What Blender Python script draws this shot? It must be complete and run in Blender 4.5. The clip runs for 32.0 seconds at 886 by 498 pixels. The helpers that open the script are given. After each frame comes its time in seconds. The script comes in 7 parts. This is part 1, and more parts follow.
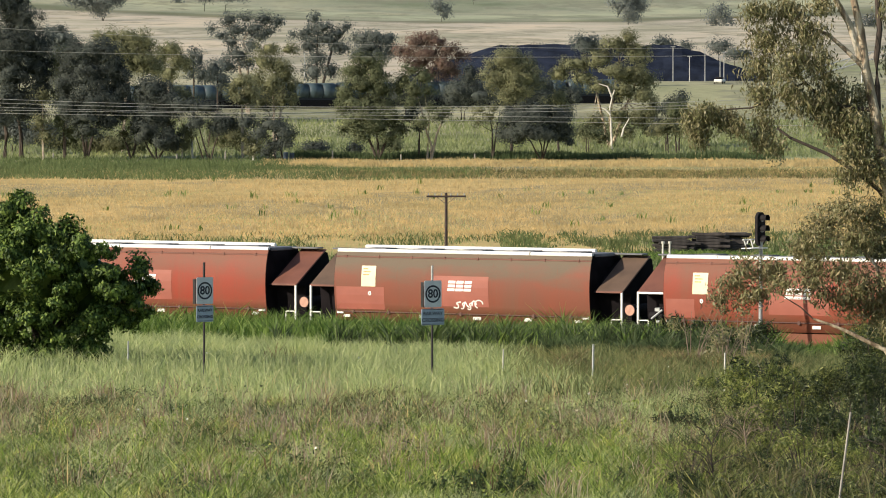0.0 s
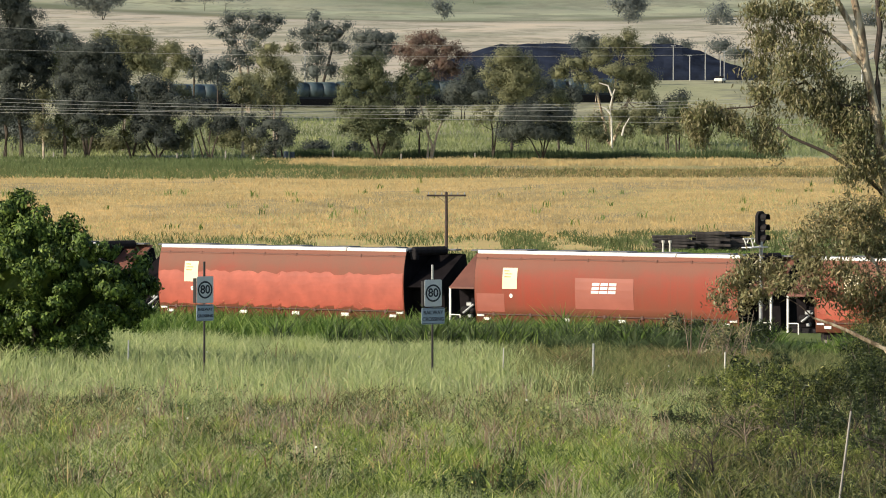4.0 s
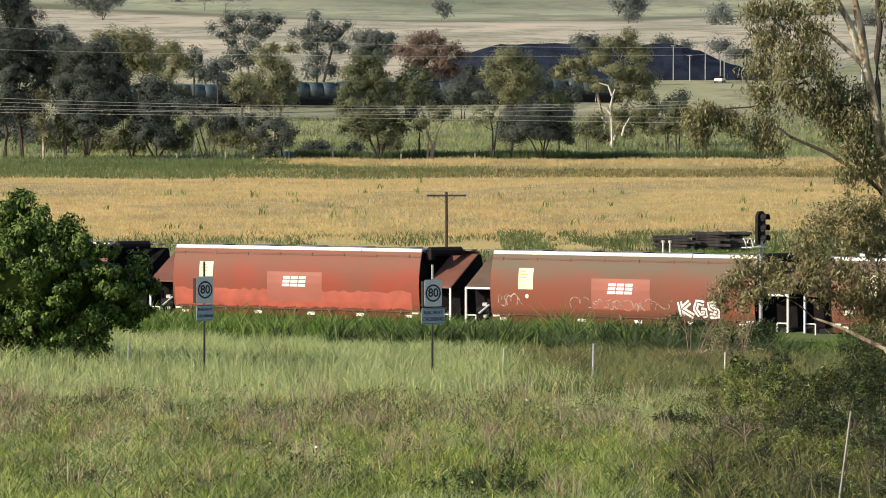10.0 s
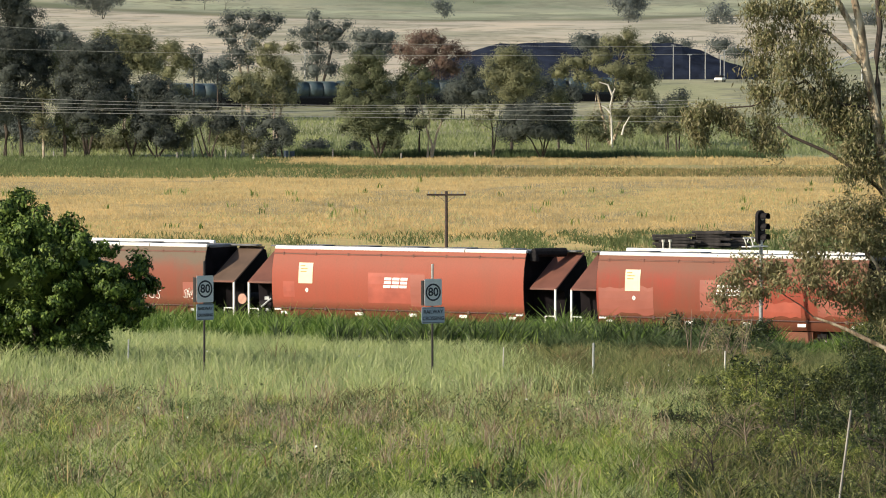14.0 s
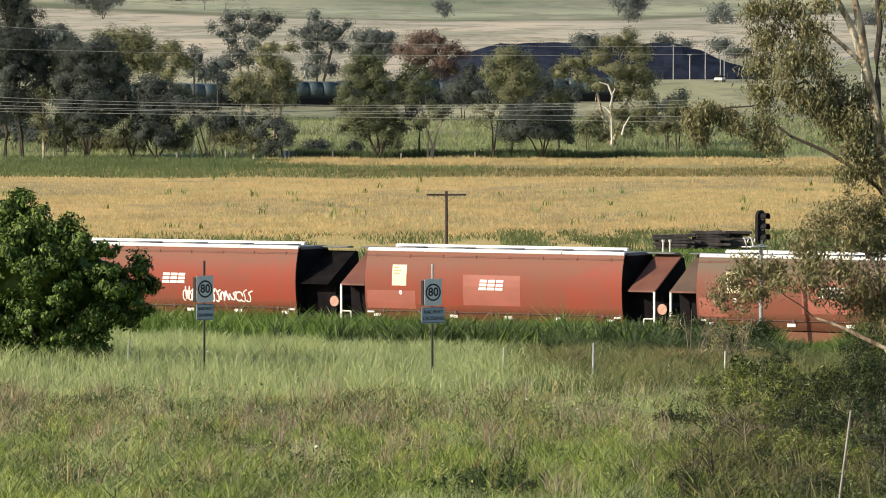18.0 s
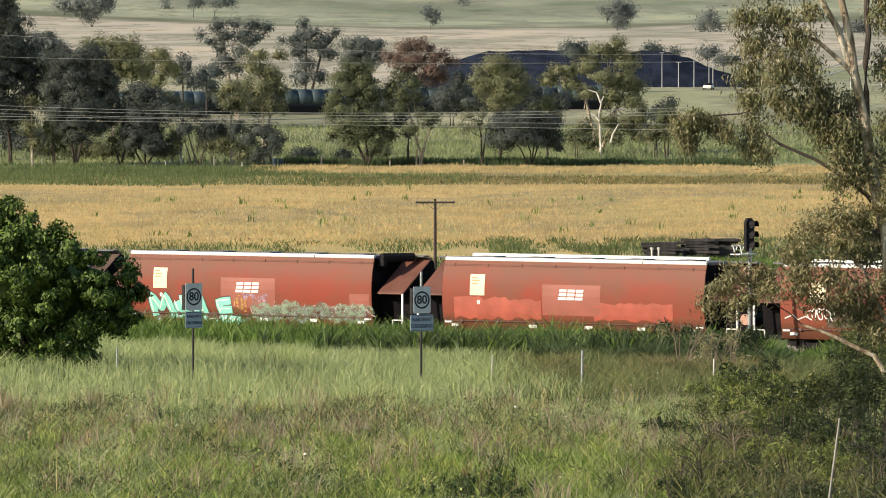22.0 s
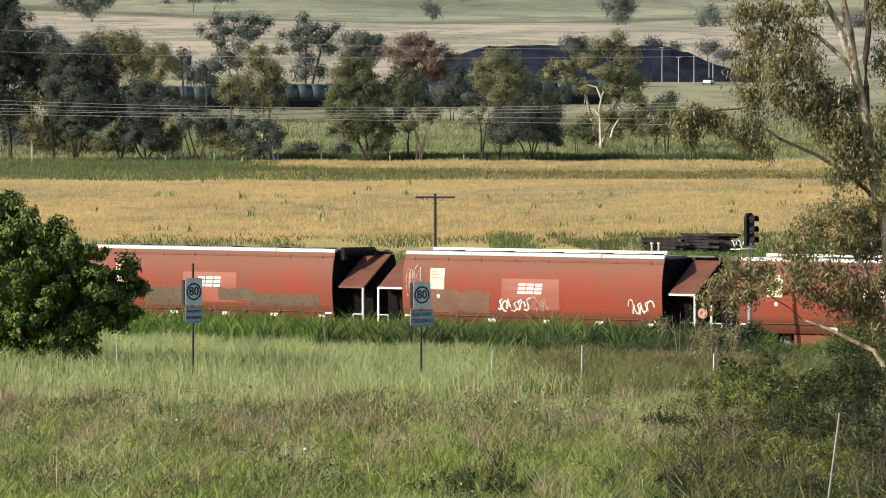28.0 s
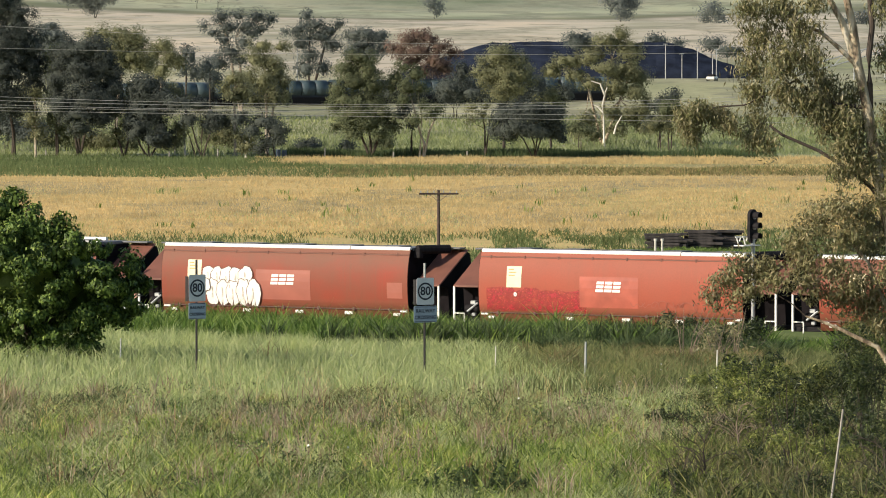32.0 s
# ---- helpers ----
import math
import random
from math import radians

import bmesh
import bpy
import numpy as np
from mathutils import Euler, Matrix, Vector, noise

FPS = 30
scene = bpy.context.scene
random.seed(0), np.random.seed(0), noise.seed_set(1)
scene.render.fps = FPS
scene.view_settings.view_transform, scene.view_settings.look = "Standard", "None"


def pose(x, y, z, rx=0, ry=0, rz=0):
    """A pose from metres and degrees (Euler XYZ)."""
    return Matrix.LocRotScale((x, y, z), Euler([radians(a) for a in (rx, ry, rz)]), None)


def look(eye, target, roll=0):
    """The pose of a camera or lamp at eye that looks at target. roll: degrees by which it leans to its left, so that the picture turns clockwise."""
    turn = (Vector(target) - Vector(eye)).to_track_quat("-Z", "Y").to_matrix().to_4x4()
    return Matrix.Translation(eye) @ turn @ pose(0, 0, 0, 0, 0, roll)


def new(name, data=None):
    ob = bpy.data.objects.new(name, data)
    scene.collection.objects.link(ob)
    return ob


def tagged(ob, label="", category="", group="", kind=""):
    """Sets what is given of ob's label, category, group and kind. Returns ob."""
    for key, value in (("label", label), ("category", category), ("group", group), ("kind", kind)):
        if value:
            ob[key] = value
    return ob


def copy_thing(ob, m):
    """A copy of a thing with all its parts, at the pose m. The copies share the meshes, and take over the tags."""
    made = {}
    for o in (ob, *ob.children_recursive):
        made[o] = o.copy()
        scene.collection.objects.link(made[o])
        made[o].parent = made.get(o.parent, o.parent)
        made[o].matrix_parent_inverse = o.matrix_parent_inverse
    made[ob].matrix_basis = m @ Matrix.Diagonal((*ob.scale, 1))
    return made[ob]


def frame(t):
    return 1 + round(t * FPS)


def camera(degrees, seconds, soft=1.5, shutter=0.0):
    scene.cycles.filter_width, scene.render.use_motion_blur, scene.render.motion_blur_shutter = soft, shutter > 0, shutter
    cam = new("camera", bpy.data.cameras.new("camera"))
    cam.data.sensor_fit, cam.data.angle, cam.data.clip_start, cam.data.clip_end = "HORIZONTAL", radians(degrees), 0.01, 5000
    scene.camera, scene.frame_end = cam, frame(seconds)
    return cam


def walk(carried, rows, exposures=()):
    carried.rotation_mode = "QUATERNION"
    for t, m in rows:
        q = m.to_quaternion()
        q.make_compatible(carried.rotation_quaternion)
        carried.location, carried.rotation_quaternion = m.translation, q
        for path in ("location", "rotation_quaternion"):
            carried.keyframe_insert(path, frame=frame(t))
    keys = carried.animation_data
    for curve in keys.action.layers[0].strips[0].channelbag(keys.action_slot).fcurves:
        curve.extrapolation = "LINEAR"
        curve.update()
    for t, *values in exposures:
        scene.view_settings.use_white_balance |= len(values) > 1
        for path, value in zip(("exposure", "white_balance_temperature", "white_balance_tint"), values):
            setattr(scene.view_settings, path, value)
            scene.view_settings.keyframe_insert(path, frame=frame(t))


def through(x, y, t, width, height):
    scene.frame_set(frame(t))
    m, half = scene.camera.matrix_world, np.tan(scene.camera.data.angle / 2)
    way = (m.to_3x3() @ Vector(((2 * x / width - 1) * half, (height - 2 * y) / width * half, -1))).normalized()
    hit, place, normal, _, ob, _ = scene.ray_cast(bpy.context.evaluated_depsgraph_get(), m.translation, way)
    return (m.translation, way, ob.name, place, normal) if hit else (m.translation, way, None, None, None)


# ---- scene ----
# The film camera stands still on a rise, 12 m above the rails; it is nudged a little now and then.
FOCAL = 9691.0 / 1568.0
cam = camera(math.degrees(2 * math.atan(0.5 / FOCAL)), 32.0, soft=1.0, shutter=0.0)
AIM = 90.0 - 1.850


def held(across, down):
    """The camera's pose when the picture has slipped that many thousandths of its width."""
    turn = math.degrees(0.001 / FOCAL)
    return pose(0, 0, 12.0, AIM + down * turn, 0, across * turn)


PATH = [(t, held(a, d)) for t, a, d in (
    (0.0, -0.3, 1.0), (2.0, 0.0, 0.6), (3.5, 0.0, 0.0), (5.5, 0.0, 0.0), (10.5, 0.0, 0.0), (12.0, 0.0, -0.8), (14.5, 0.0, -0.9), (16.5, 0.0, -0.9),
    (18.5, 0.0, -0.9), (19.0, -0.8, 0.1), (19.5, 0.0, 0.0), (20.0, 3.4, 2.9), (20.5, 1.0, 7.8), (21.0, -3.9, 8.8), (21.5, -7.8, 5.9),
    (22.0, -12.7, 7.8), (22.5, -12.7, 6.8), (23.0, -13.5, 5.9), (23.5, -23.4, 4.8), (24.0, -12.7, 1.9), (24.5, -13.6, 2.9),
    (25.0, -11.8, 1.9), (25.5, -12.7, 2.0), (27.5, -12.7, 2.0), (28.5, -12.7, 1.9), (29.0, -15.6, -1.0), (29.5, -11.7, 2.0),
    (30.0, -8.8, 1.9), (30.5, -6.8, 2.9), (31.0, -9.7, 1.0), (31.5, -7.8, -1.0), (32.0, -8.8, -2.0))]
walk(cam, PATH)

# ---- light ----
SUN_WAY = Vector((-0.88, -0.45, 0.44)).normalized()
world = bpy.data.worlds.new("sky")
scene.world = world
world.use_nodes = True
wn = world.node_tree.nodes
wl = world.node_tree.links
sky = wn.new("ShaderNodeTexSky")
sky.sky_type = "NISHITA"
sky.sun_disc = False
sky.sun_elevation = math.asin(SUN_WAY.z)
sky.sun_rotation = math.atan2(SUN_WAY.x, SUN_WAY.y)
wl.new(sky.outputs[0], wn["Background"].inputs[0])
wn["Background"].inputs[1].default_value = 0.112
sun_data = bpy.data.lights.new("sun", "SUN")
sun_data.energy = 5.0
sun_data.angle = radians(0.55)
sun_data.color = (1.0, 0.90, 0.74)
sun = new("sun", sun_data)
sun.matrix_world = look(SUN_WAY * 300, (0, 0, 0))
scene.view_settings.exposure = 0.31

# ---- small tools ----
TRACK_TURN = math.radians(-31.0)
TC, TS = math.cos(TRACK_TURN), math.sin(TRACK_TURN)
TRACK_Y = 243.0


def on_track(along, side=0.0):
    """A place on the line: metres along it from the point before the camera, and to its far side."""
    return along * TC - side * TS, TRACK_Y + along * TS + side * TC


def off_track(x, y):
    """How far a place lies in front of the line."""
    return -((y - TRACK_Y) * TC - x * TS)


FRONT = ((-6.0, 0.0), (6.5, 0.0), (9.0, 0.15), (14.0, 0.35), (32.0, 1.3), (64.0, 2.5), (117.0, 4.0), (140.0, 4.72), (175.0, 6.8), (207.0, 10.4), (500.0, 16.0))
BACK = ((720.0, 0.0), (850.0, 2.2), (950.0, 5.9), (1100.0, 9.5), (1300.0, 14.4), (1800.0, 24.3), (2500.0, 40.0), (3500.0, 80.0), (4900.0, 150.0))


def ground_z(x, y):
    p = off_track(x, y)
    if p > -6:
        return float(np.interp(p, [a for a, b in FRONT], [b for a, b in FRONT]))
    return float(np.interp(y, [a for a, b in BACK], [b for a, b in BACK]))


def mesh_of(name, bm, material, smooth=False):
    me = bpy.data.meshes.new(name)
    bm.to_mesh(me)
    bm.free()
    for m in (material if isinstance(material, (list, tuple)) else [material]):
        me.materials.append(m)
    if smooth:
        for p in me.polygons:
            p.use_smooth = True
    return me


def part(name, bm, material, parent, label="", smooth=False):
    """One mesh object under a thing or a part."""
    ob = new(name, mesh_of(name, bm, material, smooth))
    ob.parent = parent
    if label:
        tagged(ob, label)
    return ob


def raw(name, verts, faces, material, parent=None):
    me = bpy.data.meshes.new(name)
    me.from_pydata(verts, [], faces)
    me.materials.append(material)
    ob = new(name, me)
    ob.parent = parent
    return ob


def box(bm, x0, x1, y0, y1, z0, z1, bevel=0.0):
    r = bmesh.ops.create_cube(bm, size=1.0, matrix=Matrix.Translation(((x0 + x1) / 2, (y0 + y1) / 2, (z0 + z1) / 2)) @ Matrix.Diagonal((x1 - x0, y1 - y0, z1 - z0, 1)))
    if bevel:
        es = list({e for v in r["verts"] for e in v.link_edges})
        bmesh.ops.bevel(bm, geom=es, offset=bevel, segments=1, affect="EDGES")
    return bm


def rod(bm, a, b, r0, r1=None, n=8):
    """A tapered round bar from a to b."""
    a, b = Vector(a), Vector(b)
    d = b - a
    m = Matrix.Translation((a + b) / 2) @ d.to_track_quat("Z", "Y").to_matrix().to_4x4()
    bmesh.ops.create_cone(bm, cap_ends=True, segments=n, radius1=r0, radius2=r0 if r1 is None else r1, depth=d.length, matrix=m)
    return bm


def limb(bm, pts, radii, n=8):
    """A bent, tapering limb through the points."""
    rings = []
    for i, p in enumerate(pts):
        d = (Vector(pts[min(i + 1, len(pts) - 1)]) - Vector(pts[max(i - 1, 0)])).normalized()
        q = d.to_track_quat("Z", "Y")
        rings.append([bm.verts.new(Vector(p) + q @ Vector((radii[i] * math.cos(2 * math.pi * k / n), radii[i] * math.sin(2 * math.pi * k / n), 0))) for k in range(n)])
    for r, s in zip(rings, rings[1:]):
        for k in range(n):
            bm.faces.new((r[k], r[(k + 1) % n], s[(k + 1) % n], s[k]))
    bm.faces.new(rings[-1])
    return bm


def empty(name, x, y, z, turn=0.0):
    ob = new(name)
    ob.matrix_world = pose(x, y, z, 0, 0, turn)
    return ob


# ---- materials ----
def shader(name):
    m = bpy.data.materials.new(name)
    m.use_nodes = True
    nt = m.node_tree
    return m, nt, nt.nodes["Principled BSDF"]


def node(nt, kind, **values):
    n = nt.nodes.new(kind)
    for k, v in values.items():
        if k in n.inputs:
            n.inputs[k].default_value = v
    return n


def ramp(nt, source, stops):
    r = nt.nodes.new("ShaderNodeValToRGB")
    e = r.color_ramp.elements
    while len(e) < len(stops):
        e.new(0.5)
    for k, (p, c) in enumerate(stops):
        e[k].position, e[k].color = p, (*c, 1)
    nt.links.new(source, r.inputs[0])
    return r.outputs[0]


def mixed(nt, fac, a, b, blend="MIX"):
    n = nt.nodes.new("ShaderNodeMix")
    n.data_type, n.blend_type = "RGBA", blend
    for sock, v in ((n.inputs[0], fac), (n.inputs[6], a), (n.inputs[7], b)):
        if isinstance(v, (int, float)):
            sock.default_value = v
        elif isinstance(v, tuple):
            sock.default_value = (*v, 1)
        else:
            nt.links.new(v, sock)
    return n.outputs[2]


def noise_fac(nt, scale, detail=4.0, rough=0.55, stretch=(1, 1, 1), by_object=False):
    tc = nt.nodes.new("ShaderNodeTexCoord")
    mp = nt.nodes.new("ShaderNodeMapping")
    mp.inputs["Scale"].default_value = stretch
    nt.links.new(tc.outputs["Object"], mp.inputs[0])
    if by_object:
        oi = nt.nodes.new("ShaderNodeObjectInfo")
        mul = node(nt, "ShaderNodeMath")
        mul.operation = "MULTIPLY"
        mul.inputs[1].default_value = 57.0
        nt.links.new(oi.outputs["Random"], mul.inputs[0])
        cx = nt.nodes.new("ShaderNodeCombineXYZ")
        nt.links.new(mul.outputs[0], cx.inputs[0])
        nt.links.new(cx.outputs[0], mp.inputs[1])
    n = node(nt, "ShaderNodeTexNoise", Scale=scale, Detail=detail, Roughness=rough)
    nt.links.new(mp.outputs[0], n.inputs["Vector"])
    return n.outputs[0]


def bumped(nt, bsdf, fac, strength=0.3, distance=0.02):
    b = node(nt, "ShaderNodeBump", Strength=strength, Distance=distance)
    nt.links.new(fac, b.inputs["Height"])
    nt.links.new(b.outputs[0], bsdf.inputs["Normal"])


def plain(name, colour, rough=0.6, metal=0.0, vary=0.25, scale=6.0, gloss=0.5):
    m, nt, b = shader(name)
    f = noise_fac(nt, scale)
    dark = tuple(c * (1 - vary) for c in colour)
    lite = tuple(min(1, c * (1 + vary)) for c in colour)
    nt.links.new(ramp(nt, f, [(0.3, dark), (0.7, lite)]), b.inputs["Base Color"])
    b.inputs["Roughness"].default_value = rough
    b.inputs["Metallic"].default_value = metal
    b.inputs["Specular IOR Level"].default_value = gloss
    bumped(nt, b, f, 0.15, 0.01)
    return m


def worn(name, colour, rough=0.7, vary=0.3, scale=2.0, low=0.40, high=0.60):
    """Thin, patchy spray paint: the coat below shows through where it has worn or was never covered."""
    m = plain(name, colour, rough, vary=vary, scale=scale)
    nt = m.node_tree
    f = noise_fac(nt, 3.2, 5.0, 0.7, (1, 1, 1.4))
    see = nt.nodes.new("ShaderNodeBsdfTransparent")
    mix = nt.nodes.new("ShaderNodeMixShader")
    nt.links.new(ramp(nt, f, [(low, (0, 0, 0)), (high, (0.85, 0.85, 0.85))]), mix.inputs[0])
    nt.links.new(see.outputs[0], mix.inputs[1])
    nt.links.new(nt.nodes["Principled BSDF"].outputs[0], mix.inputs[2])
    nt.links.new(mix.outputs[0], nt.nodes["Material Output"].inputs[0])
    return m


def leafy(name, colours, through=0.25, rough=0.55, patch=0.25, patch_scale=0.35, tint=(1.0, 1.0, 1.0), deep=1.0):
    """Leaves, each of its own shade, in larger lighter and darker patches."""
    m, nt, b = shader(name)
    g = nt.nodes.new("ShaderNodeNewGeometry")
    stops = [(k / max(1, len(colours) - 1), c) for k, c in enumerate(colours)]
    col = ramp(nt, g.outputs["Random Per Island"], stops)
    f = noise_fac(nt, patch_scale, 3.0, 0.55, (1, deep, 1))
    shade = ramp(nt, f, [(0.3, (1 - patch,) * 3), (0.52, (1.0, 1.0, 1.0)), (0.68, tint)])
    col = mixed(nt, 1.0, col, shade, "MULTIPLY")
    f2 = noise_fac(nt, patch_scale * 5.0, 2.0, 0.55, (1, deep, 1))
    col = mixed(nt, 1.0, col, ramp(nt, f2, [(0.32, (1 - patch * 0.8, 1 - patch * 0.75, 1 - patch * 0.8)), (0.66, (1.06, 1.04, 1.0) if deep == 1.0 else (1.22, 1.16, 1.05))]), "MULTIPLY")
    nt.links.new(col, b.inputs["Base Color"])
    b.inputs["Roughness"].default_value = rough
    b.inputs["Specular IOR Level"].default_value = 0.3
    t = nt.nodes.new("ShaderNodeBsdfTranslucent")
    nt.links.new(col, t.inputs[0])
    ms = nt.nodes.new("ShaderNodeMixShader")
    ms.inputs[0].default_value = through
    nt.links.new(b.outputs[0], ms.inputs[1])
    nt.links.new(t.outputs[0], ms.inputs[2])
    nt.links.new(ms.outputs[0], nt.nodes["Material Output"].inputs[0])
    return m


def wagon_paint(name, base, dust, dust_amount, old):
    """Sun-bleached wagon paint: broad faded patches, brown dust that is thickest under the roof, rust runs and grime."""
    m, nt, b = shader(name)
    tc = nt.nodes.new("ShaderNodeTexCoord")
    sep = nt.nodes.new("ShaderNodeSeparateXYZ")
    nt.links.new(tc.outputs["Object"], sep.inputs[0])
    broad = noise_fac(nt, 0.45, 3.0, 0.5, by_object=True)
    col = mixed(nt, ramp(nt, broad, [(0.38, (0, 0, 0)), (0.62, (1, 1, 1))]), base, old)
    runs = noise_fac(nt, 1.6, 4.0, 0.6, (2.2, 1, 0.12), by_object=True)
    col = mixed(nt, ramp(nt, runs, [(0.5, (0, 0, 0)), (0.78, (0.45, 0.45, 0.45))]), col, dust)
    height = node(nt, "ShaderNodeMapRange")
    nt.links.new(sep.outputs[2], height.inputs[0])
    height.inputs[1].default_value, height.inputs[2].default_value = 1.6, 3.5
    height.inputs[3].default_value, height.inputs[4].default_value = -0.36, 0.36
    cloud = noise_fac(nt, 0.7, 5.0, 0.6, (0.6, 1, 1.4), by_object=True)
    add = node(nt, "ShaderNodeMath")
    nt.links.new(cloud, add.inputs[0])
    nt.links.new(height.outputs[0], add.inputs[1])
    film = ramp(nt, add.outputs[0], [(0.45, (0, 0, 0)), (0.8, (dust_amount,) * 3)])
    col = mixed(nt, film, col, dust)
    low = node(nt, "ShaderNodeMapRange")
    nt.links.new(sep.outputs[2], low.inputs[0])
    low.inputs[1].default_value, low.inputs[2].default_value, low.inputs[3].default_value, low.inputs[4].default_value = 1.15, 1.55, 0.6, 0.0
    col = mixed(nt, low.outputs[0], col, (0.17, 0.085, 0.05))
    grit = noise_fac(nt, 14.0, 4.0, 0.7)
    col = mixed(nt, ramp(nt, grit, [(0.3, (0.22, 0.22, 0.22)), (0.6, (0, 0, 0))]), col, (0.12, 0.05, 0.03))
    nt.links.new(col, b.inputs["Base Color"])
    b.inputs["Roughness"].default_value = 0.62
    b.inputs["Specular IOR Level"].default_value = 0.3
    bumped(nt, b, broad, 0.25, 0.05)
    return m


PAINTS = {
    "red": wagon_paint("wagon_red", (0.262, 0.038, 0.017), (0.150, 0.068, 0.038), 0.6, (0.205, 0.050, 0.026)),
    "brown": wagon_paint("wagon_brown", (0.205, 0.052, 0.026), (0.112, 0.080, 0.049), 1.0, (0.175, 0.056, 0.031)),
    "bright": wagon_paint("wagon_bright", (0.335, 0.068, 0.036), (0.22, 0.075, 0.042), 0.3, (0.315, 0.072, 0.040)),
}
M_HOOD = plain("hood_paint", (0.155, 0.060, 0.040), 0.65, vary=0.18, scale=1.2)
M_HOOD_DUSTY = plain("hood_dusty", (0.105, 0.066, 0.045), 0.75, vary=0.2, scale=1.2)
M_END_BLACK = plain("end_near_black", (0.010, 0.008, 0.009), 0.85, vary=0.5, scale=1.5, gloss=0.08)
M_REPAINT = plain("repaint_pink", (0.345, 0.072, 0.040), 0.6, vary=0.2, scale=1.3)
M_REPAINT_B = plain("repaint_salmon", (0.285, 0.080, 0.050), 0.6, vary=0.12, scale=0.8)
M_SCARLET = worn("repaint_scarlet", (0.40, 0.024, 0.034), 0.5, vary=0.15, scale=0.8, low=0.3, high=0.66)
M_OLIVE = worn("cover_olive", (0.12, 0.085, 0.055), 0.7, vary=0.2, scale=0.9, low=0.22, high=0.46)
M_BROWNED = plain("paint_over_brown", (0.155, 0.075, 0.048), 0.7, vary=0.2, scale=0.9)
M_WHITE = plain("white_paint", (0.80, 0.78, 0.72), 0.5, vary=0.06, scale=2.0)
M_CREAM = plain("cream_plate", (0.78, 0.66, 0.42), 0.55, vary=0.08, scale=3.0)
M_TAG = plain("spray_white", (0.74, 0.70, 0.64), 0.7, vary=0.12, scale=2.0)
M_TAG_GREY = worn("spray_grey", (0.42, 0.37, 0.31), 0.7, vary=0.3, scale=2.5, low=0.34, high=0.56)
M_TAG_FADE = worn("spray_faded", (0.40, 0.27, 0.20), 0.7, vary=0.3, scale=2.0, low=0.42, high=0.62)
M_TAG_DARK = plain("spray_dark", (0.10, 0.045, 0.035), 0.7, vary=0.3)
M_TEAL = plain("spray_turquoise", (0.22, 0.60, 0.47), 0.6, vary=0.15, scale=1.2)
M_TEAL_PALE = worn("spray_pale_blue", (0.30, 0.38, 0.36), 0.7, vary=0.3, scale=2.0, low=0.38, high=0.62)
M_SAGE = worn("spray_sage", (0.24, 0.29, 0.20), 0.7, vary=0.35, scale=1.5, low=0.36, high=0.6)
M_LILAC = worn("spray_lilac", (0.42, 0.27, 0.33), 0.7, vary=0.3, scale=1.5, low=0.38, high=0.6)
M_YELLOW = worn("spray_yellow", (0.62, 0.36, 0.10), 0.7, vary=0.2, low=0.36, high=0.58)
M_BLACKISH = plain("dark_steel", (0.016, 0.014, 0.015), 0.75, 0.0, vary=0.4, gloss=0.15)
M_STEEL = plain("worn_steel", (0.16, 0.14, 0.13), 0.5, 0.6, vary=0.3)
M_ROOF = plain("roof_grey", (0.14, 0.14, 0.145), 0.6, vary=0.3, scale=1.5)
M_DISC = plain("handwheel_brown", (0.45, 0.24, 0.17), 0.6, vary=0.2)
M_GALV = plain("galvanised", (0.36, 0.37, 0.37), 0.45, 0.5, vary=0.2)
M_SIGN = plain("sign_face", (0.62, 0.63, 0.66), 0.45, vary=0.08)
M_SIGNBLUE = plain("sign_blue_grey", (0.34, 0.41, 0.50), 0.5, vary=0.1)
M_INK = plain("sign_ink", (0.015, 0.018, 0.035), 0.5, vary=0.1)
M_POST = plain("sign_post_dark", (0.025, 0.022, 0.022), 0.6, 0.3, vary=0.3)
M_TIMBER = plain("old_timber", (0.055, 0.036, 0.030), 0.85, vary=0.4, scale=3.0)
# Dark timber of the added stacks that stand in for a shaded hollow.
M_STACK_DARK = plain("stack_dark_timber", (0.042, 0.036, 0.034), 0.9, vary=0.6, scale=2.5)
M_PALEWOOD = plain("pale_stake", (0.55, 0.52, 0.46), 0.8, vary=0.2, scale=3.0)
M_WIRE = plain("wire", (0.42, 0.40, 0.37), 0.4, 0.4, vary=0.1)
M_BALLAST = plain("ballast", (0.20, 0.17, 0.15), 0.9, vary=0.5, scale=9.0)
M_COAL = plain("coal_mound", (0.016, 0.021, 0.036), 0.95, vary=0.4, scale=0.4, gloss=0.08)
M_BARK_DARK = plain("bark_dark", (0.06, 0.045, 0.035), 0.9, vary=0.4, scale=2.0)


def gum_bark():
    """Smooth cream bark with long peeling strips of brown and grey."""
    m, nt, b = shader("bark_gum")
    f = noise_fac(nt, 5.0, 5.0, 0.6, (1, 1, 0.22))
    col = ramp(nt, f, [(0.40, (0.15, 0.105, 0.07)), (0.49, (0.30, 0.225, 0.145)), (0.56, (0.50, 0.42, 0.30)), (0.72, (0.56, 0.51, 0.42))])
    nt.links.new(col, b.inputs["Base Color"])
    b.inputs["Roughness"].default_value = 0.75
    bumped(nt, b, f, 0.5, 0.02)
    return m


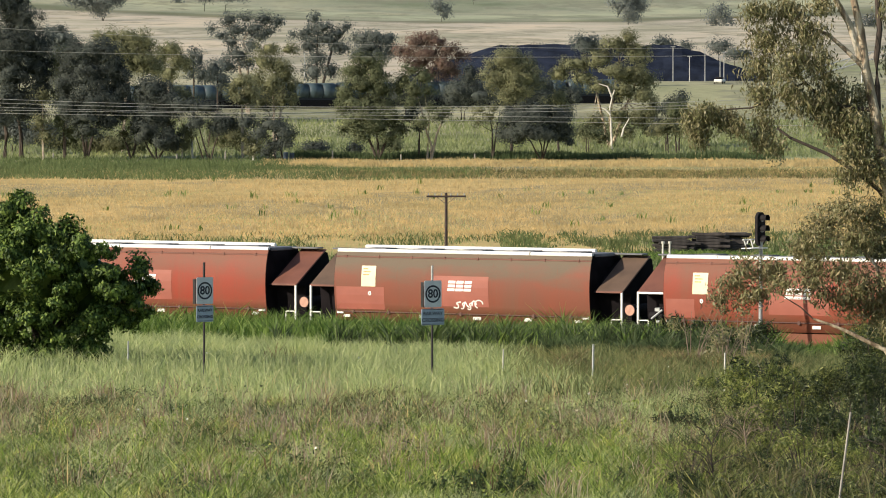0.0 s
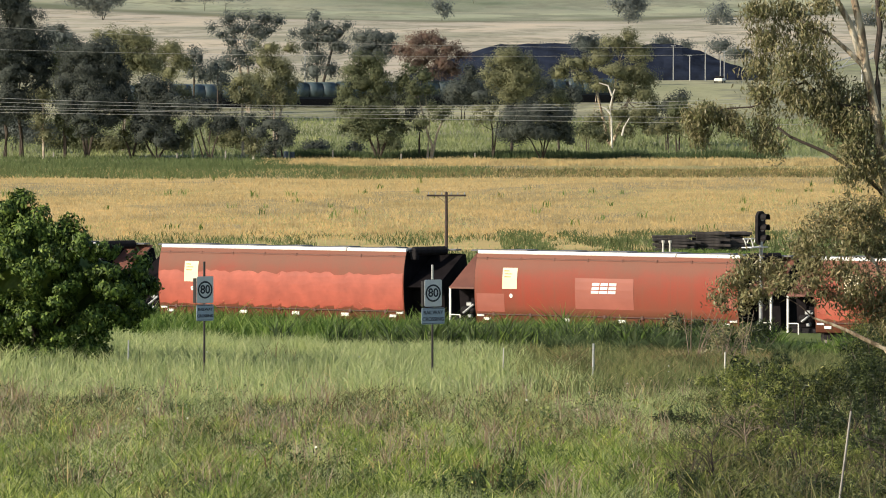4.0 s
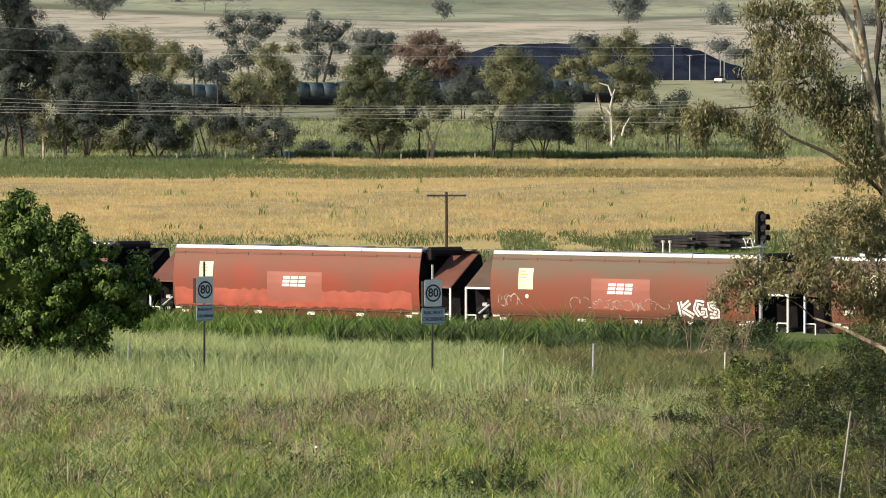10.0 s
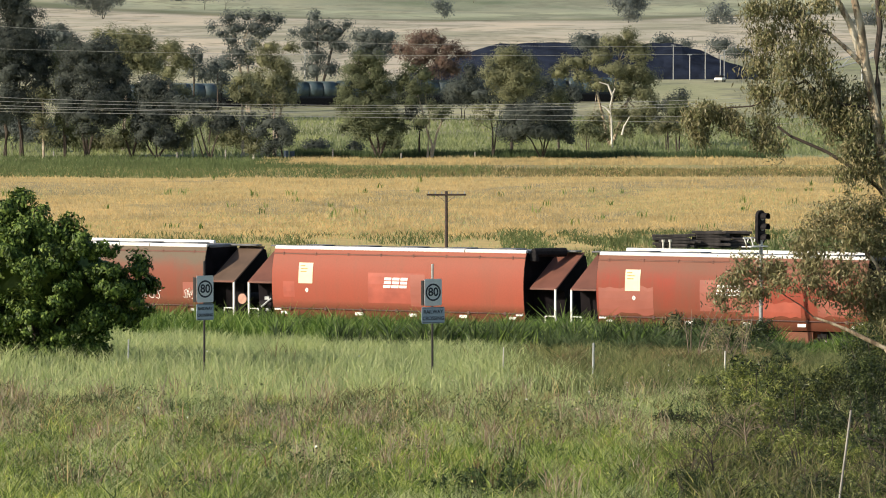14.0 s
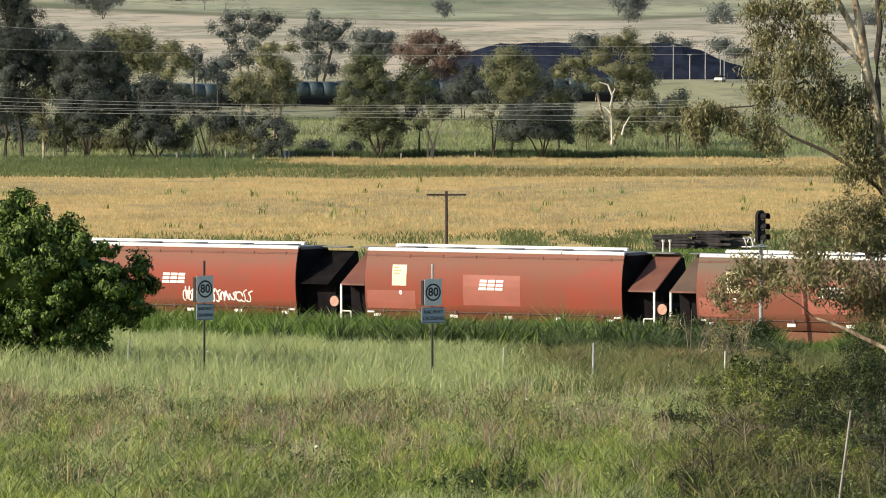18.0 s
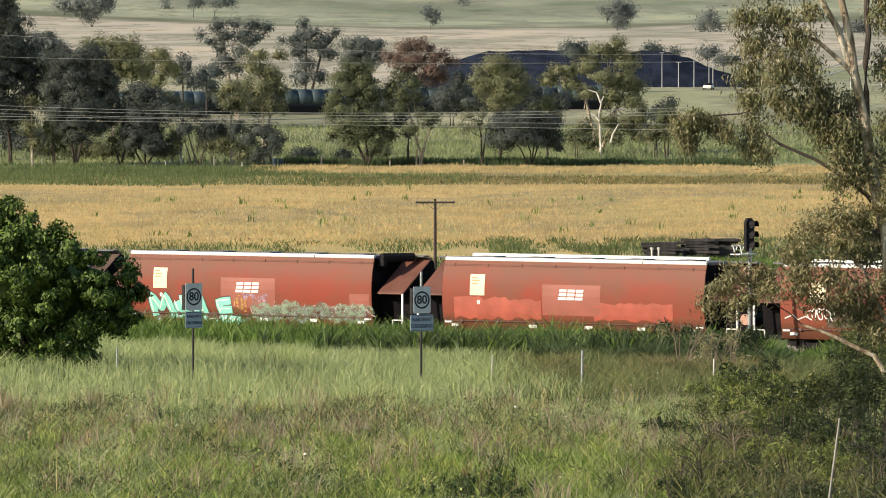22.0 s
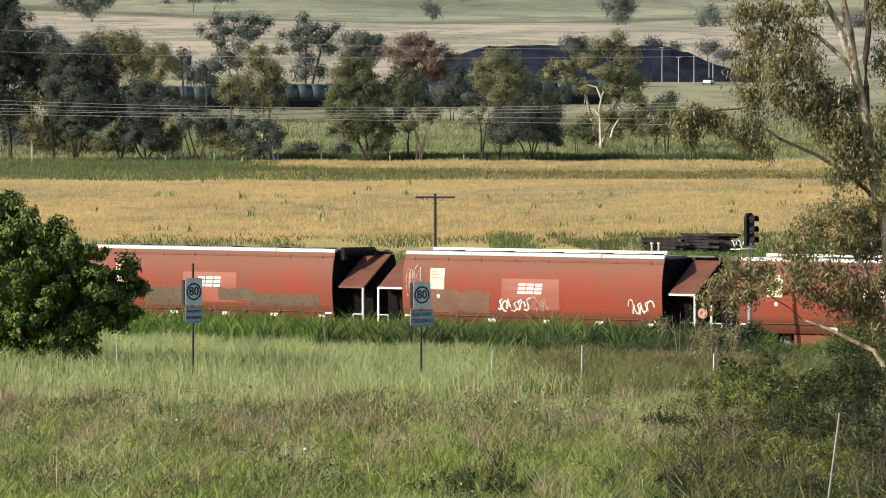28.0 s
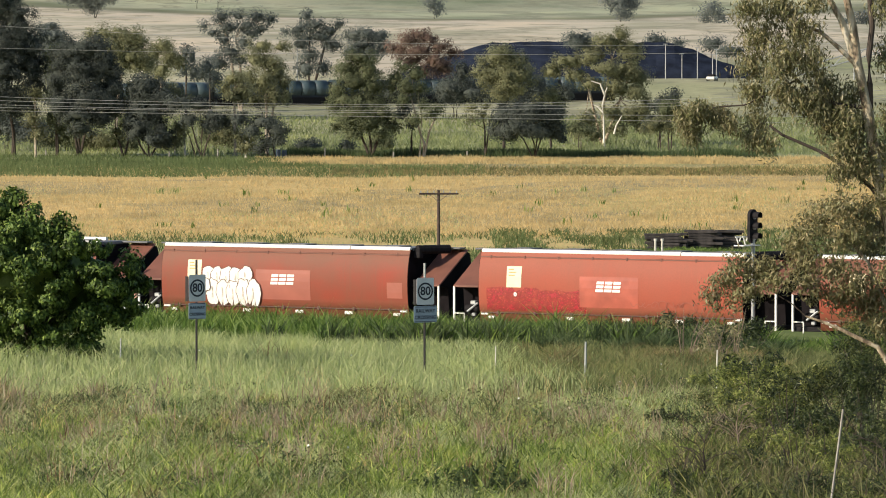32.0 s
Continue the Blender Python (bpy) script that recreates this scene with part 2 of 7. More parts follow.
M_BARK_GUM = gum_bark()
M_BARK_PALE = plain("bark_pale", (0.36, 0.30, 0.23), 0.8, vary=0.3, scale=1.5)
M_BARK_WHITE = plain("bark_white", (0.62, 0.58, 0.50), 0.75, vary=0.15, scale=1.5)
M_FARTRAIN = plain("far_wagon_blue", (0.016, 0.020, 0.028), 0.5, 0.2, vary=0.3, scale=0.7)
M_FARLID = plain("far_wagon_lid", (0.048, 0.074, 0.085), 0.4, 0.0, vary=0.2, scale=0.7)
M_POSTWOOD = plain("post_wood", (0.30, 0.275, 0.24), 0.9, vary=0.3, scale=4.0)
M_DRUM = plain("drum_blue", (0.07, 0.10, 0.15), 0.5, vary=0.25)
M_LENS = plain("signal_lens", (0.30, 0.30, 0.31), 0.25, vary=0.1)

# leaves
M_FIG = leafy("bush_leaf", [(0.029, 0.056, 0.013), (0.064, 0.114, 0.023), (0.145, 0.221, 0.042), (0.255, 0.339, 0.077)], 0.16, 0.6, 0.45, 0.9)
M_GUMLEAF = leafy("gum_leaf", [(0.154, 0.162, 0.073), (0.211, 0.211, 0.097), (0.244, 0.211, 0.110), (0.389, 0.348, 0.203)], 0.22, 0.45, 0.35, 0.6)
M_GUMRED = leafy("gum_leaf_rusty", [(0.207, 0.185, 0.089), (0.271, 0.233, 0.121), (0.239, 0.249, 0.116), (0.400, 0.320, 0.185)], 0.3, 0.45, 0.35, 0.6)
# Distance haze is put into most of these leaf colours: paler, bluer tones.
TREE_LEAF = {
    "dark": leafy("tree_dark_hazed", [(0.094, 0.110, 0.102), (0.114, 0.131, 0.119), (0.140, 0.156, 0.134)], 0.45, 0.85, 0.4, 0.32),
    "olive": leafy("tree_olive", [(0.215, 0.222, 0.130), (0.265, 0.268, 0.152), (0.32, 0.318, 0.18)], 0.42, 0.85, 0.4, 0.32),
    "mid": leafy("tree_mid_hazed", [(0.135, 0.155, 0.088), (0.168, 0.188, 0.105), (0.205, 0.22, 0.126)], 0.42, 0.85, 0.4, 0.32),
    "grey": leafy("tree_grey_hazed", [(0.158, 0.182, 0.176), (0.180, 0.204, 0.194), (0.206, 0.228, 0.212)], 0.45, 0.85, 0.45, 0.28),
    "hill": leafy("tree_hill_hazed", [(0.185, 0.212, 0.205), (0.205, 0.230, 0.218), (0.225, 0.246, 0.232)], 0.4, 0.85, 0.3, 0.12),
    "rust": leafy("tree_rust", [(0.22, 0.15, 0.125), (0.265, 0.175, 0.145), (0.265, 0.205, 0.16)], 0.42, 0.85, 0.4, 0.28),
}
M_GRASS_PALE = leafy("grass_pale", [(0.291, 0.364, 0.140), (0.375, 0.448, 0.196), (0.470, 0.526, 0.258), (0.549, 0.571, 0.314)], 0.45, 0.7, 0.22, 0.5, (1.08, 1.05, 0.95), 0.15)
M_GRASS_GREEN = leafy("grass_green", [(0.112, 0.184, 0.034), (0.205, 0.303, 0.060), (0.333, 0.436, 0.103), (0.608, 0.622, 0.225)], 0.4, 0.6, 0.64, 0.8, (1.2, 1.08, 0.9), 0.15)
M_GRASS_LUSH = leafy("grass_lush", [(0.104, 0.177, 0.032), (0.196, 0.290, 0.055), (0.335, 0.419, 0.109), (0.495, 0.524, 0.190)], 0.4, 0.5, 0.6, 0.8, (1.15, 1.05, 0.9), 0.15)
M_GRASS_DULL = leafy("grass_dull", [(0.105, 0.122, 0.048), (0.189, 0.210, 0.084), (0.319, 0.294, 0.141), (0.349, 0.239, 0.140)], 0.35, 0.7, 0.6, 0.8, (1.25, 1.04, 0.95), 0.15)
M_GRASS_OLIVE = leafy("grass_olive", [(0.128, 0.157, 0.060), (0.178, 0.212, 0.085), (0.238, 0.264, 0.111), (0.289, 0.281, 0.136)], 0.4, 0.7, 0.45, 0.6, (1.15, 1.05, 0.95), 0.15)
M_HEADLAND = leafy("headland_green", [(0.11, 0.155, 0.058), (0.155, 0.20, 0.075), (0.21, 0.25, 0.10)], 0.35, 0.7, 0.45, 0.12)
M_PASTURE = leafy("pasture", [(0.20, 0.245, 0.115), (0.25, 0.295, 0.14), (0.31, 0.345, 0.175)], 0.35, 0.8, 0.35, 0.1, (1.15, 1.08, 1.0), 0.3)
M_SEED = leafy("seed_heads", [(0.221, 0.136, 0.102), (0.338, 0.235, 0.169), (0.453, 0.371, 0.258), (0.582, 0.515, 0.358)], 0.4, 0.8, 0.2, 0.3)
M_REED = leafy("tall_weeds", [(0.083, 0.160, 0.032), (0.147, 0.244, 0.048), (0.230, 0.338, 0.076), (0.340, 0.432, 0.142)], 0.45, 0.5, 0.4, 0.3, (1.2, 1.1, 0.9))
# Dark green weeds; also paints the shade at weed feet and under trees.
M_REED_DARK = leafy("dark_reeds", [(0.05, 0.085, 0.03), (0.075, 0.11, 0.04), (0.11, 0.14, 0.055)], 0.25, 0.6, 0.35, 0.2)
M_CROP = leafy("crop_stalks", [(0.599, 0.440, 0.217), (0.652, 0.488, 0.249), (0.694, 0.541, 0.286), (0.625, 0.509, 0.292)], 0.5, 0.85, 0.25, 0.16, (1.05, 1.02, 0.98), 0.3)
M_SCRUB = leafy("scrub_leaf", [(0.027, 0.042, 0.014), (0.068, 0.091, 0.027), (0.151, 0.176, 0.049), (0.310, 0.317, 0.111)], 0.22, 0.5, 0.6, 0.9, (1.25, 1.12, 0.9))
M_SCRUB_DRY = leafy("scrub_dry", [(0.127, 0.108, 0.059), (0.186, 0.158, 0.084), (0.217, 0.217, 0.088), (0.294, 0.245, 0.138)], 0.3, 0.6, 0.4, 0.8)
# Darker copy of the scrub leaf; stands in for shade in some bushes.
M_SCRUB_DEEP_SHADED = leafy("scrub_deep_shaded", [(0.014, 0.024, 0.009), (0.028, 0.045, 0.015), (0.061, 0.083, 0.025), (0.129, 0.154, 0.052)], 0.2, 0.5, 0.55, 0.9)
M_SCRUB_LIGHT = leafy("scrub_light", [(0.078, 0.106, 0.025), (0.156, 0.194, 0.046), (0.293, 0.330, 0.081), (0.467, 0.478, 0.160)], 0.3, 0.5, 0.5, 0.9)
M_DOCK = leafy("dock_stalk", [(0.11, 0.055, 0.035), (0.16, 0.08, 0.05), (0.20, 0.11, 0.07)], 0.25, 0.8, 0.3, 0.8)
M_FLOWER = plain("white_flowers", (0.8, 0.8, 0.74), 0.8, vary=0.1)
M_TWIG = plain("dry_twigs", (0.20, 0.15, 0.11), 0.85, vary=0.4, scale=4.0)


def land():
    """The land: rough grass, ripe crop, green strip, then paddocks on the far hillside."""
    m, nt, b = shader("land")
    tc = nt.nodes.new("ShaderNodeTexCoord")
    sep = nt.nodes.new("ShaderNodeSeparateXYZ")
    nt.links.new(tc.outputs["Object"], sep.inputs[0])
    wob = noise_fac(nt, 0.02, 4.0, 0.6)
    w = node(nt, "ShaderNodeMapRange")
    nt.links.new(wob, w.inputs[0])
    w.inputs[3].default_value, w.inputs[4].default_value = -0.06, 0.06
    scale = node(nt, "ShaderNodeMath")
    scale.operation = "MULTIPLY_ADD"
    nt.links.new(w.outputs[0], scale.inputs[0])
    scale.inputs[1].default_value = 330.0
    nt.links.new(sep.outputs[1], scale.inputs[2])
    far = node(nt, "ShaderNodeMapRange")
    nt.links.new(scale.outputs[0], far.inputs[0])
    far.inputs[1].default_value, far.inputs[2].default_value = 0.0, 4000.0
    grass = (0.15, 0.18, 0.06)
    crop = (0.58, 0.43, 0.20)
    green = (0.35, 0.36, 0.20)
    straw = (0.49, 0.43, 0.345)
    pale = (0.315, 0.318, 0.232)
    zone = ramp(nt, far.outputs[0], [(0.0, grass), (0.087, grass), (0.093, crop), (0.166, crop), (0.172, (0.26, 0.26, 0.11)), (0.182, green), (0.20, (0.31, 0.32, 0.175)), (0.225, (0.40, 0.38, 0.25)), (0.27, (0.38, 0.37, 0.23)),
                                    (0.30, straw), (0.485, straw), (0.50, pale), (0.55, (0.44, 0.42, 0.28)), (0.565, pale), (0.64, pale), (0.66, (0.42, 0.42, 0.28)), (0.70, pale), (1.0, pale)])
    fine = noise_fac(nt, 0.35, 6.0, 0.65)
    col = mixed(nt, 1.0, zone, ramp(nt, fine, [(0.3, (0.72, 0.75, 0.7)), (0.7, (1.15, 1.12, 1.1))]), "MULTIPLY")
    wide = noise_fac(nt, 0.014, 5.0, 0.6, (1.6, 0.6, 1))
    col = mixed(nt, 1.0, col, ramp(nt, wide, [(0.35, (0.75, 0.80, 0.72)), (0.65, (1.12, 1.1, 1.08))]), "MULTIPLY")
    side = node(nt, "ShaderNodeMath")
    side.operation = "ABSOLUTE"
    nt.links.new(sep.outputs[0], side.inputs[0])
    tilt = node(nt, "ShaderNodeMath")
    tilt.operation = "MULTIPLY_ADD"
    nt.links.new(side.outputs[0], tilt.inputs[0])
    tilt.inputs[1].default_value = -2.1
    nt.links.new(scale.outputs[0], tilt.inputs[2])
    hill = node(nt, "ShaderNodeMapRange")
    nt.links.new(tilt.outputs[0], hill.inputs[0])
    hill.inputs[1].default_value, hill.inputs[2].default_value = 0.0, 4000.0
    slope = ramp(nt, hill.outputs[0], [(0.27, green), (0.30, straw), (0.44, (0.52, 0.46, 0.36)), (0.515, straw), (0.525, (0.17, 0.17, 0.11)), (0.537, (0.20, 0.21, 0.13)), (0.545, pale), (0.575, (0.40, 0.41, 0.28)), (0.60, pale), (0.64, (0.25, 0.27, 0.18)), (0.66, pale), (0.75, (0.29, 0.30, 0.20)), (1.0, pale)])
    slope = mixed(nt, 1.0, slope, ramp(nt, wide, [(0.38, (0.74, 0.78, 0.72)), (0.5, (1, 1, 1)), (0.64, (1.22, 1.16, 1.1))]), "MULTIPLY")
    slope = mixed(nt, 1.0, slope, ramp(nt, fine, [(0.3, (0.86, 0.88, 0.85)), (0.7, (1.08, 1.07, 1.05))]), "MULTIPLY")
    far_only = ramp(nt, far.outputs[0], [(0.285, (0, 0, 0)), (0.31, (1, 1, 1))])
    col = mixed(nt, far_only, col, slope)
    streak = noise_fac(nt, 0.016, 4.0, 0.55, (2.2, 0.9, 1))
    col = mixed(nt, ramp(nt, streak, [(0.50, (0, 0, 0)), (0.56, (0.75, 0.75, 0.75)), (0.60, (0.2, 0.2, 0.2)), (0.68, (0.7, 0.7, 0.7))]), col, (0.21, 0.205, 0.14))
    nt.links.new(col, b.inputs["Base Color"])
    b.inputs["Roughness"].default_value = 0.95
    b.inputs["Specular IOR Level"].default_value = 0.1
    bumped(nt, b, fine, 0.5, 0.4)
    return m


M_LAND = land()

# ---- ground ----
def build_ground():
    xs = sorted(set(list(np.linspace(-2400, -120, 20)) + list(np.linspace(-110, 110, 90)) + list(np.linspace(120, 2400, 20))))
    ys = sorted(set(list(np.linspace(-600, 80, 14)) + list(np.linspace(90, 300, 106)) + list(np.linspace(310, 760, 60)) + list(np.linspace(780, 1500, 40)) + list(np.linspace(1550, 4900, 40))))
    verts, faces = [], []
    for y in ys:
        for x in xs:
            z = ground_z(x, y)
            p = off_track(x, y)
            if p > 8:
                z += 0.22 * noise.noise((x * 0.09, y * 0.09, 0.3)) * min(1, (p - 8) / 12)
            elif y > 760:
                z += min(1, (y - 760) / 400) * (1.2 * noise.noise((x * 0.006, y * 0.006, 3.0)) + (y - 760) * 0.003 * noise.noise((x * 0.0012, y * 0.0012, 7.0)))
            verts.append((x, y, z))
    n = len(xs)
    for j in range(len(ys) - 1):
        for i in range(n - 1):
            a = j * n + i
            faces.append((a, a + 1, a + n + 1, a + n))
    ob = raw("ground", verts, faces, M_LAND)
    for p in ob.data.polygons:
        p.use_smooth = True
    return tagged(ob, "farmland with rough grass, ripe crop and grazed hillside", "ground", kind="structure")


build_ground()


def build_track():
    root = empty("railway_track", *on_track(0), 0.0, math.degrees(TRACK_TURN))
    tagged(root, "straight railway line on a low ballast bed behind weeds", "railway track", kind="structure")
    bm = bmesh.new()
    vs = []
    for x in (-420.0, 430.0):
        vs.append([bm.verts.new((x, y, z)) for y, z in ((-3.6, -0.3), (-2.0, -0.22), (2.0, -0.22), (3.6, -0.3))])
    for k in range(3):
        bm.faces.new((vs[0][k], vs[1][k], vs[1][k + 1], vs[0][k + 1]))
    part("ballast_bed", bm, M_BALLAST, root).location.z = 0.32
    for side in (-0.755, 0.755):
        bm = bmesh.new()
        box(bm, -420, 430, side - 0.035, side + 0.035, 0.24, 0.30)
        box(bm, -420, 430, side - 0.07, side + 0.07, 0.13, 0.155)
        box(bm, -420, 430, side - 0.012, side + 0.012, 0.15, 0.25)
        part("rail", bm, M_STEEL, root)
    bm = bmesh.new()
    for k in range(0, 1200):
        box(bm, -410 + k * 0.68, -410 + k * 0.68 + 0.24, -1.25, 1.25, 0.06, 0.135) if -60 < -410 + k * 0.68 < 60 else None
    tagged(part("sleepers", bm, M_TIMBER, root), kind="stuff")
    return root


build_track()
RAIL = 0.30

# ---- the train ----
PITCH = 16.727
HALF = 6.53          # half of the barrel body
ENDS = 1.45          # platform beyond each end of the body
PROFILE = ((1.36, 0.68), (1.36, 1.10), (1.40, 1.13), (1.46, 1.45), (1.50, 1.85), (1.515, 2.25), (1.50, 2.65), (1.455, 3.0), (1.38, 3.35), (1.28, 3.62), (1.17, 3.76))
ROOFLINE = 3.76


def side_at(z):
    return float(np.interp(z, [b for a, b in PROFILE], [a for a, b in PROFILE]))


def shell():
    """The barrel body with its closed ends, and the closed roof."""
    bm = bmesh.new()
    ring = [(-w, z) for w, z in PROFILE] + [(-0.6, ROOFLINE + 0.08), (0.6, ROOFLINE + 0.08)] + [(w, z) for w, z in reversed(PROFILE)]
    loops = [[bm.verts.new((x, w, z)) for w, z in ring] for x in np.linspace(-HALF, HALF, 9)]
    for a, b in zip(loops, loops[1:]):
        for k in range(len(ring) - 1):
            bm.faces.new((a[k], b[k], b[k + 1], a[k + 1]))
        bm.faces.new((a[-1], b[-1], b[0], a[0]))
    bmesh.ops.recalc_face_normals(bm, faces=bm.faces)
    return bm


def sheet(x0, x1, z0, z1, off=0.008, steps=8, slant=0.0, wobble=0.0, seed=0, bm=None):
    """A patch of paint that lies on the near side of the barrel, from x0 to x1 and z0 to z1."""
    rnd = random.Random(seed)
    bm = bm or bmesh.new()
    cols = max(1, int((x1 - x0) / 0.25)) if wobble else 1
    xs = np.linspace(x0, x1, cols + 1)
    tops = [z1 + (rnd.uniform(-1, 1) * wobble) for _ in xs]
    lows = [z0 + (rnd.uniform(-1, 1) * wobble) for _ in xs]
    grid = []
    for x, lo, hi in zip(xs, lows, tops):
        col = []
        for k in range(steps + 1):
            z = lo + (hi - lo) * k / steps
            col.append(bm.verts.new((x + slant * (z - z0), -side_at(z) - off, z)))
        grid.append(col)
    for a, b in zip(grid, grid[1:]):
        for k in range(steps):
            bm.faces.new((a[k], b[k], b[k + 1], a[k + 1]))
    return bm


def stroke(bm, pts, width=0.07, off=0.014):
    """A sprayed line on the near side through points (x, z)."""
    fine = []
    for (x0, z0), (x1, z1) in zip(pts, pts[1:]):
        n = max(1, int(math.hypot(x1 - x0, z1 - z0) / 0.15))
        fine += [(x0 + (x1 - x0) * k / n, z0 + (z1 - z0) * k / n) for k in range(n)]
    fine.append(pts[-1])
    prev = None
    for i, (x, z) in enumerate(fine):
        a, b = fine[max(0, i - 1)], fine[min(len(fine) - 1, i + 1)]
        dx, dz = b[0] - a[0], b[1] - a[1]
        ln = math.hypot(dx, dz) or 1.0
        nx, nz = -dz / ln * width / 2, dx / ln * width / 2
        cur = [bm.verts.new((x + s * nx, -side_at(z + s * nz) - off, z + s * nz)) for s in (-1, 1)]
        if prev:
            bm.faces.new((prev[0], cur[0], cur[1], prev[1]))
        prev = cur
    return bm


def blob(bm, x, z, rx, rz, off=0.012, n=14, seed=0):
    rnd = random.Random(seed)
    c = bm.verts.new((x, -side_at(z) - off, z))
    ring = []
    for k in range(n):
        a = 2 * math.pi * k / n
        q = 1 + rnd.uniform(-0.12, 0.12)
        zz = z + rz * q * math.sin(a)
        ring.append(bm.verts.new((x + rx * q * math.cos(a), -side_at(zz) - off, zz)))
    for k in range(n):
        bm.faces.new((c, ring[k], ring[(k + 1) % n]))
    return bm


def emblem(root):
    """The owner's mark: three slanted white blocks of three bars each."""
    for k in range(3):
        x = -0.62 + k * 0.42
        for z0, z1, a, c in ((0.34, 0.46, 0.02, 0.38), (0.17, 0.29, 0.0, 0.36), (0.0, 0.12, -0.04, 0.34)):
            part("mark_bar", sheet(x + a, x + c, 2.10 + z0, 2.10 + z1, 0.022, 2, 0.18), M_WHITE, root, "white bar of the owner's mark")


def prism(x0, x1, sec):
    bm = bmesh.new()
    a = [bm.verts.new((x0, w, z)) for w, z in sec]
    b = [bm.verts.new((x1, w, z)) for w, z in sec]
    for k in range(len(sec)):
        q = (k + 1) % len(sec)
        bm.faces.new((a[k], b[k], b[q], a[q]))
    bm.faces.new(a)
    bm.faces.new(b)
    bmesh.ops.recalc_face_normals(bm, faces=bm.faces)
    return bm


def bogie(root, x):
    bm = bmesh.new()
    for side in (-1, 1):
        y = side * 1.02
        box(bm, x - 1.15, x + 1.15, y - 0.07, y + 0.07, 0.62, 0.80, 0.02)
        box(bm, x - 0.42, x + 0.42, y - 0.08, y + 0.08, 0.24, 0.64, 0.03)
        for s in (-1, 1):
            box(bm, x + s * 0.9 - 0.16, x + s * 0.9 + 0.16, y - 0.1, y + 0.1, 0.36, 0.66, 0.02)
    box(bm, x - 0.25, x + 0.25, -1.1, 1.1, 0.5, 0.86, 0.02)
    frame_ob = part("bogie", bm, M_BLACKISH, root)
    for s in (-0.9, 0.9):
        bm = bmesh.new()
        for side in (-0.755, 0.755):
            rod(bm, (x + s, side - 0.065, 0.46), (x + s, side + 0.065, 0.46), 0.46, n=20)
            rod(bm, (x + s, side * 0.92 - 0.03, 0.46), (x + s, side * 0.92 + 0.03, 0.46), 0.49, n=20)
        rod(bm, (x + s, -1.0, 0.46), (x + s, 1.0, 0.46), 0.08)
        part("wheelset", bm, M_STEEL, frame_ob)


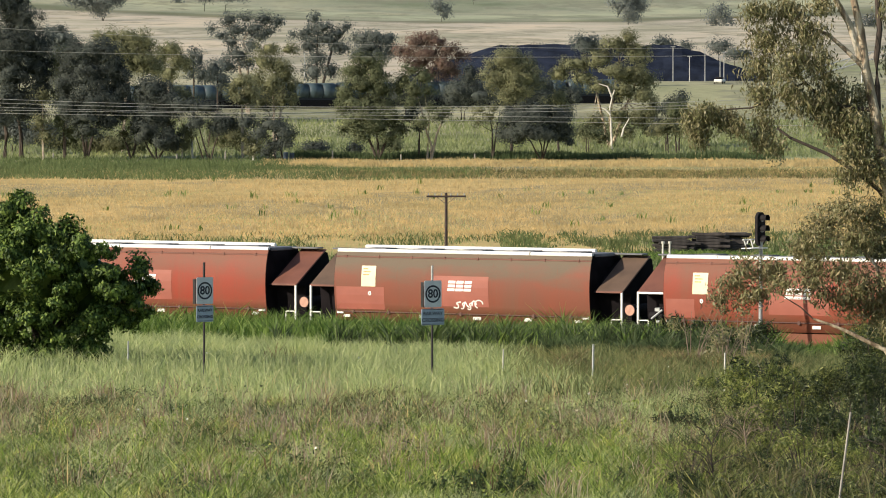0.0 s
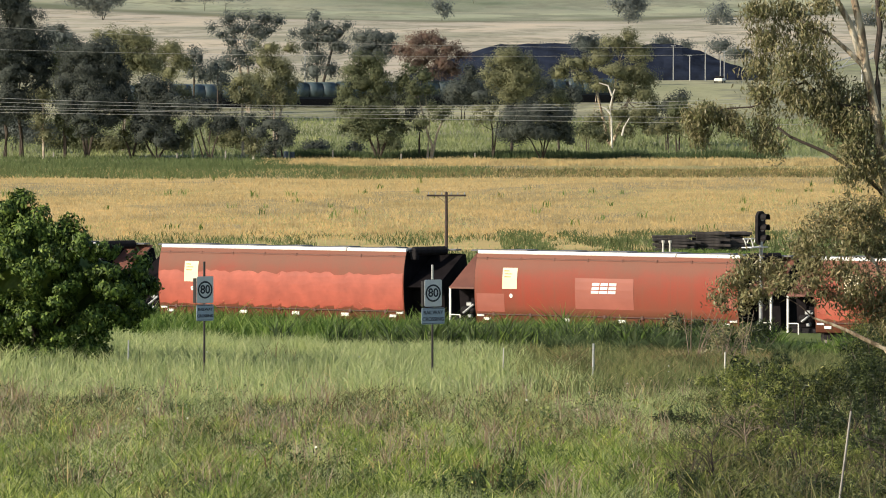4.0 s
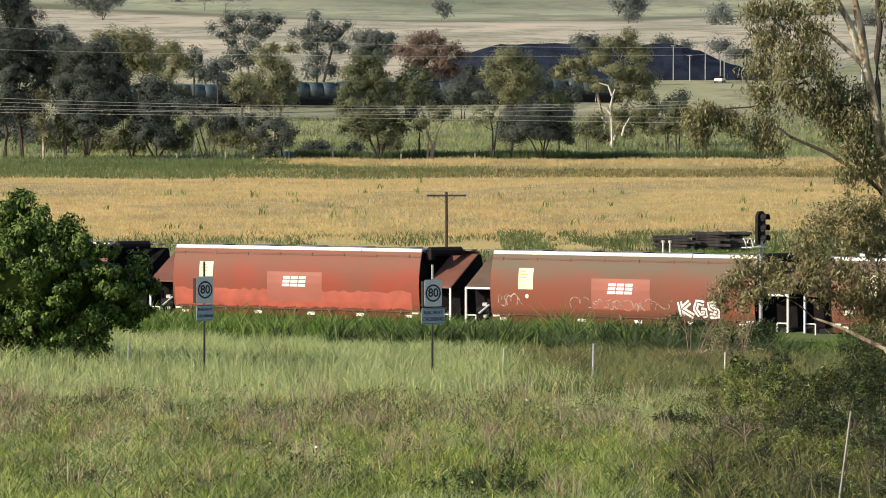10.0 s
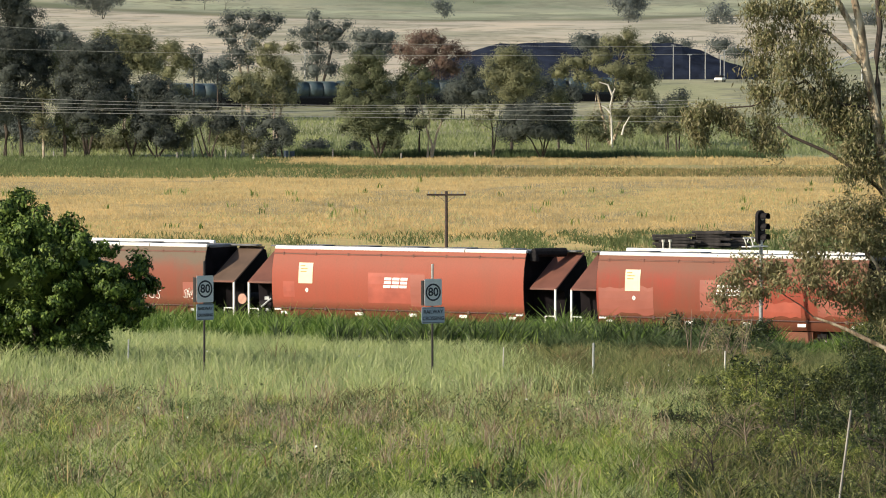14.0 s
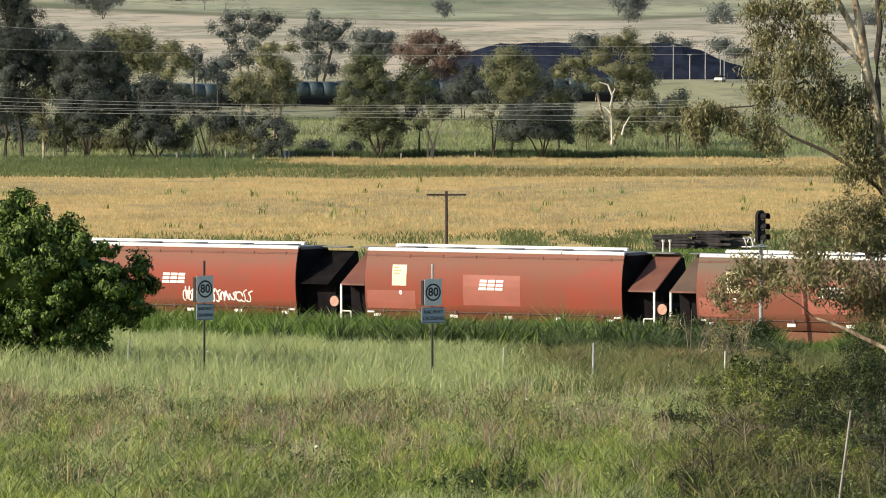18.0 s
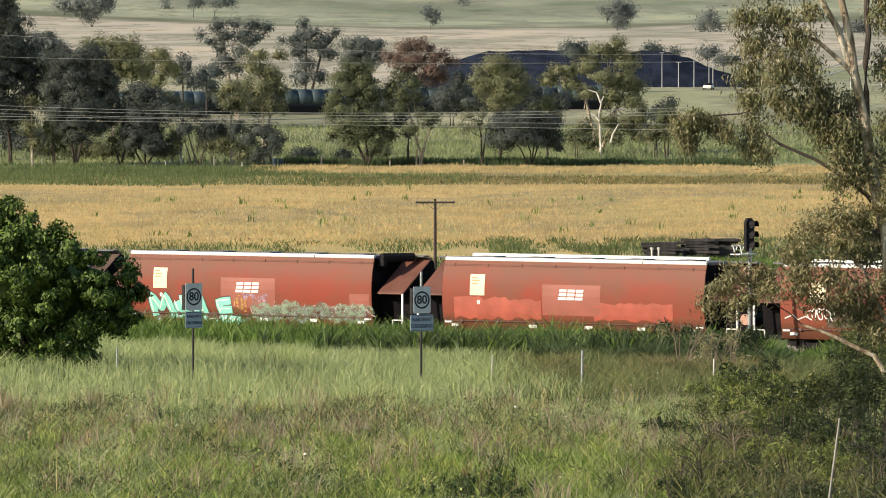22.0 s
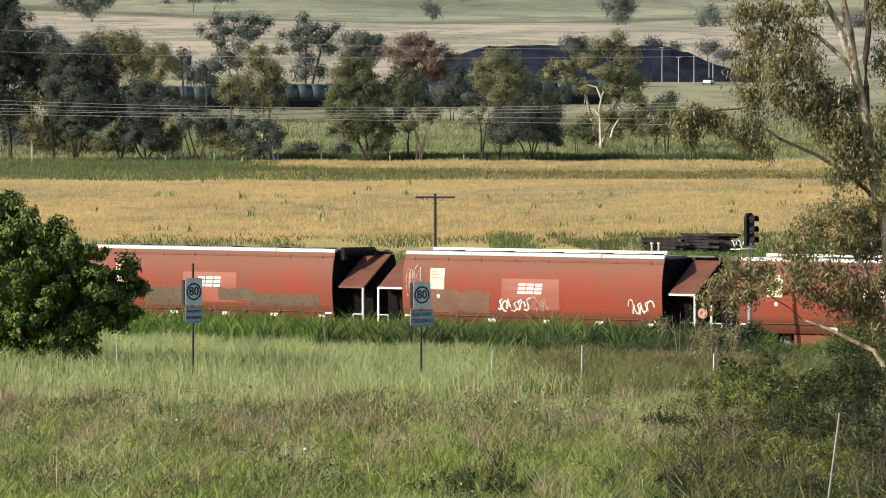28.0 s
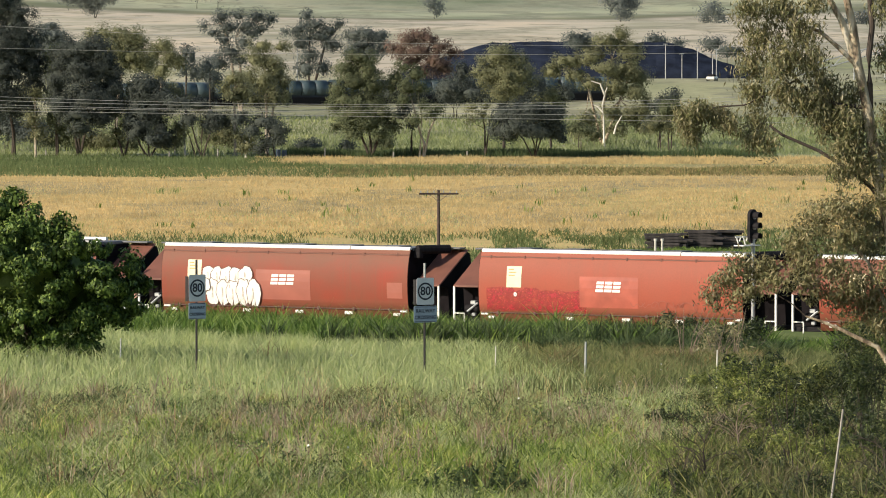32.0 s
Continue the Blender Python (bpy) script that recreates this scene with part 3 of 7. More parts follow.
def build_wagon(far_bar):
    root = empty("grain_hopper_wagon", 0, 0, 0)
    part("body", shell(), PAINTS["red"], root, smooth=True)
    bm = bmesh.new()
    box(bm, -HALF, HALF, -1.335, -1.27, 3.50, 3.56, 0.012)
    for k in range(8):
        box(bm, -6.0 + k * 1.7 - 0.04, -6.0 + k * 1.7 + 0.04, -1.35, -1.28, 3.46, 3.60, 0.01)
    for k in range(7):
        x = -HALF + 2 * HALF * (k + 1) / 8
        part("weld_seam", sheet(x - 0.011, x + 0.011, 1.18, 3.6, 0.0045, 8), PAINTS["red"], root)
    part("side_moulding", bm, M_HOOD, root, "dark red moulding below the roof rail")
    part("fascia", prism(-HALF, HALF, ((-1.17, 3.76), (-1.245, 3.745), (-1.31, 3.57), (-1.25, 3.57))), PAINTS["red"], root)
    bm = bmesh.new()
    for a, b in ((-HALF + 0.02, -HALF + 9.9), (-HALF + 9.96, HALF - 0.02)):
        rod(bm, (a, -1.16, ROOFLINE + 0.02), (b, -1.16, ROOFLINE + 0.02), 0.105, n=10)
    part("white_roof_rail", bm, M_WHITE, root, "white-painted roof edge rail")
    if far_bar:
        bm = bmesh.new()
        rod(bm, (-HALF + 0.1, 1.05, ROOFLINE + 0.13), (HALF - 1.1, 1.05, ROOFLINE + 0.13), 0.10, n=10)
        part("white_roof_rail", bm, M_WHITE, root, "white-painted roof edge rail")
    bm = bmesh.new()
    box(bm, -HALF - 0.03, HALF + 0.06, -1.08, 1.10, ROOFLINE - 0.06, ROOFLINE + 0.085, 0.03)
    box(bm, -HALF - ENDS, HALF + ENDS, 0.62, 1.12, ROOFLINE + 0.0, ROOFLINE + 0.07, 0.02)
    for k in range(5):
        x = -5.0 + k * 2.5
        box(bm, x - 0.55, x + 0.55, -0.5, 0.5, ROOFLINE + 0.08, ROOFLINE + 0.14, 0.02)
    part("roof", bm, M_ROOF, root, "dark grey roof with hatch covers")
    if not far_bar:
        bm = bmesh.new()
        rod(bm, (HALF + 0.15, -0.9, ROOFLINE + 0.0), (HALF + 0.9, 0.6, ROOFLINE + 0.0), 0.20, n=10)
        box(bm, HALF + 0.02, HALF + 0.35, -1.0, -0.7, ROOFLINE - 0.38, ROOFLINE + 0.02, 0.03)
        part("roof_winch", bm, M_BLACKISH, root, "black roof cover winch")
    for s, ends in ((-1, 1.34), (1, 1.60)):
        # sheet-metal hood over the platform: it falls to the near side; a near-black bulkhead fills the space under it
        hd = part("end_hood", prism(s * (HALF + (0.28 if s > 0 else 0.03)), s * (HALF + ends), ((-1.42, 2.24), (1.08, 3.74), (1.12, 3.70), (-1.38, 2.18))), M_HOOD, root, "brown sloping end hood")
        part("bulkhead", prism(s * (HALF + 0.025), s * (HALF + ends - 0.03), ((-1.30, 2.18), (1.08, 3.62), (1.26, 3.58), (1.44, 3.0), (1.48, 2.2), (1.30, 0.84), (-0.50, 0.84), (-0.62, 2.1))), M_END_BLACK, root, "near-black end bulkhead")
        part("end_wall", prism(s * (HALF - 0.02), s * (HALF + 0.02), [(-w * 0.985, z) for w, z in PROFILE] + [(w * 0.985, z) for w, z in reversed(PROFILE)]), M_END_BLACK, root, "near-black end wall")
        bm = bmesh.new()
        x0, x1 = sorted((s * (HALF + (0.30 if s > 0 else 0.05)), s * (HALF + ends)))
        box(bm, x0, x1, -1.45, -1.39, 2.17, 2.26, 0.01)
        part("hood_edge", bm, M_HOOD, hd, "steel edge channel")
        xo = s * (HALF + ends - 0.04)
        bm = bmesh.new()
        box(bm, xo - 0.045, xo + 0.045, -1.45, -1.37, 0.62, 2.22, 0.01)
        part("corner_post", bm, M_WHITE, root, "white corner post")
        bm = bmesh.new()
        xi = s * (HALF + ends - 0.55)
        box(bm, xi - 0.025, xi + 0.025, -1.44, -1.39, 0.55, 1.02, 0.01)
        box(bm, min(xo, xi), max(xo, xi), -1.44, -1.39, 1.0, 1.05, 0.01)
        part("handrail", bm, M_WHITE, root, "white handrail and step")
        bm = bmesh.new()
        box(bm, min(s * HALF, s * (HALF + ends)), max(s * HALF, s * (HALF + ends)), -1.3, 1.3, 0.62, 0.82, 0.02)
        part("end_platform", bm, M_BLACKISH, root)
        bm = bmesh.new()
        rod(bm, (s * (HALF + ends), 0, 0.72), (s * (PITCH / 2 - 0.01), 0, 0.72), 0.13)
        box(bm, min(s * (HALF + ends + 0.1), s * (PITCH / 2)), max(s * (HALF + ends + 0.1), s * (PITCH / 2)), -0.17, 0.17, 0.55, 0.88, 0.04)
        part("coupler", bm, M_BLACKISH, root)
        bm = bmesh.new()
        for k in range(2):
            xx = s * (HALF - 0.25 - 0.35 * k)
            box(bm, xx - 0.17, xx + 0.17, -1.43, -1.35, 0.83 + 0.16 * (1 - k) , 0.95 + 0.16 * (1 - k), 0.01)
        part("side_step", bm, M_WHITE, root, "white-painted side step")
    # brake gear on the platforms
    if far_bar:
        bm = bmesh.new()
        rod(bm, (HALF + 1.62, -0.80, 1.42), (HALF + 1.62, 1.05, 1.42), 0.25, n=18)
        drum = part("brake_drum", bm, M_BLACKISH, root, "black air reservoir lying across the platform")
        part("drum_end", rod(bmesh.new(), (HALF + 1.62, -0.82, 1.42), (HALF + 1.62, -0.79, 1.42), 0.235, n=18), M_DISC, drum, "brown reservoir end plate")
    else:
        bm = bmesh.new()
        box(bm, -HALF - 0.62, -HALF - 0.34, -1.2, -0.9, 1.40, 1.58, 0.03)
        box(bm, -HALF - 0.5, -HALF - 0.3, -1.3, -1.1, 0.9, 1.05, 0.03)
        rod(bm, (-HALF - 0.7, -1.3, 1.1), (-HALF - 0.15, -1.3, 1.5), 0.05)
        part("brake_valve", bm, M_GALV, root, "grey brake valve gear")
        bm = bmesh.new()
        bmesh.ops.create_uvsphere(bm, u_segments=12, v_segments=8, radius=0.2, matrix=Matrix.Translation((-HALF - 0.3, -1.1, 1.25)))
        rod(bm, (-HALF - 0.9, -1.0, 1.2), (-HALF - 0.2, -1.0, 1.2), 0.2, n=12)
        part("brake_cylinder", bm, M_BLACKISH, root)
    # sill, discharge chutes and the pipe under the body
    bm = bmesh.new()
    box(bm, -HALF + 0.1, HALF - 0.1, -1.0, 1.0, 0.62, 0.75)
    part("underframe", bm, M_BLACKISH, root)
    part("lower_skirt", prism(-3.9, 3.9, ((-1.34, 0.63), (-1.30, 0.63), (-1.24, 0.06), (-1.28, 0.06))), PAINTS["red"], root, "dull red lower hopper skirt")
    bm = bmesh.new()
    rod(bm, (-HALF + 0.1, -1.42, 1.09), (HALF - 0.1, -1.42, 1.09), 0.028, n=6)
    for k in range(7):
        x = -5.6 + k * 1.86
        box(bm, x - 0.07, x + 0.07, -1.46, -1.37, 1.0, 1.16, 0.02)
    part("side_pipe", bm, M_TAG_DARK, root, "dark air pipe with brackets")
    for k in range(4):
        x = -3.3 + 2.2 * k
        bm = bmesh.new()
        top = [bm.verts.new(v) for v in ((x - 0.9, -1.0, 0.68), (x + 0.9, -1.0, 0.68), (x + 0.9, 1.0, 0.68), (x - 0.9, 1.0, 0.68))]
        low = [bm.verts.new(v) for v in ((x - 0.35, -0.5, 0.28), (x + 0.35, -0.5, 0.28), (x + 0.35, 0.5, 0.28), (x - 0.35, 0.5, 0.28))]
        for q in range(4):
            bm.faces.new((top[q], low[q], low[(q + 1) % 4], top[(q + 1) % 4]))
        bm.faces.new(low)
        part("chute", bm, PAINTS["red"], root)
    for x in (-2.0, 0.8, 3.4):
        bm = bmesh.new()
        box(bm, x - 0.2, x + 0.2, -1.40, -1.355, 0.84, 0.98, 0.01)
        part("stencil_panel", bm, M_WHITE, root)
    bm = bmesh.new()
    sheet(-HALF + 1.42, -HALF + 2.16, 2.22, 3.14, 0.016, 6, 0.0, bm=bm)
    plate = part("data_plate", bm, M_CREAM, root, "cream data plate")
    bm = bmesh.new()
    for k, (a, b) in enumerate(((0.08, 0.34), (0.1, 0.5), (0.1, 0.42))):
        sheet(-HALF + 1.42 + a, -HALF + 1.42 + b, 2.98 - k * 0.13, 3.03 - k * 0.13, 0.022, 1, 0.0, bm=bm)
    part("faded_lines", bm, M_YELLOW, plate)
    bm = bmesh.new()
    for q in range(5):
        stroke(bm, [(-HALF + 1.86 + 0.06 * math.cos(q * 1.26), 1.92 + 0.08 * math.sin(q * 1.26)), (-HALF + 1.86 + 0.06 * math.cos(q * 1.26 + 1.26), 1.92 + 0.08 * math.sin(q * 1.26 + 1.26))], 0.06, 0.02 + 0.001 * q)
    part("small_mark", bm, M_WHITE, root)
    for x in (-5.2, 5.2):
        bogie(root, x)
    return root


def scribble(x0, x1, z0, z1, seed, width=0.06, loops=7):
    """A quick spray tag: uneven hooks, bars and loops side by side."""
    rnd = random.Random(seed)
    strokes = []
    x = x0
    k = 0
    while x < x1:
        w = (x1 - x0) / loops * rnd.uniform(0.6, 1.5)
        lo = z0 + (z1 - z0) * rnd.uniform(0, 0.25)
        hi = z1 - (z1 - z0) * rnd.uniform(0, 0.3)
        kind = rnd.choice((0, 1, 1, 1, 2, 3, 3))
        if kind == 0:
            pts = [(x, lo), (x + w * 0.3, hi), (x + w * 0.5, lo + (hi - lo) * 0.4), (x + w, lo + (hi - lo) * 0.1)]
        elif kind == 1:
            pts = [(x + w * 0.5 + w * 0.5 * math.cos(q * 0.55), (lo + hi) / 2 + (hi - lo) / 2 * math.sin(q * 0.55)) for q in range(rnd.randrange(7, 12))]
        elif kind == 2:
            pts = [(x, hi), (x + w * 0.2, lo), (x + w * 0.6, hi), (x + w * 0.8, lo), (x + w * 1.2, hi)]
        else:
            pts = [(x + w, hi), (x + w * 0.3, hi - (hi - lo) * 0.2), (x + w * 0.7, (lo + hi) / 2), (x + w * 0.6, lo), (x, lo + (hi - lo) * 0.15)]
        for _ in range(2):
            cut = [pts[0]]
            for (p, q), (r, s) in zip(pts, pts[1:]):
                cut += [(p * 0.75 + r * 0.25, q * 0.75 + s * 0.25), (p * 0.25 + r * 0.75, q * 0.25 + s * 0.75)]
            pts = cut + [pts[-1]]
        strokes.append(stroke(bmesh.new(), pts, width * rnd.uniform(0.7, 1.2), 0.016 + 0.001 * k))
        x += w * rnd.uniform(0.65, 1.0)
        k += 1
    return strokes


WAGON_A = build_wagon(False)
WAGON_B = build_wagon(True)
# per wagon: kind of roof, paint, whether the mark sits on a paler panel, whether it has the mark at all
FLEET = {
    -2: ("A", "red", 1, 1), -1: ("B", "red", 1, 1), 0: ("B", "brown", 1, 1), 1: ("A", "red", 1, 1), 2: ("A", "red", 0, 0), 3: ("A", "red", 1, 1),
    4: ("A", "red", 1, 1), 5: ("A", "red", 1, 1), 6: ("A", "red", 1, 1), 7: ("A", "brown", 1, 1), 8: ("B", "brown", 0, 1), 9: ("A", "bright", 1, 1),
    10: ("B", "red", 1, 1), 11: ("B", "red", 0, 1), 12: ("B", "red", 1, 1), 13: ("B", "brown", 1, 1), 14: ("A", "red", 1, 1), 15: ("B", "red", 1, 1),
    16: ("B", "red", 1, 1), 17: ("B", "red", 0, 1), 18: ("A", "red", 1, 1), 19: ("B", "red", 1, 1), 20: ("B", "red", 1, 1), 21: ("A", "red", 1, 1),
    22: ("A", "bright", 1, 1), 23: ("A", "red", 1, 1), 24: ("A", "red", 1, 1),
}
WHITE_EDGED = {(1, -1), (1, 1), (7, -1), (7, 1), (13, 1), (19, -1), (19, 1)}      # end hoods with a white-painted edge
BARE = {2: 0, 5: 0, 11: 0, 17: -1}      # wagons without end hoods: both ends, or that end alone
LOOKS = {
    0: "weathered brown grain hopper wagon with white tag", 2: "red grain hopper wagon with a pink repainted side", 5: "red grain hopper wagon with pink patches and thin tags",
    7: "dusty brown grain hopper wagon with outlined graffiti", 8: "dusty brown grain hopper wagon with faded blue graffiti", 11: "red grain hopper wagon with white bubble graffiti",
    14: "red grain hopper wagon with turquoise graffiti", 16: "red grain hopper wagon with white scribble and grey patch", 17: "pinkish red freshly painted grain hopper wagon",
    18: "red grain hopper wagon with dark green blocks", 19: "red grain hopper wagon with pale tags", 21: "red grain hopper wagon with a fat white graffiti piece", 22: "red grain hopper wagon with a scarlet patch",
}


def dress(n, root, paint, panel, mark):
    """What sets one wagon apart: panels, repainted patches and graffiti."""
    L = -HALF
    if panel:
        part("mark_panel", sheet(-1.45, 1.45, 1.42, 2.76, 0.009, 8), M_REPAINT_B if paint != "bright" else M_REPAINT, root, "paler repainted panel")
    if mark:
        emblem(root)

    def put(name, bm, m, label=""):
        for one in bm if isinstance(bm, list) else [bm]:
            part(name, one, m, root, label)
    if n in (0, 1, 3, 12, 13):
        put("repaint_patch", sheet(L + 0.1, L + (2.6 if n in (0, 12) else 1.5), 1.2, 2.2 if n == 0 else 2.0, 0.007), M_REPAINT_B)
    if n == 0:
        put("graffiti_tag", scribble(-0.35, 0.95, 1.25, 1.75, 5, 0.06, 4), M_TAG, "white sprayed tag")
    if n in (2,):
        put("repaint_patch", sheet(L + 0.05, HALF - 0.05, 1.16, 2.72, 0.007, 8, 0, 0.09, 3), M_REPAINT, "large pink repainted area")
    if n in (1, 3, 5, 8, 14):
        put("repaint_patch", sheet(HALF - 1.15, HALF - 0.1, 1.55, 2.15, 0.007), M_REPAINT_B)
    if n == 4:
        for k, (a, b, c, d) in enumerate(((0.1, 1.9, 1.2, 2.15), (2.9, 4.6, 1.4, 2.0), (8.6, 10.2, 1.2, 1.85), (10.2, 11.4, 1.2, 2.1), (11.7, 12.9, 1.5, 1.95))):
            put("repaint_patch", sheet(L + a, L + b, c, d, 0.0075 + 0.0006 * k, 8, 0.05, 0.10, k), M_REPAINT)
    if n == 5:
        put("repaint_patch", sheet(L + 0.1, L + 5.2, 1.16, 2.35, 0.007, 8, 0, 0.12, 8), M_REPAINT_B)
        put("repaint_patch", sheet(0.9, 5.2, 1.16, 2.15, 0.0075, 8, 0, 0.1, 9), M_REPAINT)
        put("graffiti_tag", scribble(L + 4.7, L + 5.3, 1.4, 2.0, 4, 0.04, 2), M_TAG)
        put("graffiti_tag", scribble(-0.1, 1.7, 1.45, 1.8, 6, 0.04, 6), M_TAG)
    if n == 6:
        put("repaint_patch", sheet(L + 0.1, HALF - 0.4, 1.16, 1.95, 0.007, 8, 0, 0.08, 12), M_REPAINT)
    if n == 7:
        put("graffiti_tag", scribble(L + 0.4, L + 1.6, 1.4, 2.1, 21, 0.04, 5), M_TAG_GREY)
        put("graffiti_tag", scribble(L + 4.0, L + 8.8, 1.35, 1.95, 22, 0.035, 13), M_TAG_GREY)
        glyphs = (((0.0, 0.0), (0.0, 1.0)), ((0.7, 1.0), (0.05, 0.5), (0.75, 0.0)), ((1.65, 0.9), (1.2, 1.0), (0.98, 0.5), (1.2, 0.0), (1.6, 0.1), (1.62, 0.45), (1.35, 0.45)),
                  ((2.5, 0.95), (2.0, 0.9), (2.0, 0.6), (2.45, 0.4), (2.4, 0.05), (1.85, 0.08)))
        for width, off, m, name, label in ((0.34, 0.012, M_TAG_DARK, "graffiti_outline", "dark graffiti outline"), (0.25, 0.018, M_TAG, "graffiti_piece", "white block graffiti letter"), (0.05, 0.024, M_TAG_DARK, "graffiti_line", "dark line inside the letter")):
            for q, line in enumerate(glyphs):
                put(name, stroke(bmesh.new(), [(L + 9.55 + 0.72 * p - 0.12 * r, 1.22 + 0.62 * r) for p, r in line], width, off + 0.001 * q), m, label)
    if n == 8:
        put("graffiti_piece", scribble(L + 3.1, L + 4.7, 1.25, 1.85, 31, 0.2, 5), M_TEAL_PALE, "faded pale blue graffiti")
        put("repaint_patch", sheet(L + 9.3, L + 10.4, 1.5, 2.3, 0.007, 8, 0, 0.1, 4), M_REPAINT)
        for k, (a, b) in enumerate(((0.6, 1.1), (7.4, 8.7), (9.2, 10.5), (11.9, 13.0))):
            put("graffiti_tag", scribble(L + a, L + b, 1.3, 1.95, 33 + k, 0.08, 4), M_TAG_FADE)
            put("graffiti_tag", scribble(L + a, L + b, 1.35, 1.9, 133 + k, 0.03, 5), M_TAG)
    if n == 9:
        put("repaint_patch", sheet(L + 0.6, L + 1.2, 1.6, 2.3, 0.0065), M_REPAINT)
        put("mark_stripe", sheet(0.75, 1.5, 1.3, 2.7, 0.012, 8), M_REPAINT_B)
    if n == 10:
        put("repaint_patch", sheet(L + 0.1, L + 2.8, 1.2, 2.4, 0.007, 8, 0, 0.1, 4), M_REPAINT_B)
        put("repaint_patch", sheet(0.6, 3.4, 1.25, 1.85, 0.0075, 8, 0, 0.06, 5), M_REPAINT)
        put("repaint_patch", sheet(4.2, 6.3, 1.3, 2.0, 0.008, 8, 0, 0.08, 6), M_REPAINT_B)
    if n == 11:
        put("graffiti_tag", scribble(L + 3.1, L + 4.9, 1.55, 2.0, 41, 0.05, 7), M_TAG)
        bm = scribble(L + 8.6, L + 10.5, 1.25, 1.9, 45, 0.07, 6)
        scr = scribble(L + 7.0, L + 8.7, 1.2, 2.0, 44, 0.065, 7)
        put("graffiti_piece", bm, M_TAG, "white sprayed letters")
        put("graffiti_piece", scr, M_TAG, "white bubble graffiti")
    if n == 14:
        glyphs = (((0.0, 0.0), (0.05, 1.0), (0.45, 0.35), (0.85, 1.0), (1.05, 0.0)), ((1.45, 0.0), (1.35, 0.75)), ((1.75, 0.05), (1.7, 0.95), (2.25, 0.7), (2.35, 0.3), (1.8, 0.05)),
                  ((2.7, 1.0), (2.8, 0.05), (3.4, 0.1)), ((4.35, 0.95), (3.65, 0.85), (3.75, 0.05), (4.6, 0.0)), ((3.75, 0.48), (4.3, 0.52)))
        for width, off, m, name, label in ((0.46, 0.016, M_TAG_DARK, "graffiti_shadow", "dark graffiti shadow"), (0.35, 0.024, M_TEAL, "graffiti_shape", "turquoise angular graffiti shape"), (0.05, 0.032, M_TAG, "graffiti_outline", "white graffiti highlight")):
            up = 0.09 if width < 0.1 else 0.0
            for q, line in enumerate(glyphs):
                put(name, stroke(bmesh.new(), [(L + 1.25 + 1.0 * p + 0.25 * (1 - r) - up, 0.95 + 0.95 * r - 0.03 * p + up * 0.5) for p, r in line], width, off + 0.001 * q), m, label)
        put("graffiti_piece", scribble(L + 1.5, L + 6.1, 0.78, 0.98, 52, 0.14, 9), M_TEAL_PALE, "pale blue spray below the letters")
        put("graffiti_piece", scribble(L + 6.7, L + 12.6, 0.85, 1.7, 55, 0.34, 13), M_SAGE, "faded sage green graffiti swirls")
        put("graffiti_piece", scribble(L + 6.9, L + 12.4, 0.85, 1.5, 59, 0.22, 11), M_TEAL_PALE, "faded blue-grey graffiti swirls")
        put("graffiti_outline", scribble(L + 6.6, L + 12.6, 0.9, 1.75, 56, 0.06, 13), M_TAG_GREY)
        put("graffiti_outline", scribble(L + 7.0, L + 12.6, 0.95, 1.6, 64, 0.04, 12), M_TAG_DARK)
        put("graffiti_piece", scribble(L + 6.3, L + 7.4, 1.6, 2.15, 57, 0.10, 4), M_LILAC, "faded lilac spray")
        put("graffiti_piece", scribble(L + 5.8, L + 6.3, 1.2, 2.0, 58, 0.09, 3), M_YELLOW, "ochre yellow spray")
    if n == 15:
        put("repaint_patch", sheet(L + 0.6, L + 5.0, 1.2, 2.1, 0.007, 8, 0, 0.1, 5), M_REPAINT)
        put("repaint_patch", sheet(1.1, 5.0, 1.25, 2.0, 0.0075, 8, 0, 0.08, 6), M_REPAINT)
    if n == 16:
        put("cover_patch", sheet(L + 2.2, L + 3.9, 1.2, 2.3, 0.007), M_OLIVE, "dull grey-brown painted-over patch")
        put("graffiti_tag", scribble(L + 1.3, L + 2.4, 1.45, 2.05, 61, 0.05, 5), M_TAG)
        put("graffiti_tag", stroke(bmesh.new(), [(L + 0.2, 1.55), (L + 0.6, 1.7), (L + 0.8, 1.5), (L + 1.2, 1.65), (L + 1.5, 1.5)], 0.05), M_TAG)
        put("graffiti_piece", scribble(L + 10.6, L + 12.0, 1.25, 1.65, 62, 0.16, 4), M_YELLOW)
        put("cover_patch", sheet(L + 8.2, L + 9.7, 1.2, 1.62, 0.01, 6, 0.05, 0.07, 63), M_OLIVE)
    if n == 17:
        put("graffiti_tag", scribble(2.2, 3.6, 1.35, 2.1, 71, 0.03, 6), M_TAG_DARK)
        put("repaint_patch", sheet(L + 2.05, HALF - 0.04, 1.14, 3.45, 0.0065, 10), M_REPAINT, "pinkish repainted side")
        put("repaint_patch", sheet(L + 0.2, L + 1.6, 1.2, 1.85, 0.0075, 6, 0.0, 0.05, 7), M_REPAINT_B)
    if n == 18:
        for k, (a, b, c, d) in enumerate(((1.0, 2.6, 1.45, 1.95), (3.0, 5.8, 1.22, 2.05), (7.0, 9.0, 1.5, 2.05), (8.6, 12.4, 1.3, 1.85))):
            put("cover_patch", sheet(L + a, L + b, c, d, 0.009 + 0.0006 * k, 6, -0.05, 0.03, k), M_OLIVE, "dark green painted-over block")
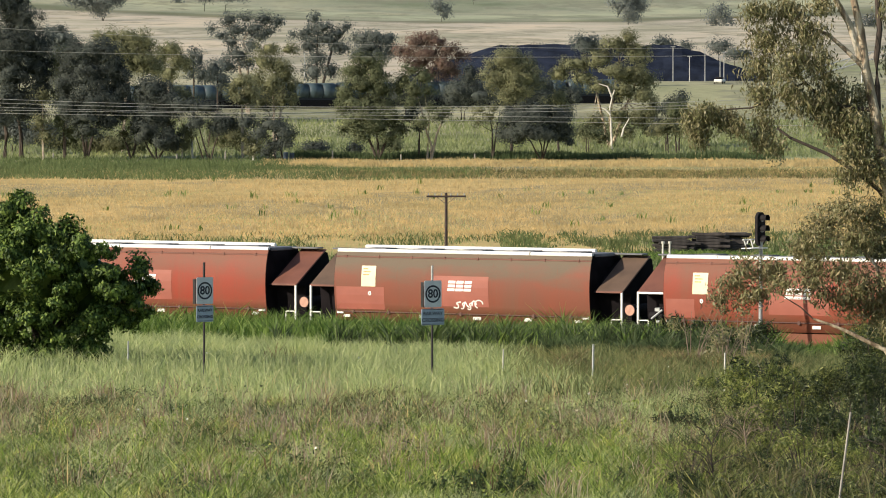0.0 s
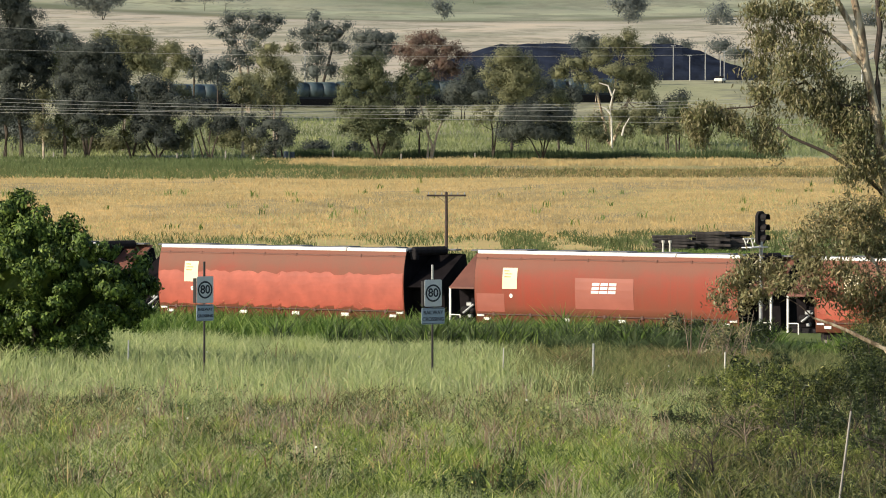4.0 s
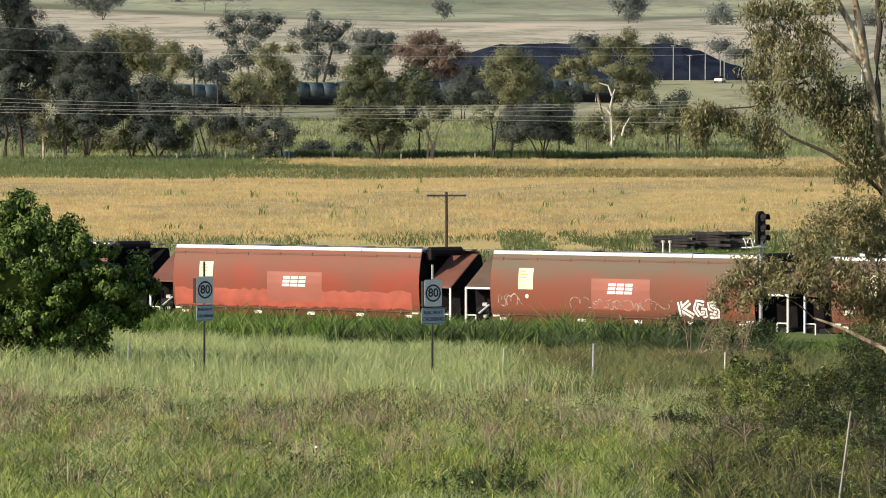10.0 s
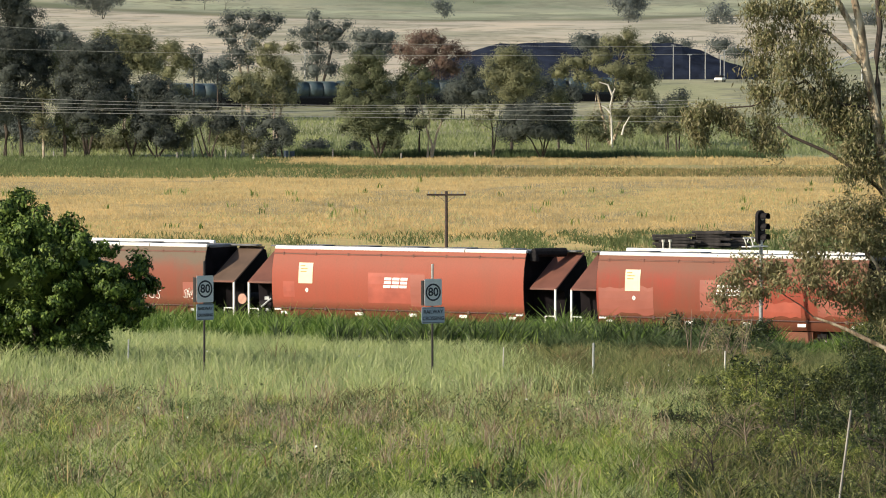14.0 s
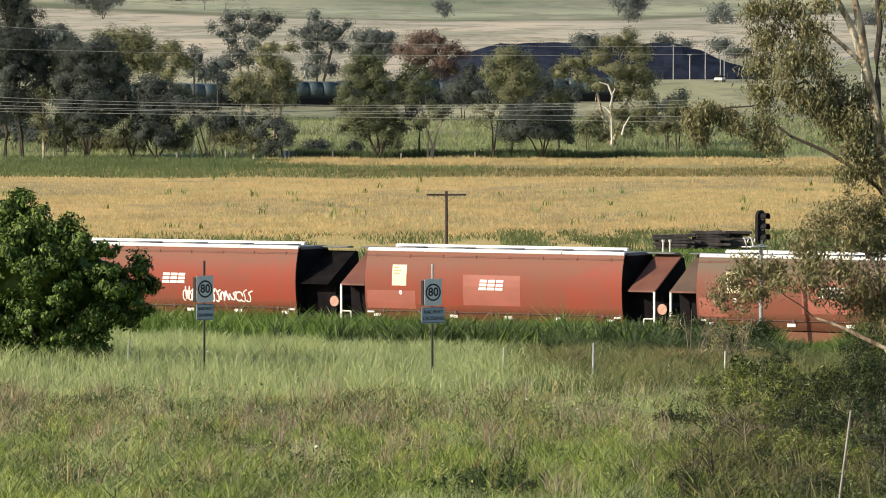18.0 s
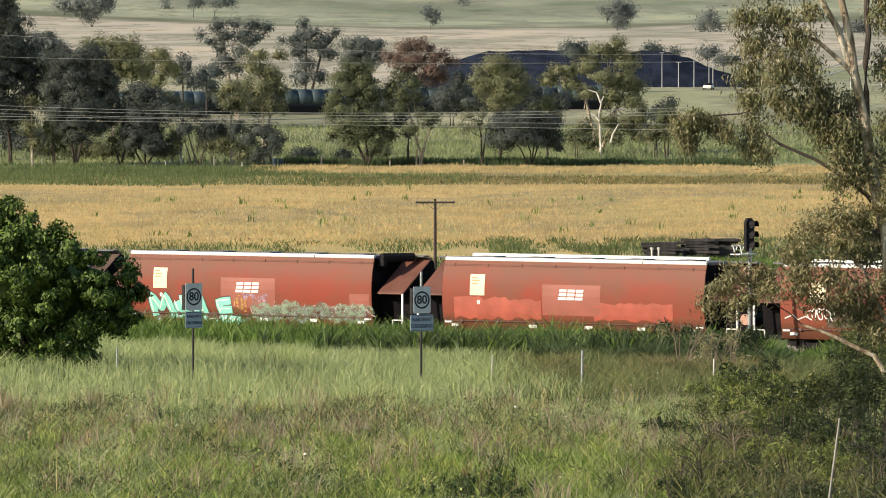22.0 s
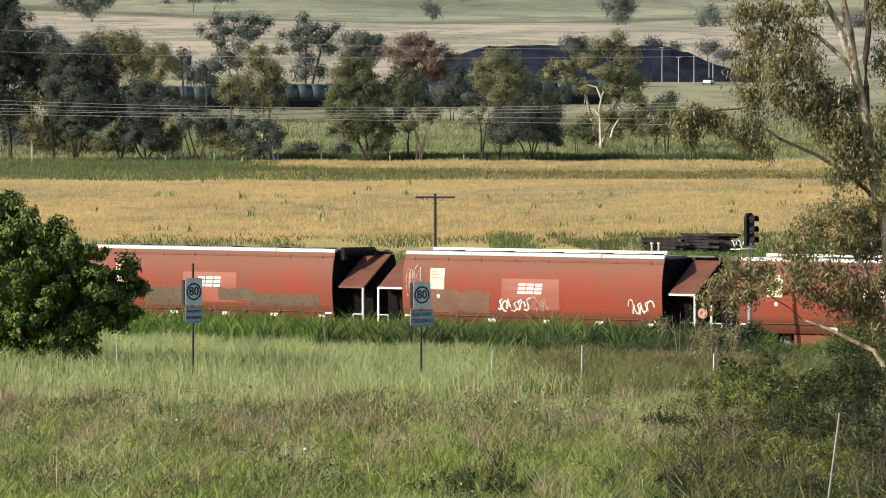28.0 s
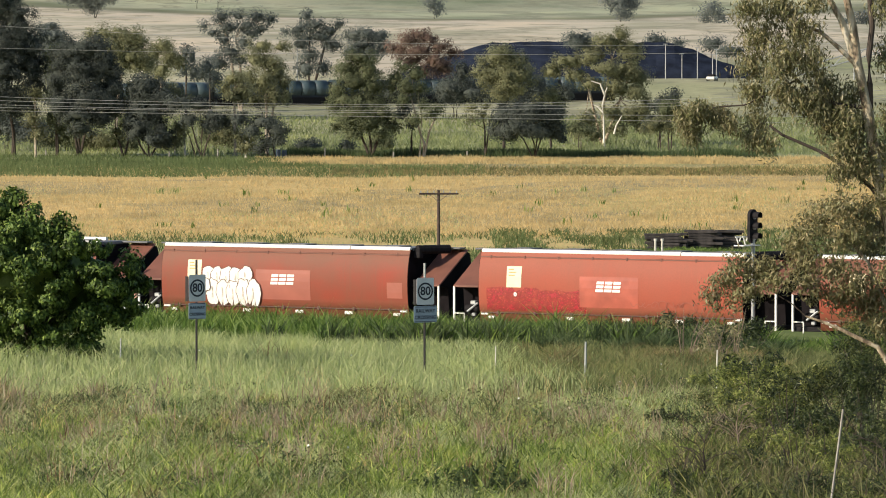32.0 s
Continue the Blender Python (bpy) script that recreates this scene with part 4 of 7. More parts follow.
    if n == 19:
        put("graffiti_tag", scribble(L + 0.2, L + 0.8, 1.7, 3.4, 81, 0.05, 3), M_TAG_GREY)
        put("repaint_patch", sheet(L + 1.4, L + 4.4, 1.2, 2.15, 0.007, 8, 0.1, 0.12, 5), M_BROWNED, "dull brown painted-over patch")
        put("graffiti_tag", scribble(L + 4.9, L + 6.3, 1.3, 1.95, 82, 0.075, 5), M_TAG)
        put("graffiti_tag", scribble(L + 5.9, L + 7.3, 1.3, 2.05, 84, 0.04, 5), M_TAG_GREY)
        put("graffiti_tag", scribble(L + 4.9, L + 7.0, 1.3, 1.9, 85, 0.025, 9), M_TAG_DARK)
        put("graffiti_tag", scribble(L + 11.4, L + 12.6, 1.3, 2.0, 83, 0.05, 5), M_TAG)
    if n == 20:
        for k, (a, b) in enumerate(((5.4, 6.8), (7.6, 8.4), (10.2, 12.0))):
            put("graffiti_tag", scribble(L + a, L + b, 1.35, 1.8, 91 + k, 0.03, 5), M_TAG_DARK)
    if n == 21:
        letters = [(L + 3.75, 2.08, 1.35, 0.42, 3)] + [(L + 2.55 + 0.50 * q, 2.46 - 0.03 * (q % 2), 0.36, 0.40, 0) for q in range(5)] + [(L + 2.80 + 0.55 * q, 1.72 - 0.04 * (q % 3), 0.38, 0.60, 1) for q in range(5)] + [(L + 2.35, 2.02, 0.30, 0.32, 2)]
        for q, (x, z, a, b, row) in enumerate(letters):
            put("graffiti_outline", blob(bmesh.new(), x, z, a + 0.035, b + 0.035, 0.012 + 0.005 * q, 18, q), M_TAG_DARK, "dark outline of a graffiti letter")
            put("graffiti_piece", blob(bmesh.new(), x, z, a, b, 0.0145 + 0.005 * q, 18, q), M_TAG, "fat rounded white graffiti letter")
            put("graffiti_fill", stroke(bmesh.new(), [(x - 0.05, z - b * 0.45), (x - 0.02, z), (x - 0.04, z + b * 0.4)], 0.05, 0.075), M_TAG_GREY)
        put("repaint_patch", sheet(L + 12.0, L + 12.8, 1.6, 2.3, 0.007), M_REPAINT_B)
    if n == 22:
        put("repaint_patch", sheet(L + 0.4, L + 5.4, 1.16, 2.15, 0.0065, 8, 0, 0.1, 5), M_SCARLET, "scarlet repainted patch")
        put("graffiti_tag", scribble(L + 7.6, L + 10.8, 1.4, 1.8, 95, 0.03, 7), M_REPAINT_B)


WAGONS = {}
for n in FLEET:
    kind, paint, panel, mark = FLEET[n]
    w = copy_thing(WAGON_A if kind == "A" else WAGON_B, Matrix.Identity(4))
    tagged(w, LOOKS.get(n, "dusty brown-red grain hopper wagon on the railway line" if paint == "brown" else "red grain hopper wagon with white roof rail"), "railway wagon", "wagons of the train")
    if paint != "red":
        for o in w.children_recursive:
            if o.data and o.data.materials[0] == PAINTS["red"]:
                o.material_slots[0].link = "OBJECT"
                o.material_slots[0].material = PAINTS[paint]
    if paint == "brown":
        for o in w.children_recursive:
            if o.name.startswith("end_hood"):
                o.material_slots[0].link = "OBJECT"
                o.material_slots[0].material = M_HOOD_DUSTY
    for o in list(w.children_recursive):
        if n in BARE and o.name.startswith(("end_hood", "hood_edge", "corner_post", "handrail")) and o.data.vertices[0].co.x * BARE[n] >= 0:
            bpy.data.objects.remove(o)
    for o in w.children_recursive:
        if o.name.startswith("hood_edge") and (n, 1 if o.data.vertices[0].co.x > 0 else -1) in WHITE_EDGED:
            o.material_slots[0].link = "OBJECT"
            o.material_slots[0].material = M_WHITE
            tagged(o, "white-painted hood edge")
    dress(n, w, paint, panel, mark)
    WAGONS[n] = w
for proto in (WAGON_A, WAGON_B):
    for o in (*proto.children_recursive, proto):
        bpy.data.objects.remove(o)


def train_at(t):
    """Metres that the train has gone to the left by t seconds: it gathers speed slowly."""
    return 5.435 + 10.5844 * t + 0.040263 * t * t - 0.00096025 * t ** 3 + 0.000011123 * t ** 4


def wagon_pose(n, t):
    x, y = on_track(n * PITCH - train_at(t) + 0.7 + HALF)
    return pose(x, y, RAIL, 0, 0, math.degrees(TRACK_TURN))


# ---- lineside things ----
def text_mesh(body, size, bold=0.0):
    cu = bpy.data.curves.new("letters", "FONT")
    cu.body, cu.size, cu.align_x, cu.align_y = body, size, "CENTER", "CENTER"
    cu.offset, cu.extrude = bold, 0.002
    tmp = new("letters", cu)
    me = bpy.data.meshes.new_from_object(tmp.evaluated_get(bpy.context.evaluated_depsgraph_get()))
    bpy.data.objects.remove(tmp)
    return me


def rounded(bm, w, h, r, y0, y1, cx=0.0, cz=0.0, n=5):
    """A plate with rounded corners, upright, facing -y."""
    pts = []
    for sx, sz, a0 in ((1, 1, 0), (-1, 1, 90), (-1, -1, 180), (1, -1, 270)):
        for k in range(n + 1):
            a = radians(a0 + 90 * k / n)
            pts.append((cx + sx * (w / 2 - r) + r * math.cos(a), cz + sz * (h / 2 - r) + r * math.sin(a)))
    f = [bm.verts.new((x, y0, z)) for x, z in pts]
    b = [bm.verts.new((x, y1, z)) for x, z in pts]
    bm.faces.new(f)
    bm.faces.new(list(reversed(b)))
    for k in range(len(pts)):
        q = (k + 1) % len(pts)
        bm.faces.new((f[k], b[k], b[q], f[q]))
    bmesh.ops.recalc_face_normals(bm, faces=bm.faces)
    return bm


def ring_plate(bm, r0, r1, y, cz, n=36):
    a = [bm.verts.new((r0 * math.cos(2 * math.pi * k / n), y, cz + r0 * math.sin(2 * math.pi * k / n))) for k in range(n)]
    b = [bm.verts.new((r1 * math.cos(2 * math.pi * k / n), y, cz + r1 * math.sin(2 * math.pi * k / n))) for k in range(n)]
    for k in range(n):
        q = (k + 1) % n
        bm.faces.new((a[k], b[k], b[q], a[q]))
    return bm


def speed_sign(x, y, top, turn, wide, lit_tip):
    root = empty("speed_sign", x, y, 0, turn)
    tagged(root, "speed limit sign with railway crossing plate on a dark post", "road sign", "signs before the railway crossing")
    z0 = ground_z(x, y)
    bm = bmesh.new()
    rod(bm, (0, 0.05, z0 - 0.2), (0, 0.05, top), 0.035, n=10)
    part("post", bm, M_POST, root)
    bm = bmesh.new()
    rod(bm, (0, 0.045, top - 0.44), (0, 0.045, top + 0.002), 0.037, n=10)
    # One sign's tip takes the dark post colour to stand for shade.
    part("post_tip", bm, M_GALV if lit_tip else M_POST, root)
    cz = top - 0.86
    plate = part("speed_plate", rounded(bmesh.new(), 0.61, 0.82, 0.05, 0.0, 0.012, 0, cz), M_SIGN, root, "white speed plate in shade")
    part("black_ring", ring_plate(bmesh.new(), 0.215, 0.268, -0.004, cz), M_INK, plate)
    me = text_mesh("80", 0.36, 0.008)
    me.materials.append(M_INK)
    d = new("number", me)
    d.parent = plate
    d.matrix_local = pose(0, -0.006, cz, 90, 0, 0)
    bm = bmesh.new()
    box(bm, -0.335, -0.31, 0.012, 0.16, cz - 0.40, cz + 0.36)
    part("back_bracket", bm, M_POST, root, "dark bracket behind the plate")
    cz2 = cz - 0.70
    lower = part("crossing_plate", rounded(bmesh.new(), wide, 0.50, 0.04, 0.0, 0.012, 0, cz2), M_SIGNBLUE, root, "grey-blue plate lettered railway crossing")
    bm = bmesh.new()
    for a, b, c, e in ((-wide / 2 + 0.02, wide / 2 - 0.02, 0.215, 0.23), (-wide / 2 + 0.02, wide / 2 - 0.02, -0.23, -0.215)):
        box(bm, a, b, -0.004, -0.001, cz2 + c, cz2 + e)
    part("border", bm, M_INK, lower)
    for word, dz in (("RAILWAY", 0.10), ("CROSSING", -0.10)):
        me = text_mesh(word, 0.155 * wide / 0.78, 0.003)
        me.materials.append(M_INK)
        d = new("lettering", me)
        d.parent = lower
        d.matrix_local = pose(0, -0.006, cz2 + dz, 90, 0, 0)
    return root


speed_sign(-7.26, 167.0, 6.22, 36.0, 0.62, False)
speed_sign(-0.30, 167.0, 6.12, 30.0, 0.80, True)


def signal():
    x, y = 13.42, 231.0
    root = empty("railway_signal", x, y, 0, 52.0)
    tagged(root, "three-lamp railway signal with black head on grey post", "railway signal")
    z0 = ground_z(x, y)
    bm = bmesh.new()
    rod(bm, (0, 0, z0 - 0.2), (0, 0, 4.9), 0.085, n=12)
    part("post", bm, M_GALV, root, "pale grey tubular post")
    head = part("signal_head", rounded(bmesh.new(), 0.58, 1.44, 0.28, -0.03, 0.10, 0.0, 5.42, 8), M_BLACKISH, root, "black rounded backing board")
    for k in range(3):
        cz = 5.86 - k * 0.44
        bm = bmesh.new()
        rod(bm, (0, -0.05, cz), (0, -0.09, cz), 0.145, n=18)
        part("lens", bm, M_LENS, head, "unlit grey lens")
        bm = bmesh.new()
        n = 14
        for q in range(n):
            a0, a1 = math.pi * (q / n) * 1.3 - 0.47, math.pi * ((q + 1) / n) * 1.3 - 0.47
            f = [bm.verts.new((0.17 * math.cos(a), yy, cz + 0.17 * math.sin(a))) for a, yy in ((a0, -0.04), (a1, -0.04), (a1, -0.36), (a0, -0.36))]
            bm.faces.new(f)
        part("hood", bm, M_BLACKISH, head)
    bm = bmesh.new()
    box(bm, -1.0, 0.25, -0.2, 0.3, 4.60, 4.64)
    for a in (-0.95, -0.45):
        rod(bm, (a, 0.25, 4.98), (a + 0.42, 0.25, 4.98), 0.03, n=6)
        rod(bm, (a + 0.08, 0.25, 4.98), (a + 0.24, 0.25, 4.62), 0.028, n=6)
        rod(bm, (a + 0.40, 0.25, 4.98), (a + 0.30, 0.25, 4.80), 0.025, n=6)
    part("service_platform", bm, M_WHITE, root, "white service platform frame")
    return root


signal()
x, y = -15.6, 248.6
ob = new("marker_post", mesh_of("marker_post", rod(bmesh.new(), (0, 0, -0.2), (0, 0, 4.2), 0.075, n=10), M_GALV))
ob.matrix_world = pose(x, y, ground_z(x, y))
tagged(ob, "plain steel lineside post behind the broad-leaved tree", "post")


def telegraph_pole():
    x, y = 0.18, 290.0
    root = empty("telegraph_pole", x, y, 0, 4.0)
    tagged(root, "old timber telegraph pole with one crossarm behind the train", "pole")
    part("pole", rod(bmesh.new(), (0, 0, -0.3), (0, 0, 5.66), 0.10, 0.075, 10), M_TIMBER, root)
    bm = bmesh.new()
    box(bm, -1.05, 1.05, -0.13, -0.05, 5.42, 5.52, 0.01)
    arm = part("crossarm", bm, M_TIMBER, root)
    for a in (-0.95, -0.6, -0.25, 0.25, 0.6, 0.95):
        bm = bmesh.new()
        rod(bm, (a, -0.09, 5.52), (a, -0.09, 5.64), 0.03, 0.02, 8)
        part("insulator", bm, M_GALV, arm)
    bm = bmesh.new()
    rod(bm, (-0.5, -0.09, 5.44), (0, -0.09, 5.05), 0.015, n=6)
    rod(bm, (0.5, -0.09, 5.44), (0, -0.09, 5.05), 0.015, n=6)
    part("brace", bm, M_STEEL, root)
    return root


telegraph_pole()

STAKES = ((-9.85, 171.0, 1.05, 0.03, 0), (1.84, 168.0, 1.05, 0.022, 1), (4.55, 166.0, 1.28, 0.042, 0), (8.70, 169.0, 1.05, 0.03, 1))
for x, y, h, r, pale in STAKES:
    z = ground_z(x, y)
    bm = bmesh.new()
    rod(bm, (0, 0, -0.2), (0.02, 0, h), r, r * 0.8, 8)
    ob = new("fence_stake", mesh_of("fence_stake", bm, M_PALEWOOD if pale else M_GALV))
    ob.matrix_world = pose(x, y, z)
    tagged(ob, "pale wooden stake standing in rough grass" if pale else "grey steel stake standing in rough grass", "stake", "fence stakes")
x, y = 6.49, 91.0
bm = bmesh.new()
rod(bm, (0, 0, -0.3), (0.30, 0, 2.05), 0.021, 0.018, 8)
ob = new("leaning_stake", mesh_of("leaning_stake", bm, M_POSTWOOD))
ob.matrix_world = pose(x, y, ground_z(x, y))
tagged(ob, "weathered pale stake leaning in the scrub", "stake")

# ---- overhead lines across the field: height at the left, middle and right ----
WIRES = ((10.65, 10.15, 11.0), (10.40, 10.0, 10.65), (10.15, 9.8, 10.5), (9.95, 9.6, 9.4), (9.75, 9.35, 8.95), (14.6, 13.5, 13.6), (13.3, 12.9, 13.2))
for k, (a, b, c) in enumerate(WIRES):
    bm = bmesh.new()
    pts = []
    for q in range(-12, 37):
        u = q / 24.0
        z = a * 2 * (u - 0.5) * (u - 1) - b * 4 * u * (u - 1) + c * 2 * u * (u - 0.5)
        pts.append((-26 + 52 * u, 300 + 2.0 * k, z))
    limb(bm, pts, [0.011 if k < 5 else 0.008] * len(pts), 5)
    ob = new("overhead_wire", mesh_of("overhead_wire", bm, M_WIRE))
    tagged(ob, "thin overhead power line sagging across the field", "wire", "overhead power lines")


# ---- foliage ----
def leaf_mesh(name, centres, length, width, droop, material, parent, seed, flat=0.0, out=None, soft=0.5):
    """Rhombic leaves at the centres; droop 1 hangs them straight down."""
    rng = np.random.default_rng(seed)
    n = len(centres)
    ln = length * rng.uniform(0.6, 1.35, n)[:, None]
    wd = width * rng.uniform(0.6, 1.35, n)[:, None]
    c = np.asarray(centres)
    d = rng.normal(size=(n, 3))
    d[:, 2] = d[:, 2] * (1 - flat) - droop * 2.5
    d /= np.linalg.norm(d, axis=1)[:, None]
    if out is None:
        s = np.cross(d, rng.normal(size=(n, 3)))
    else:
        face = out / np.linalg.norm(out, axis=1)[:, None] + rng.normal(size=(n, 3)) * soft
        face /= np.linalg.norm(face, axis=1)[:, None]
        d -= face * (d * face).sum(1)[:, None]
        d /= np.maximum(1e-6, np.linalg.norm(d, axis=1))[:, None]
        s = np.cross(face, d)
    s /= np.maximum(1e-6, np.linalg.norm(s, axis=1))[:, None]
    v = np.stack((c - d * ln / 2, c + s * wd / 2 - d * ln * 0.08, c + d * ln / 2, c - s * wd / 2 - d * ln * 0.08), axis=1).reshape(-1, 3)
    me = bpy.data.meshes.new(name)
    me.vertices.add(4 * n)
    me.vertices.foreach_set("co", v.ravel())
    me.loops.add(4 * n)
    me.loops.foreach_set("vertex_index", np.arange(4 * n))
    me.polygons.add(n)
    me.polygons.foreach_set("loop_start", np.arange(0, 4 * n, 4))
    me.update()
    me.validate()
    me.materials.append(material)
    ob = new(name, me)
    ob.parent = parent
    return ob


def cores(name, blobs, material, parent, seed, size=0.8):
    """The dense inner mass of leaves: a lumpy body inside each outer mass."""
    bm = bmesh.new()
    bmesh.ops.create_icosphere(bm, subdivisions=3, radius=1.0)
    ball = np.array([v.co[:] for v in bm.verts])
    tri = np.array([[v.index for v in f.verts] for f in bm.faces])
    bm.free()
    vs, fs = [], []
    for k, (x, y, z, rx, ry, rz) in enumerate(blobs):
        lump = np.array([1.0 + 0.32 * noise.noise((p[0] * 2.1 + seed + k * 3, p[1] * 2.1, p[2] * 2.1)) + 0.2 * noise.noise((p[0] * 5, p[1] * 5 + k, p[2] * 5)) for p in ball])
        vs.append(ball * lump[:, None] * np.array((rx, ry, rz)) * size + np.array((x, y, z)))
        fs.append(tri + k * len(ball))
    ob = raw(name, np.concatenate(vs).tolist(), np.concatenate(fs).tolist(), material, parent)
    ob.data.polygons.foreach_set("use_smooth", [True] * len(ob.data.polygons))
    return ob


def clump_points(blobs, clumps, per, spread, seed, shell_only=0.55):
    """Leaf places in many small clumps over the outer part of each blob (x, y, z, rx, ry, rz)."""
    rng = np.random.default_rng(seed)
    out, ways = [], []
    weight = np.array([b[3] * b[5] for b in blobs])
    counts = np.maximum(32, (clumps * weight / weight.sum()).astype(int))
    for (x, y, z, rx, ry, rz), c in zip(blobs, counts):
        d = rng.normal(size=(c, 3))
        d /= np.linalg.norm(d, axis=1)[:, None]
        r = rng.uniform(shell_only, 1.04, c)[:, None]
        centre = np.array((x, y, z)) + d * r * np.array((rx, ry, rz))
        sp = spread * rng.uniform(0.6, 1.4, c)
        for p, q, way in zip(centre, sp, d / np.array((rx, ry, rz))):
            jig = rng.normal(size=(per, 3))
            out.append(p + jig * q * np.array((1, 1, 0.8)))
            ways.append(way / np.linalg.norm(way) + jig * 0.35 + np.array((0, 0, 0.15)))
    return np.concatenate(out), np.concatenate(ways)


def foliage(blobs, tuft, leaf, cover, seed, squash=0.8, tufts=6.0, own=0.9):
    """Leaf places in ragged overlapping sprays that fill each mass, thinner towards its rim, with hollows between them."""
    rng = np.random.default_rng(seed)
    out, ways = [], []
    for x, y, z, rx, ry, rz in blobs:
        n = int(cover * rx * rz / leaf ** 2) + 12
        m = max(6, int(tufts * rx * rz / tuft ** 2))
        d = rng.normal(size=(m, 3))
        d /= np.linalg.norm(d, axis=1)[:, None]
        far = rng.uniform(0.3, 1.0, m) ** 0.7
        centre = d * far[:, None] * np.array((rx, ry, rz)) * 0.96
        size = tuft * rng.uniform(0.45, 1.15, m)
        which = rng.choice(m, n, p=size ** 2 / (size ** 2).sum())
        e = rng.normal(size=(n, 3))
        e *= (rng.uniform(0.0, 1.0, n) ** 0.55 * 1.05 / np.linalg.norm(e, axis=1))[:, None]
        out.append(np.array((x, y, z)) + centre[which] + e * size[which][:, None] * np.array((1, 1, squash)))
        ways.append(d[which] * far[which][:, None] * 0.95 + e * own + np.array((0, 0, 0.25)))
    return np.concatenate(out), np.concatenate(ways)


TREE_WORDS = {"dark": "dark green paddock tree with ragged crown", "olive": "olive green gum tree with ragged crown", "mid": "green gum tree beside the field",
              "grey": "haze-tinted grey-green gum tree behind the field", "rust": "rusty red-brown tree with thin crown", "hill": "lone haze-tinted grey-green tree on the hillside pasture"}


def tree(x, y, tone, stems, masses, bark=None, dense=1.0, bare=(), foot=None):
    """A paddock tree: stems as bent lines (across, height), a limb to each mass of leaves (across, height, half width, half height), a ragged crown with gaps."""
    seed = int(abs(x) * 10 + y)
    rnd = random.Random(seed)
    z0 = ground_z(x, y)
    lift = 0.0 if foot is None else foot - z0
    root = empty("tree", x, y, z0)
    tagged(root, TREE_WORDS[tone], "tree", "trees on the hillside" if tone == "hill" else "trees behind the field")
    half = max(abs(m[0]) + m[2] for m in masses)
    blobs = [(dx, rnd.uniform(-0.4, 0.2) * rx - 0.55 * half * math.sqrt(max(0.0, 1 - (dx / half) ** 2)), dz + lift, rx * 1.28, rx * 1.1, rz * 1.28) for dx, dz, rx, rz in masses]
    tall = max(b[2] for b in blobs)
    if isinstance(stems, int):
        low = max(min(b[2] - b[5] for b in blobs) * 0.9, tall * 0.14)
        stems = [((0.3 * (q - (stems - 1) / 2), -0.3), (0.1 * tall * (q - (stems - 1) / 2), low)) for q in range(stems)]
    bm = bmesh.new()
    r0 = (0.07 + 0.013 * tall) / (1 + 0.15 * len(stems))
    for q, line in enumerate(stems):
        w = r0 * (1.25 if line[0][1] < 0 else 0.6)
        limb(bm, [(a, rnd.uniform(-0.1, 0.1), h) for a, h in line], [w * (1 - 0.55 * k / (len(line) - 1)) for k in range(len(line))], 7)
    tips = [line[-1] for line in stems] + [line[-2] for line in stems if len(line) > 2]
    for bl in blobs:
        a, h = min(tips, key=lambda p: (p[0] - bl[0]) ** 2 + (p[1] - bl[2]) ** 2 + (40 if p[1] > bl[2] + bl[5] else 0))
        mid = (a * 0.5 + bl[0] * 0.5 + rnd.uniform(-0.3, 0.3), bl[1] * 0.5, h * 0.55 + bl[2] * 0.45)
        limb(bm, [(a, 0, h), mid, (bl[0], bl[1], bl[2] + bl[5] * 0.4)], [r0 * 0.42, r0 * 0.28, r0 * 0.1], 5)
    part("trunk", bm, bark or M_BARK_DARK, root)
    far = y / 740.0
    leaf = 0.20 * far
    if y < 1500:
        cores("inner_crown", blobs, TREE_LEAF[tone], root, seed, 0.30 + 0.14 * dense)
    pts, ways = foliage(blobs, 1.1 * far, leaf, (20.0 if y < 850 else 16.0) * dense, seed, 0.85, 8.0, 0.55)
    leaf_mesh("crown", pts, leaf * 1.4, leaf * 0.85, 0.4, TREE_LEAF[tone], root, seed, 0.0, ways, 0.16)
    for line in bare:
        bm = limb(bmesh.new(), [(a, -0.7 * half - 1.2, h) for a, h in line], [0.16 - 0.10 * k / (len(line) - 1) for k in range(len(line))], 7)
        part("bare_limb", bm, M_BARK_WHITE, root, "pale bare limb")
    return root


tree(-58.2, 742, "dark", (((1.1, -0.3), (1.1, 3.1), (0.6, 6.1)), ((-1.2, -0.3), (-0.9, 3.4), (-1.4, 5.7)),), ((-0.9, 21.4, 3.4, 2.3), (1.4, 18.8, 2.5, 2.3), (2.9, 15.3, 2.8, 2.6), (-0.5, 15.3, 3.4, 3.2), (-0.2, 11.5, 3.8, 2.9), (3.5, 12.2, 2.1, 2.6), (4, 9.3, 1.8, 1.8), (0.2, 8, 3.4, 2), (2.9, 6.5, 2.5, 1.3), (-1.7, 5.7, 1.7, 1.5), (0.6, 23.3, 2.3, 1.5),))
tree(-53.8, 738, "olive", (((0, -0.3), (-0.1, 3.9), (-0.1, 7.4)),), ((-0.1, 8.5, 0.9, 1), (-0.5, 5.1, 1.1, 0.8), (0.5, 3.2, 1.1, 0.9),), bark=M_BARK_PALE, dense=0.8)
tree(-55.0, 802, "grey", (((0, -0.3), (0, 11.3)),), ((-0.8, 15.6, 1.8, 1.5), (0.6, 13.8, 1.7, 1.7), (-1.5, 13.9, 1, 1.2),), dense=0.9)
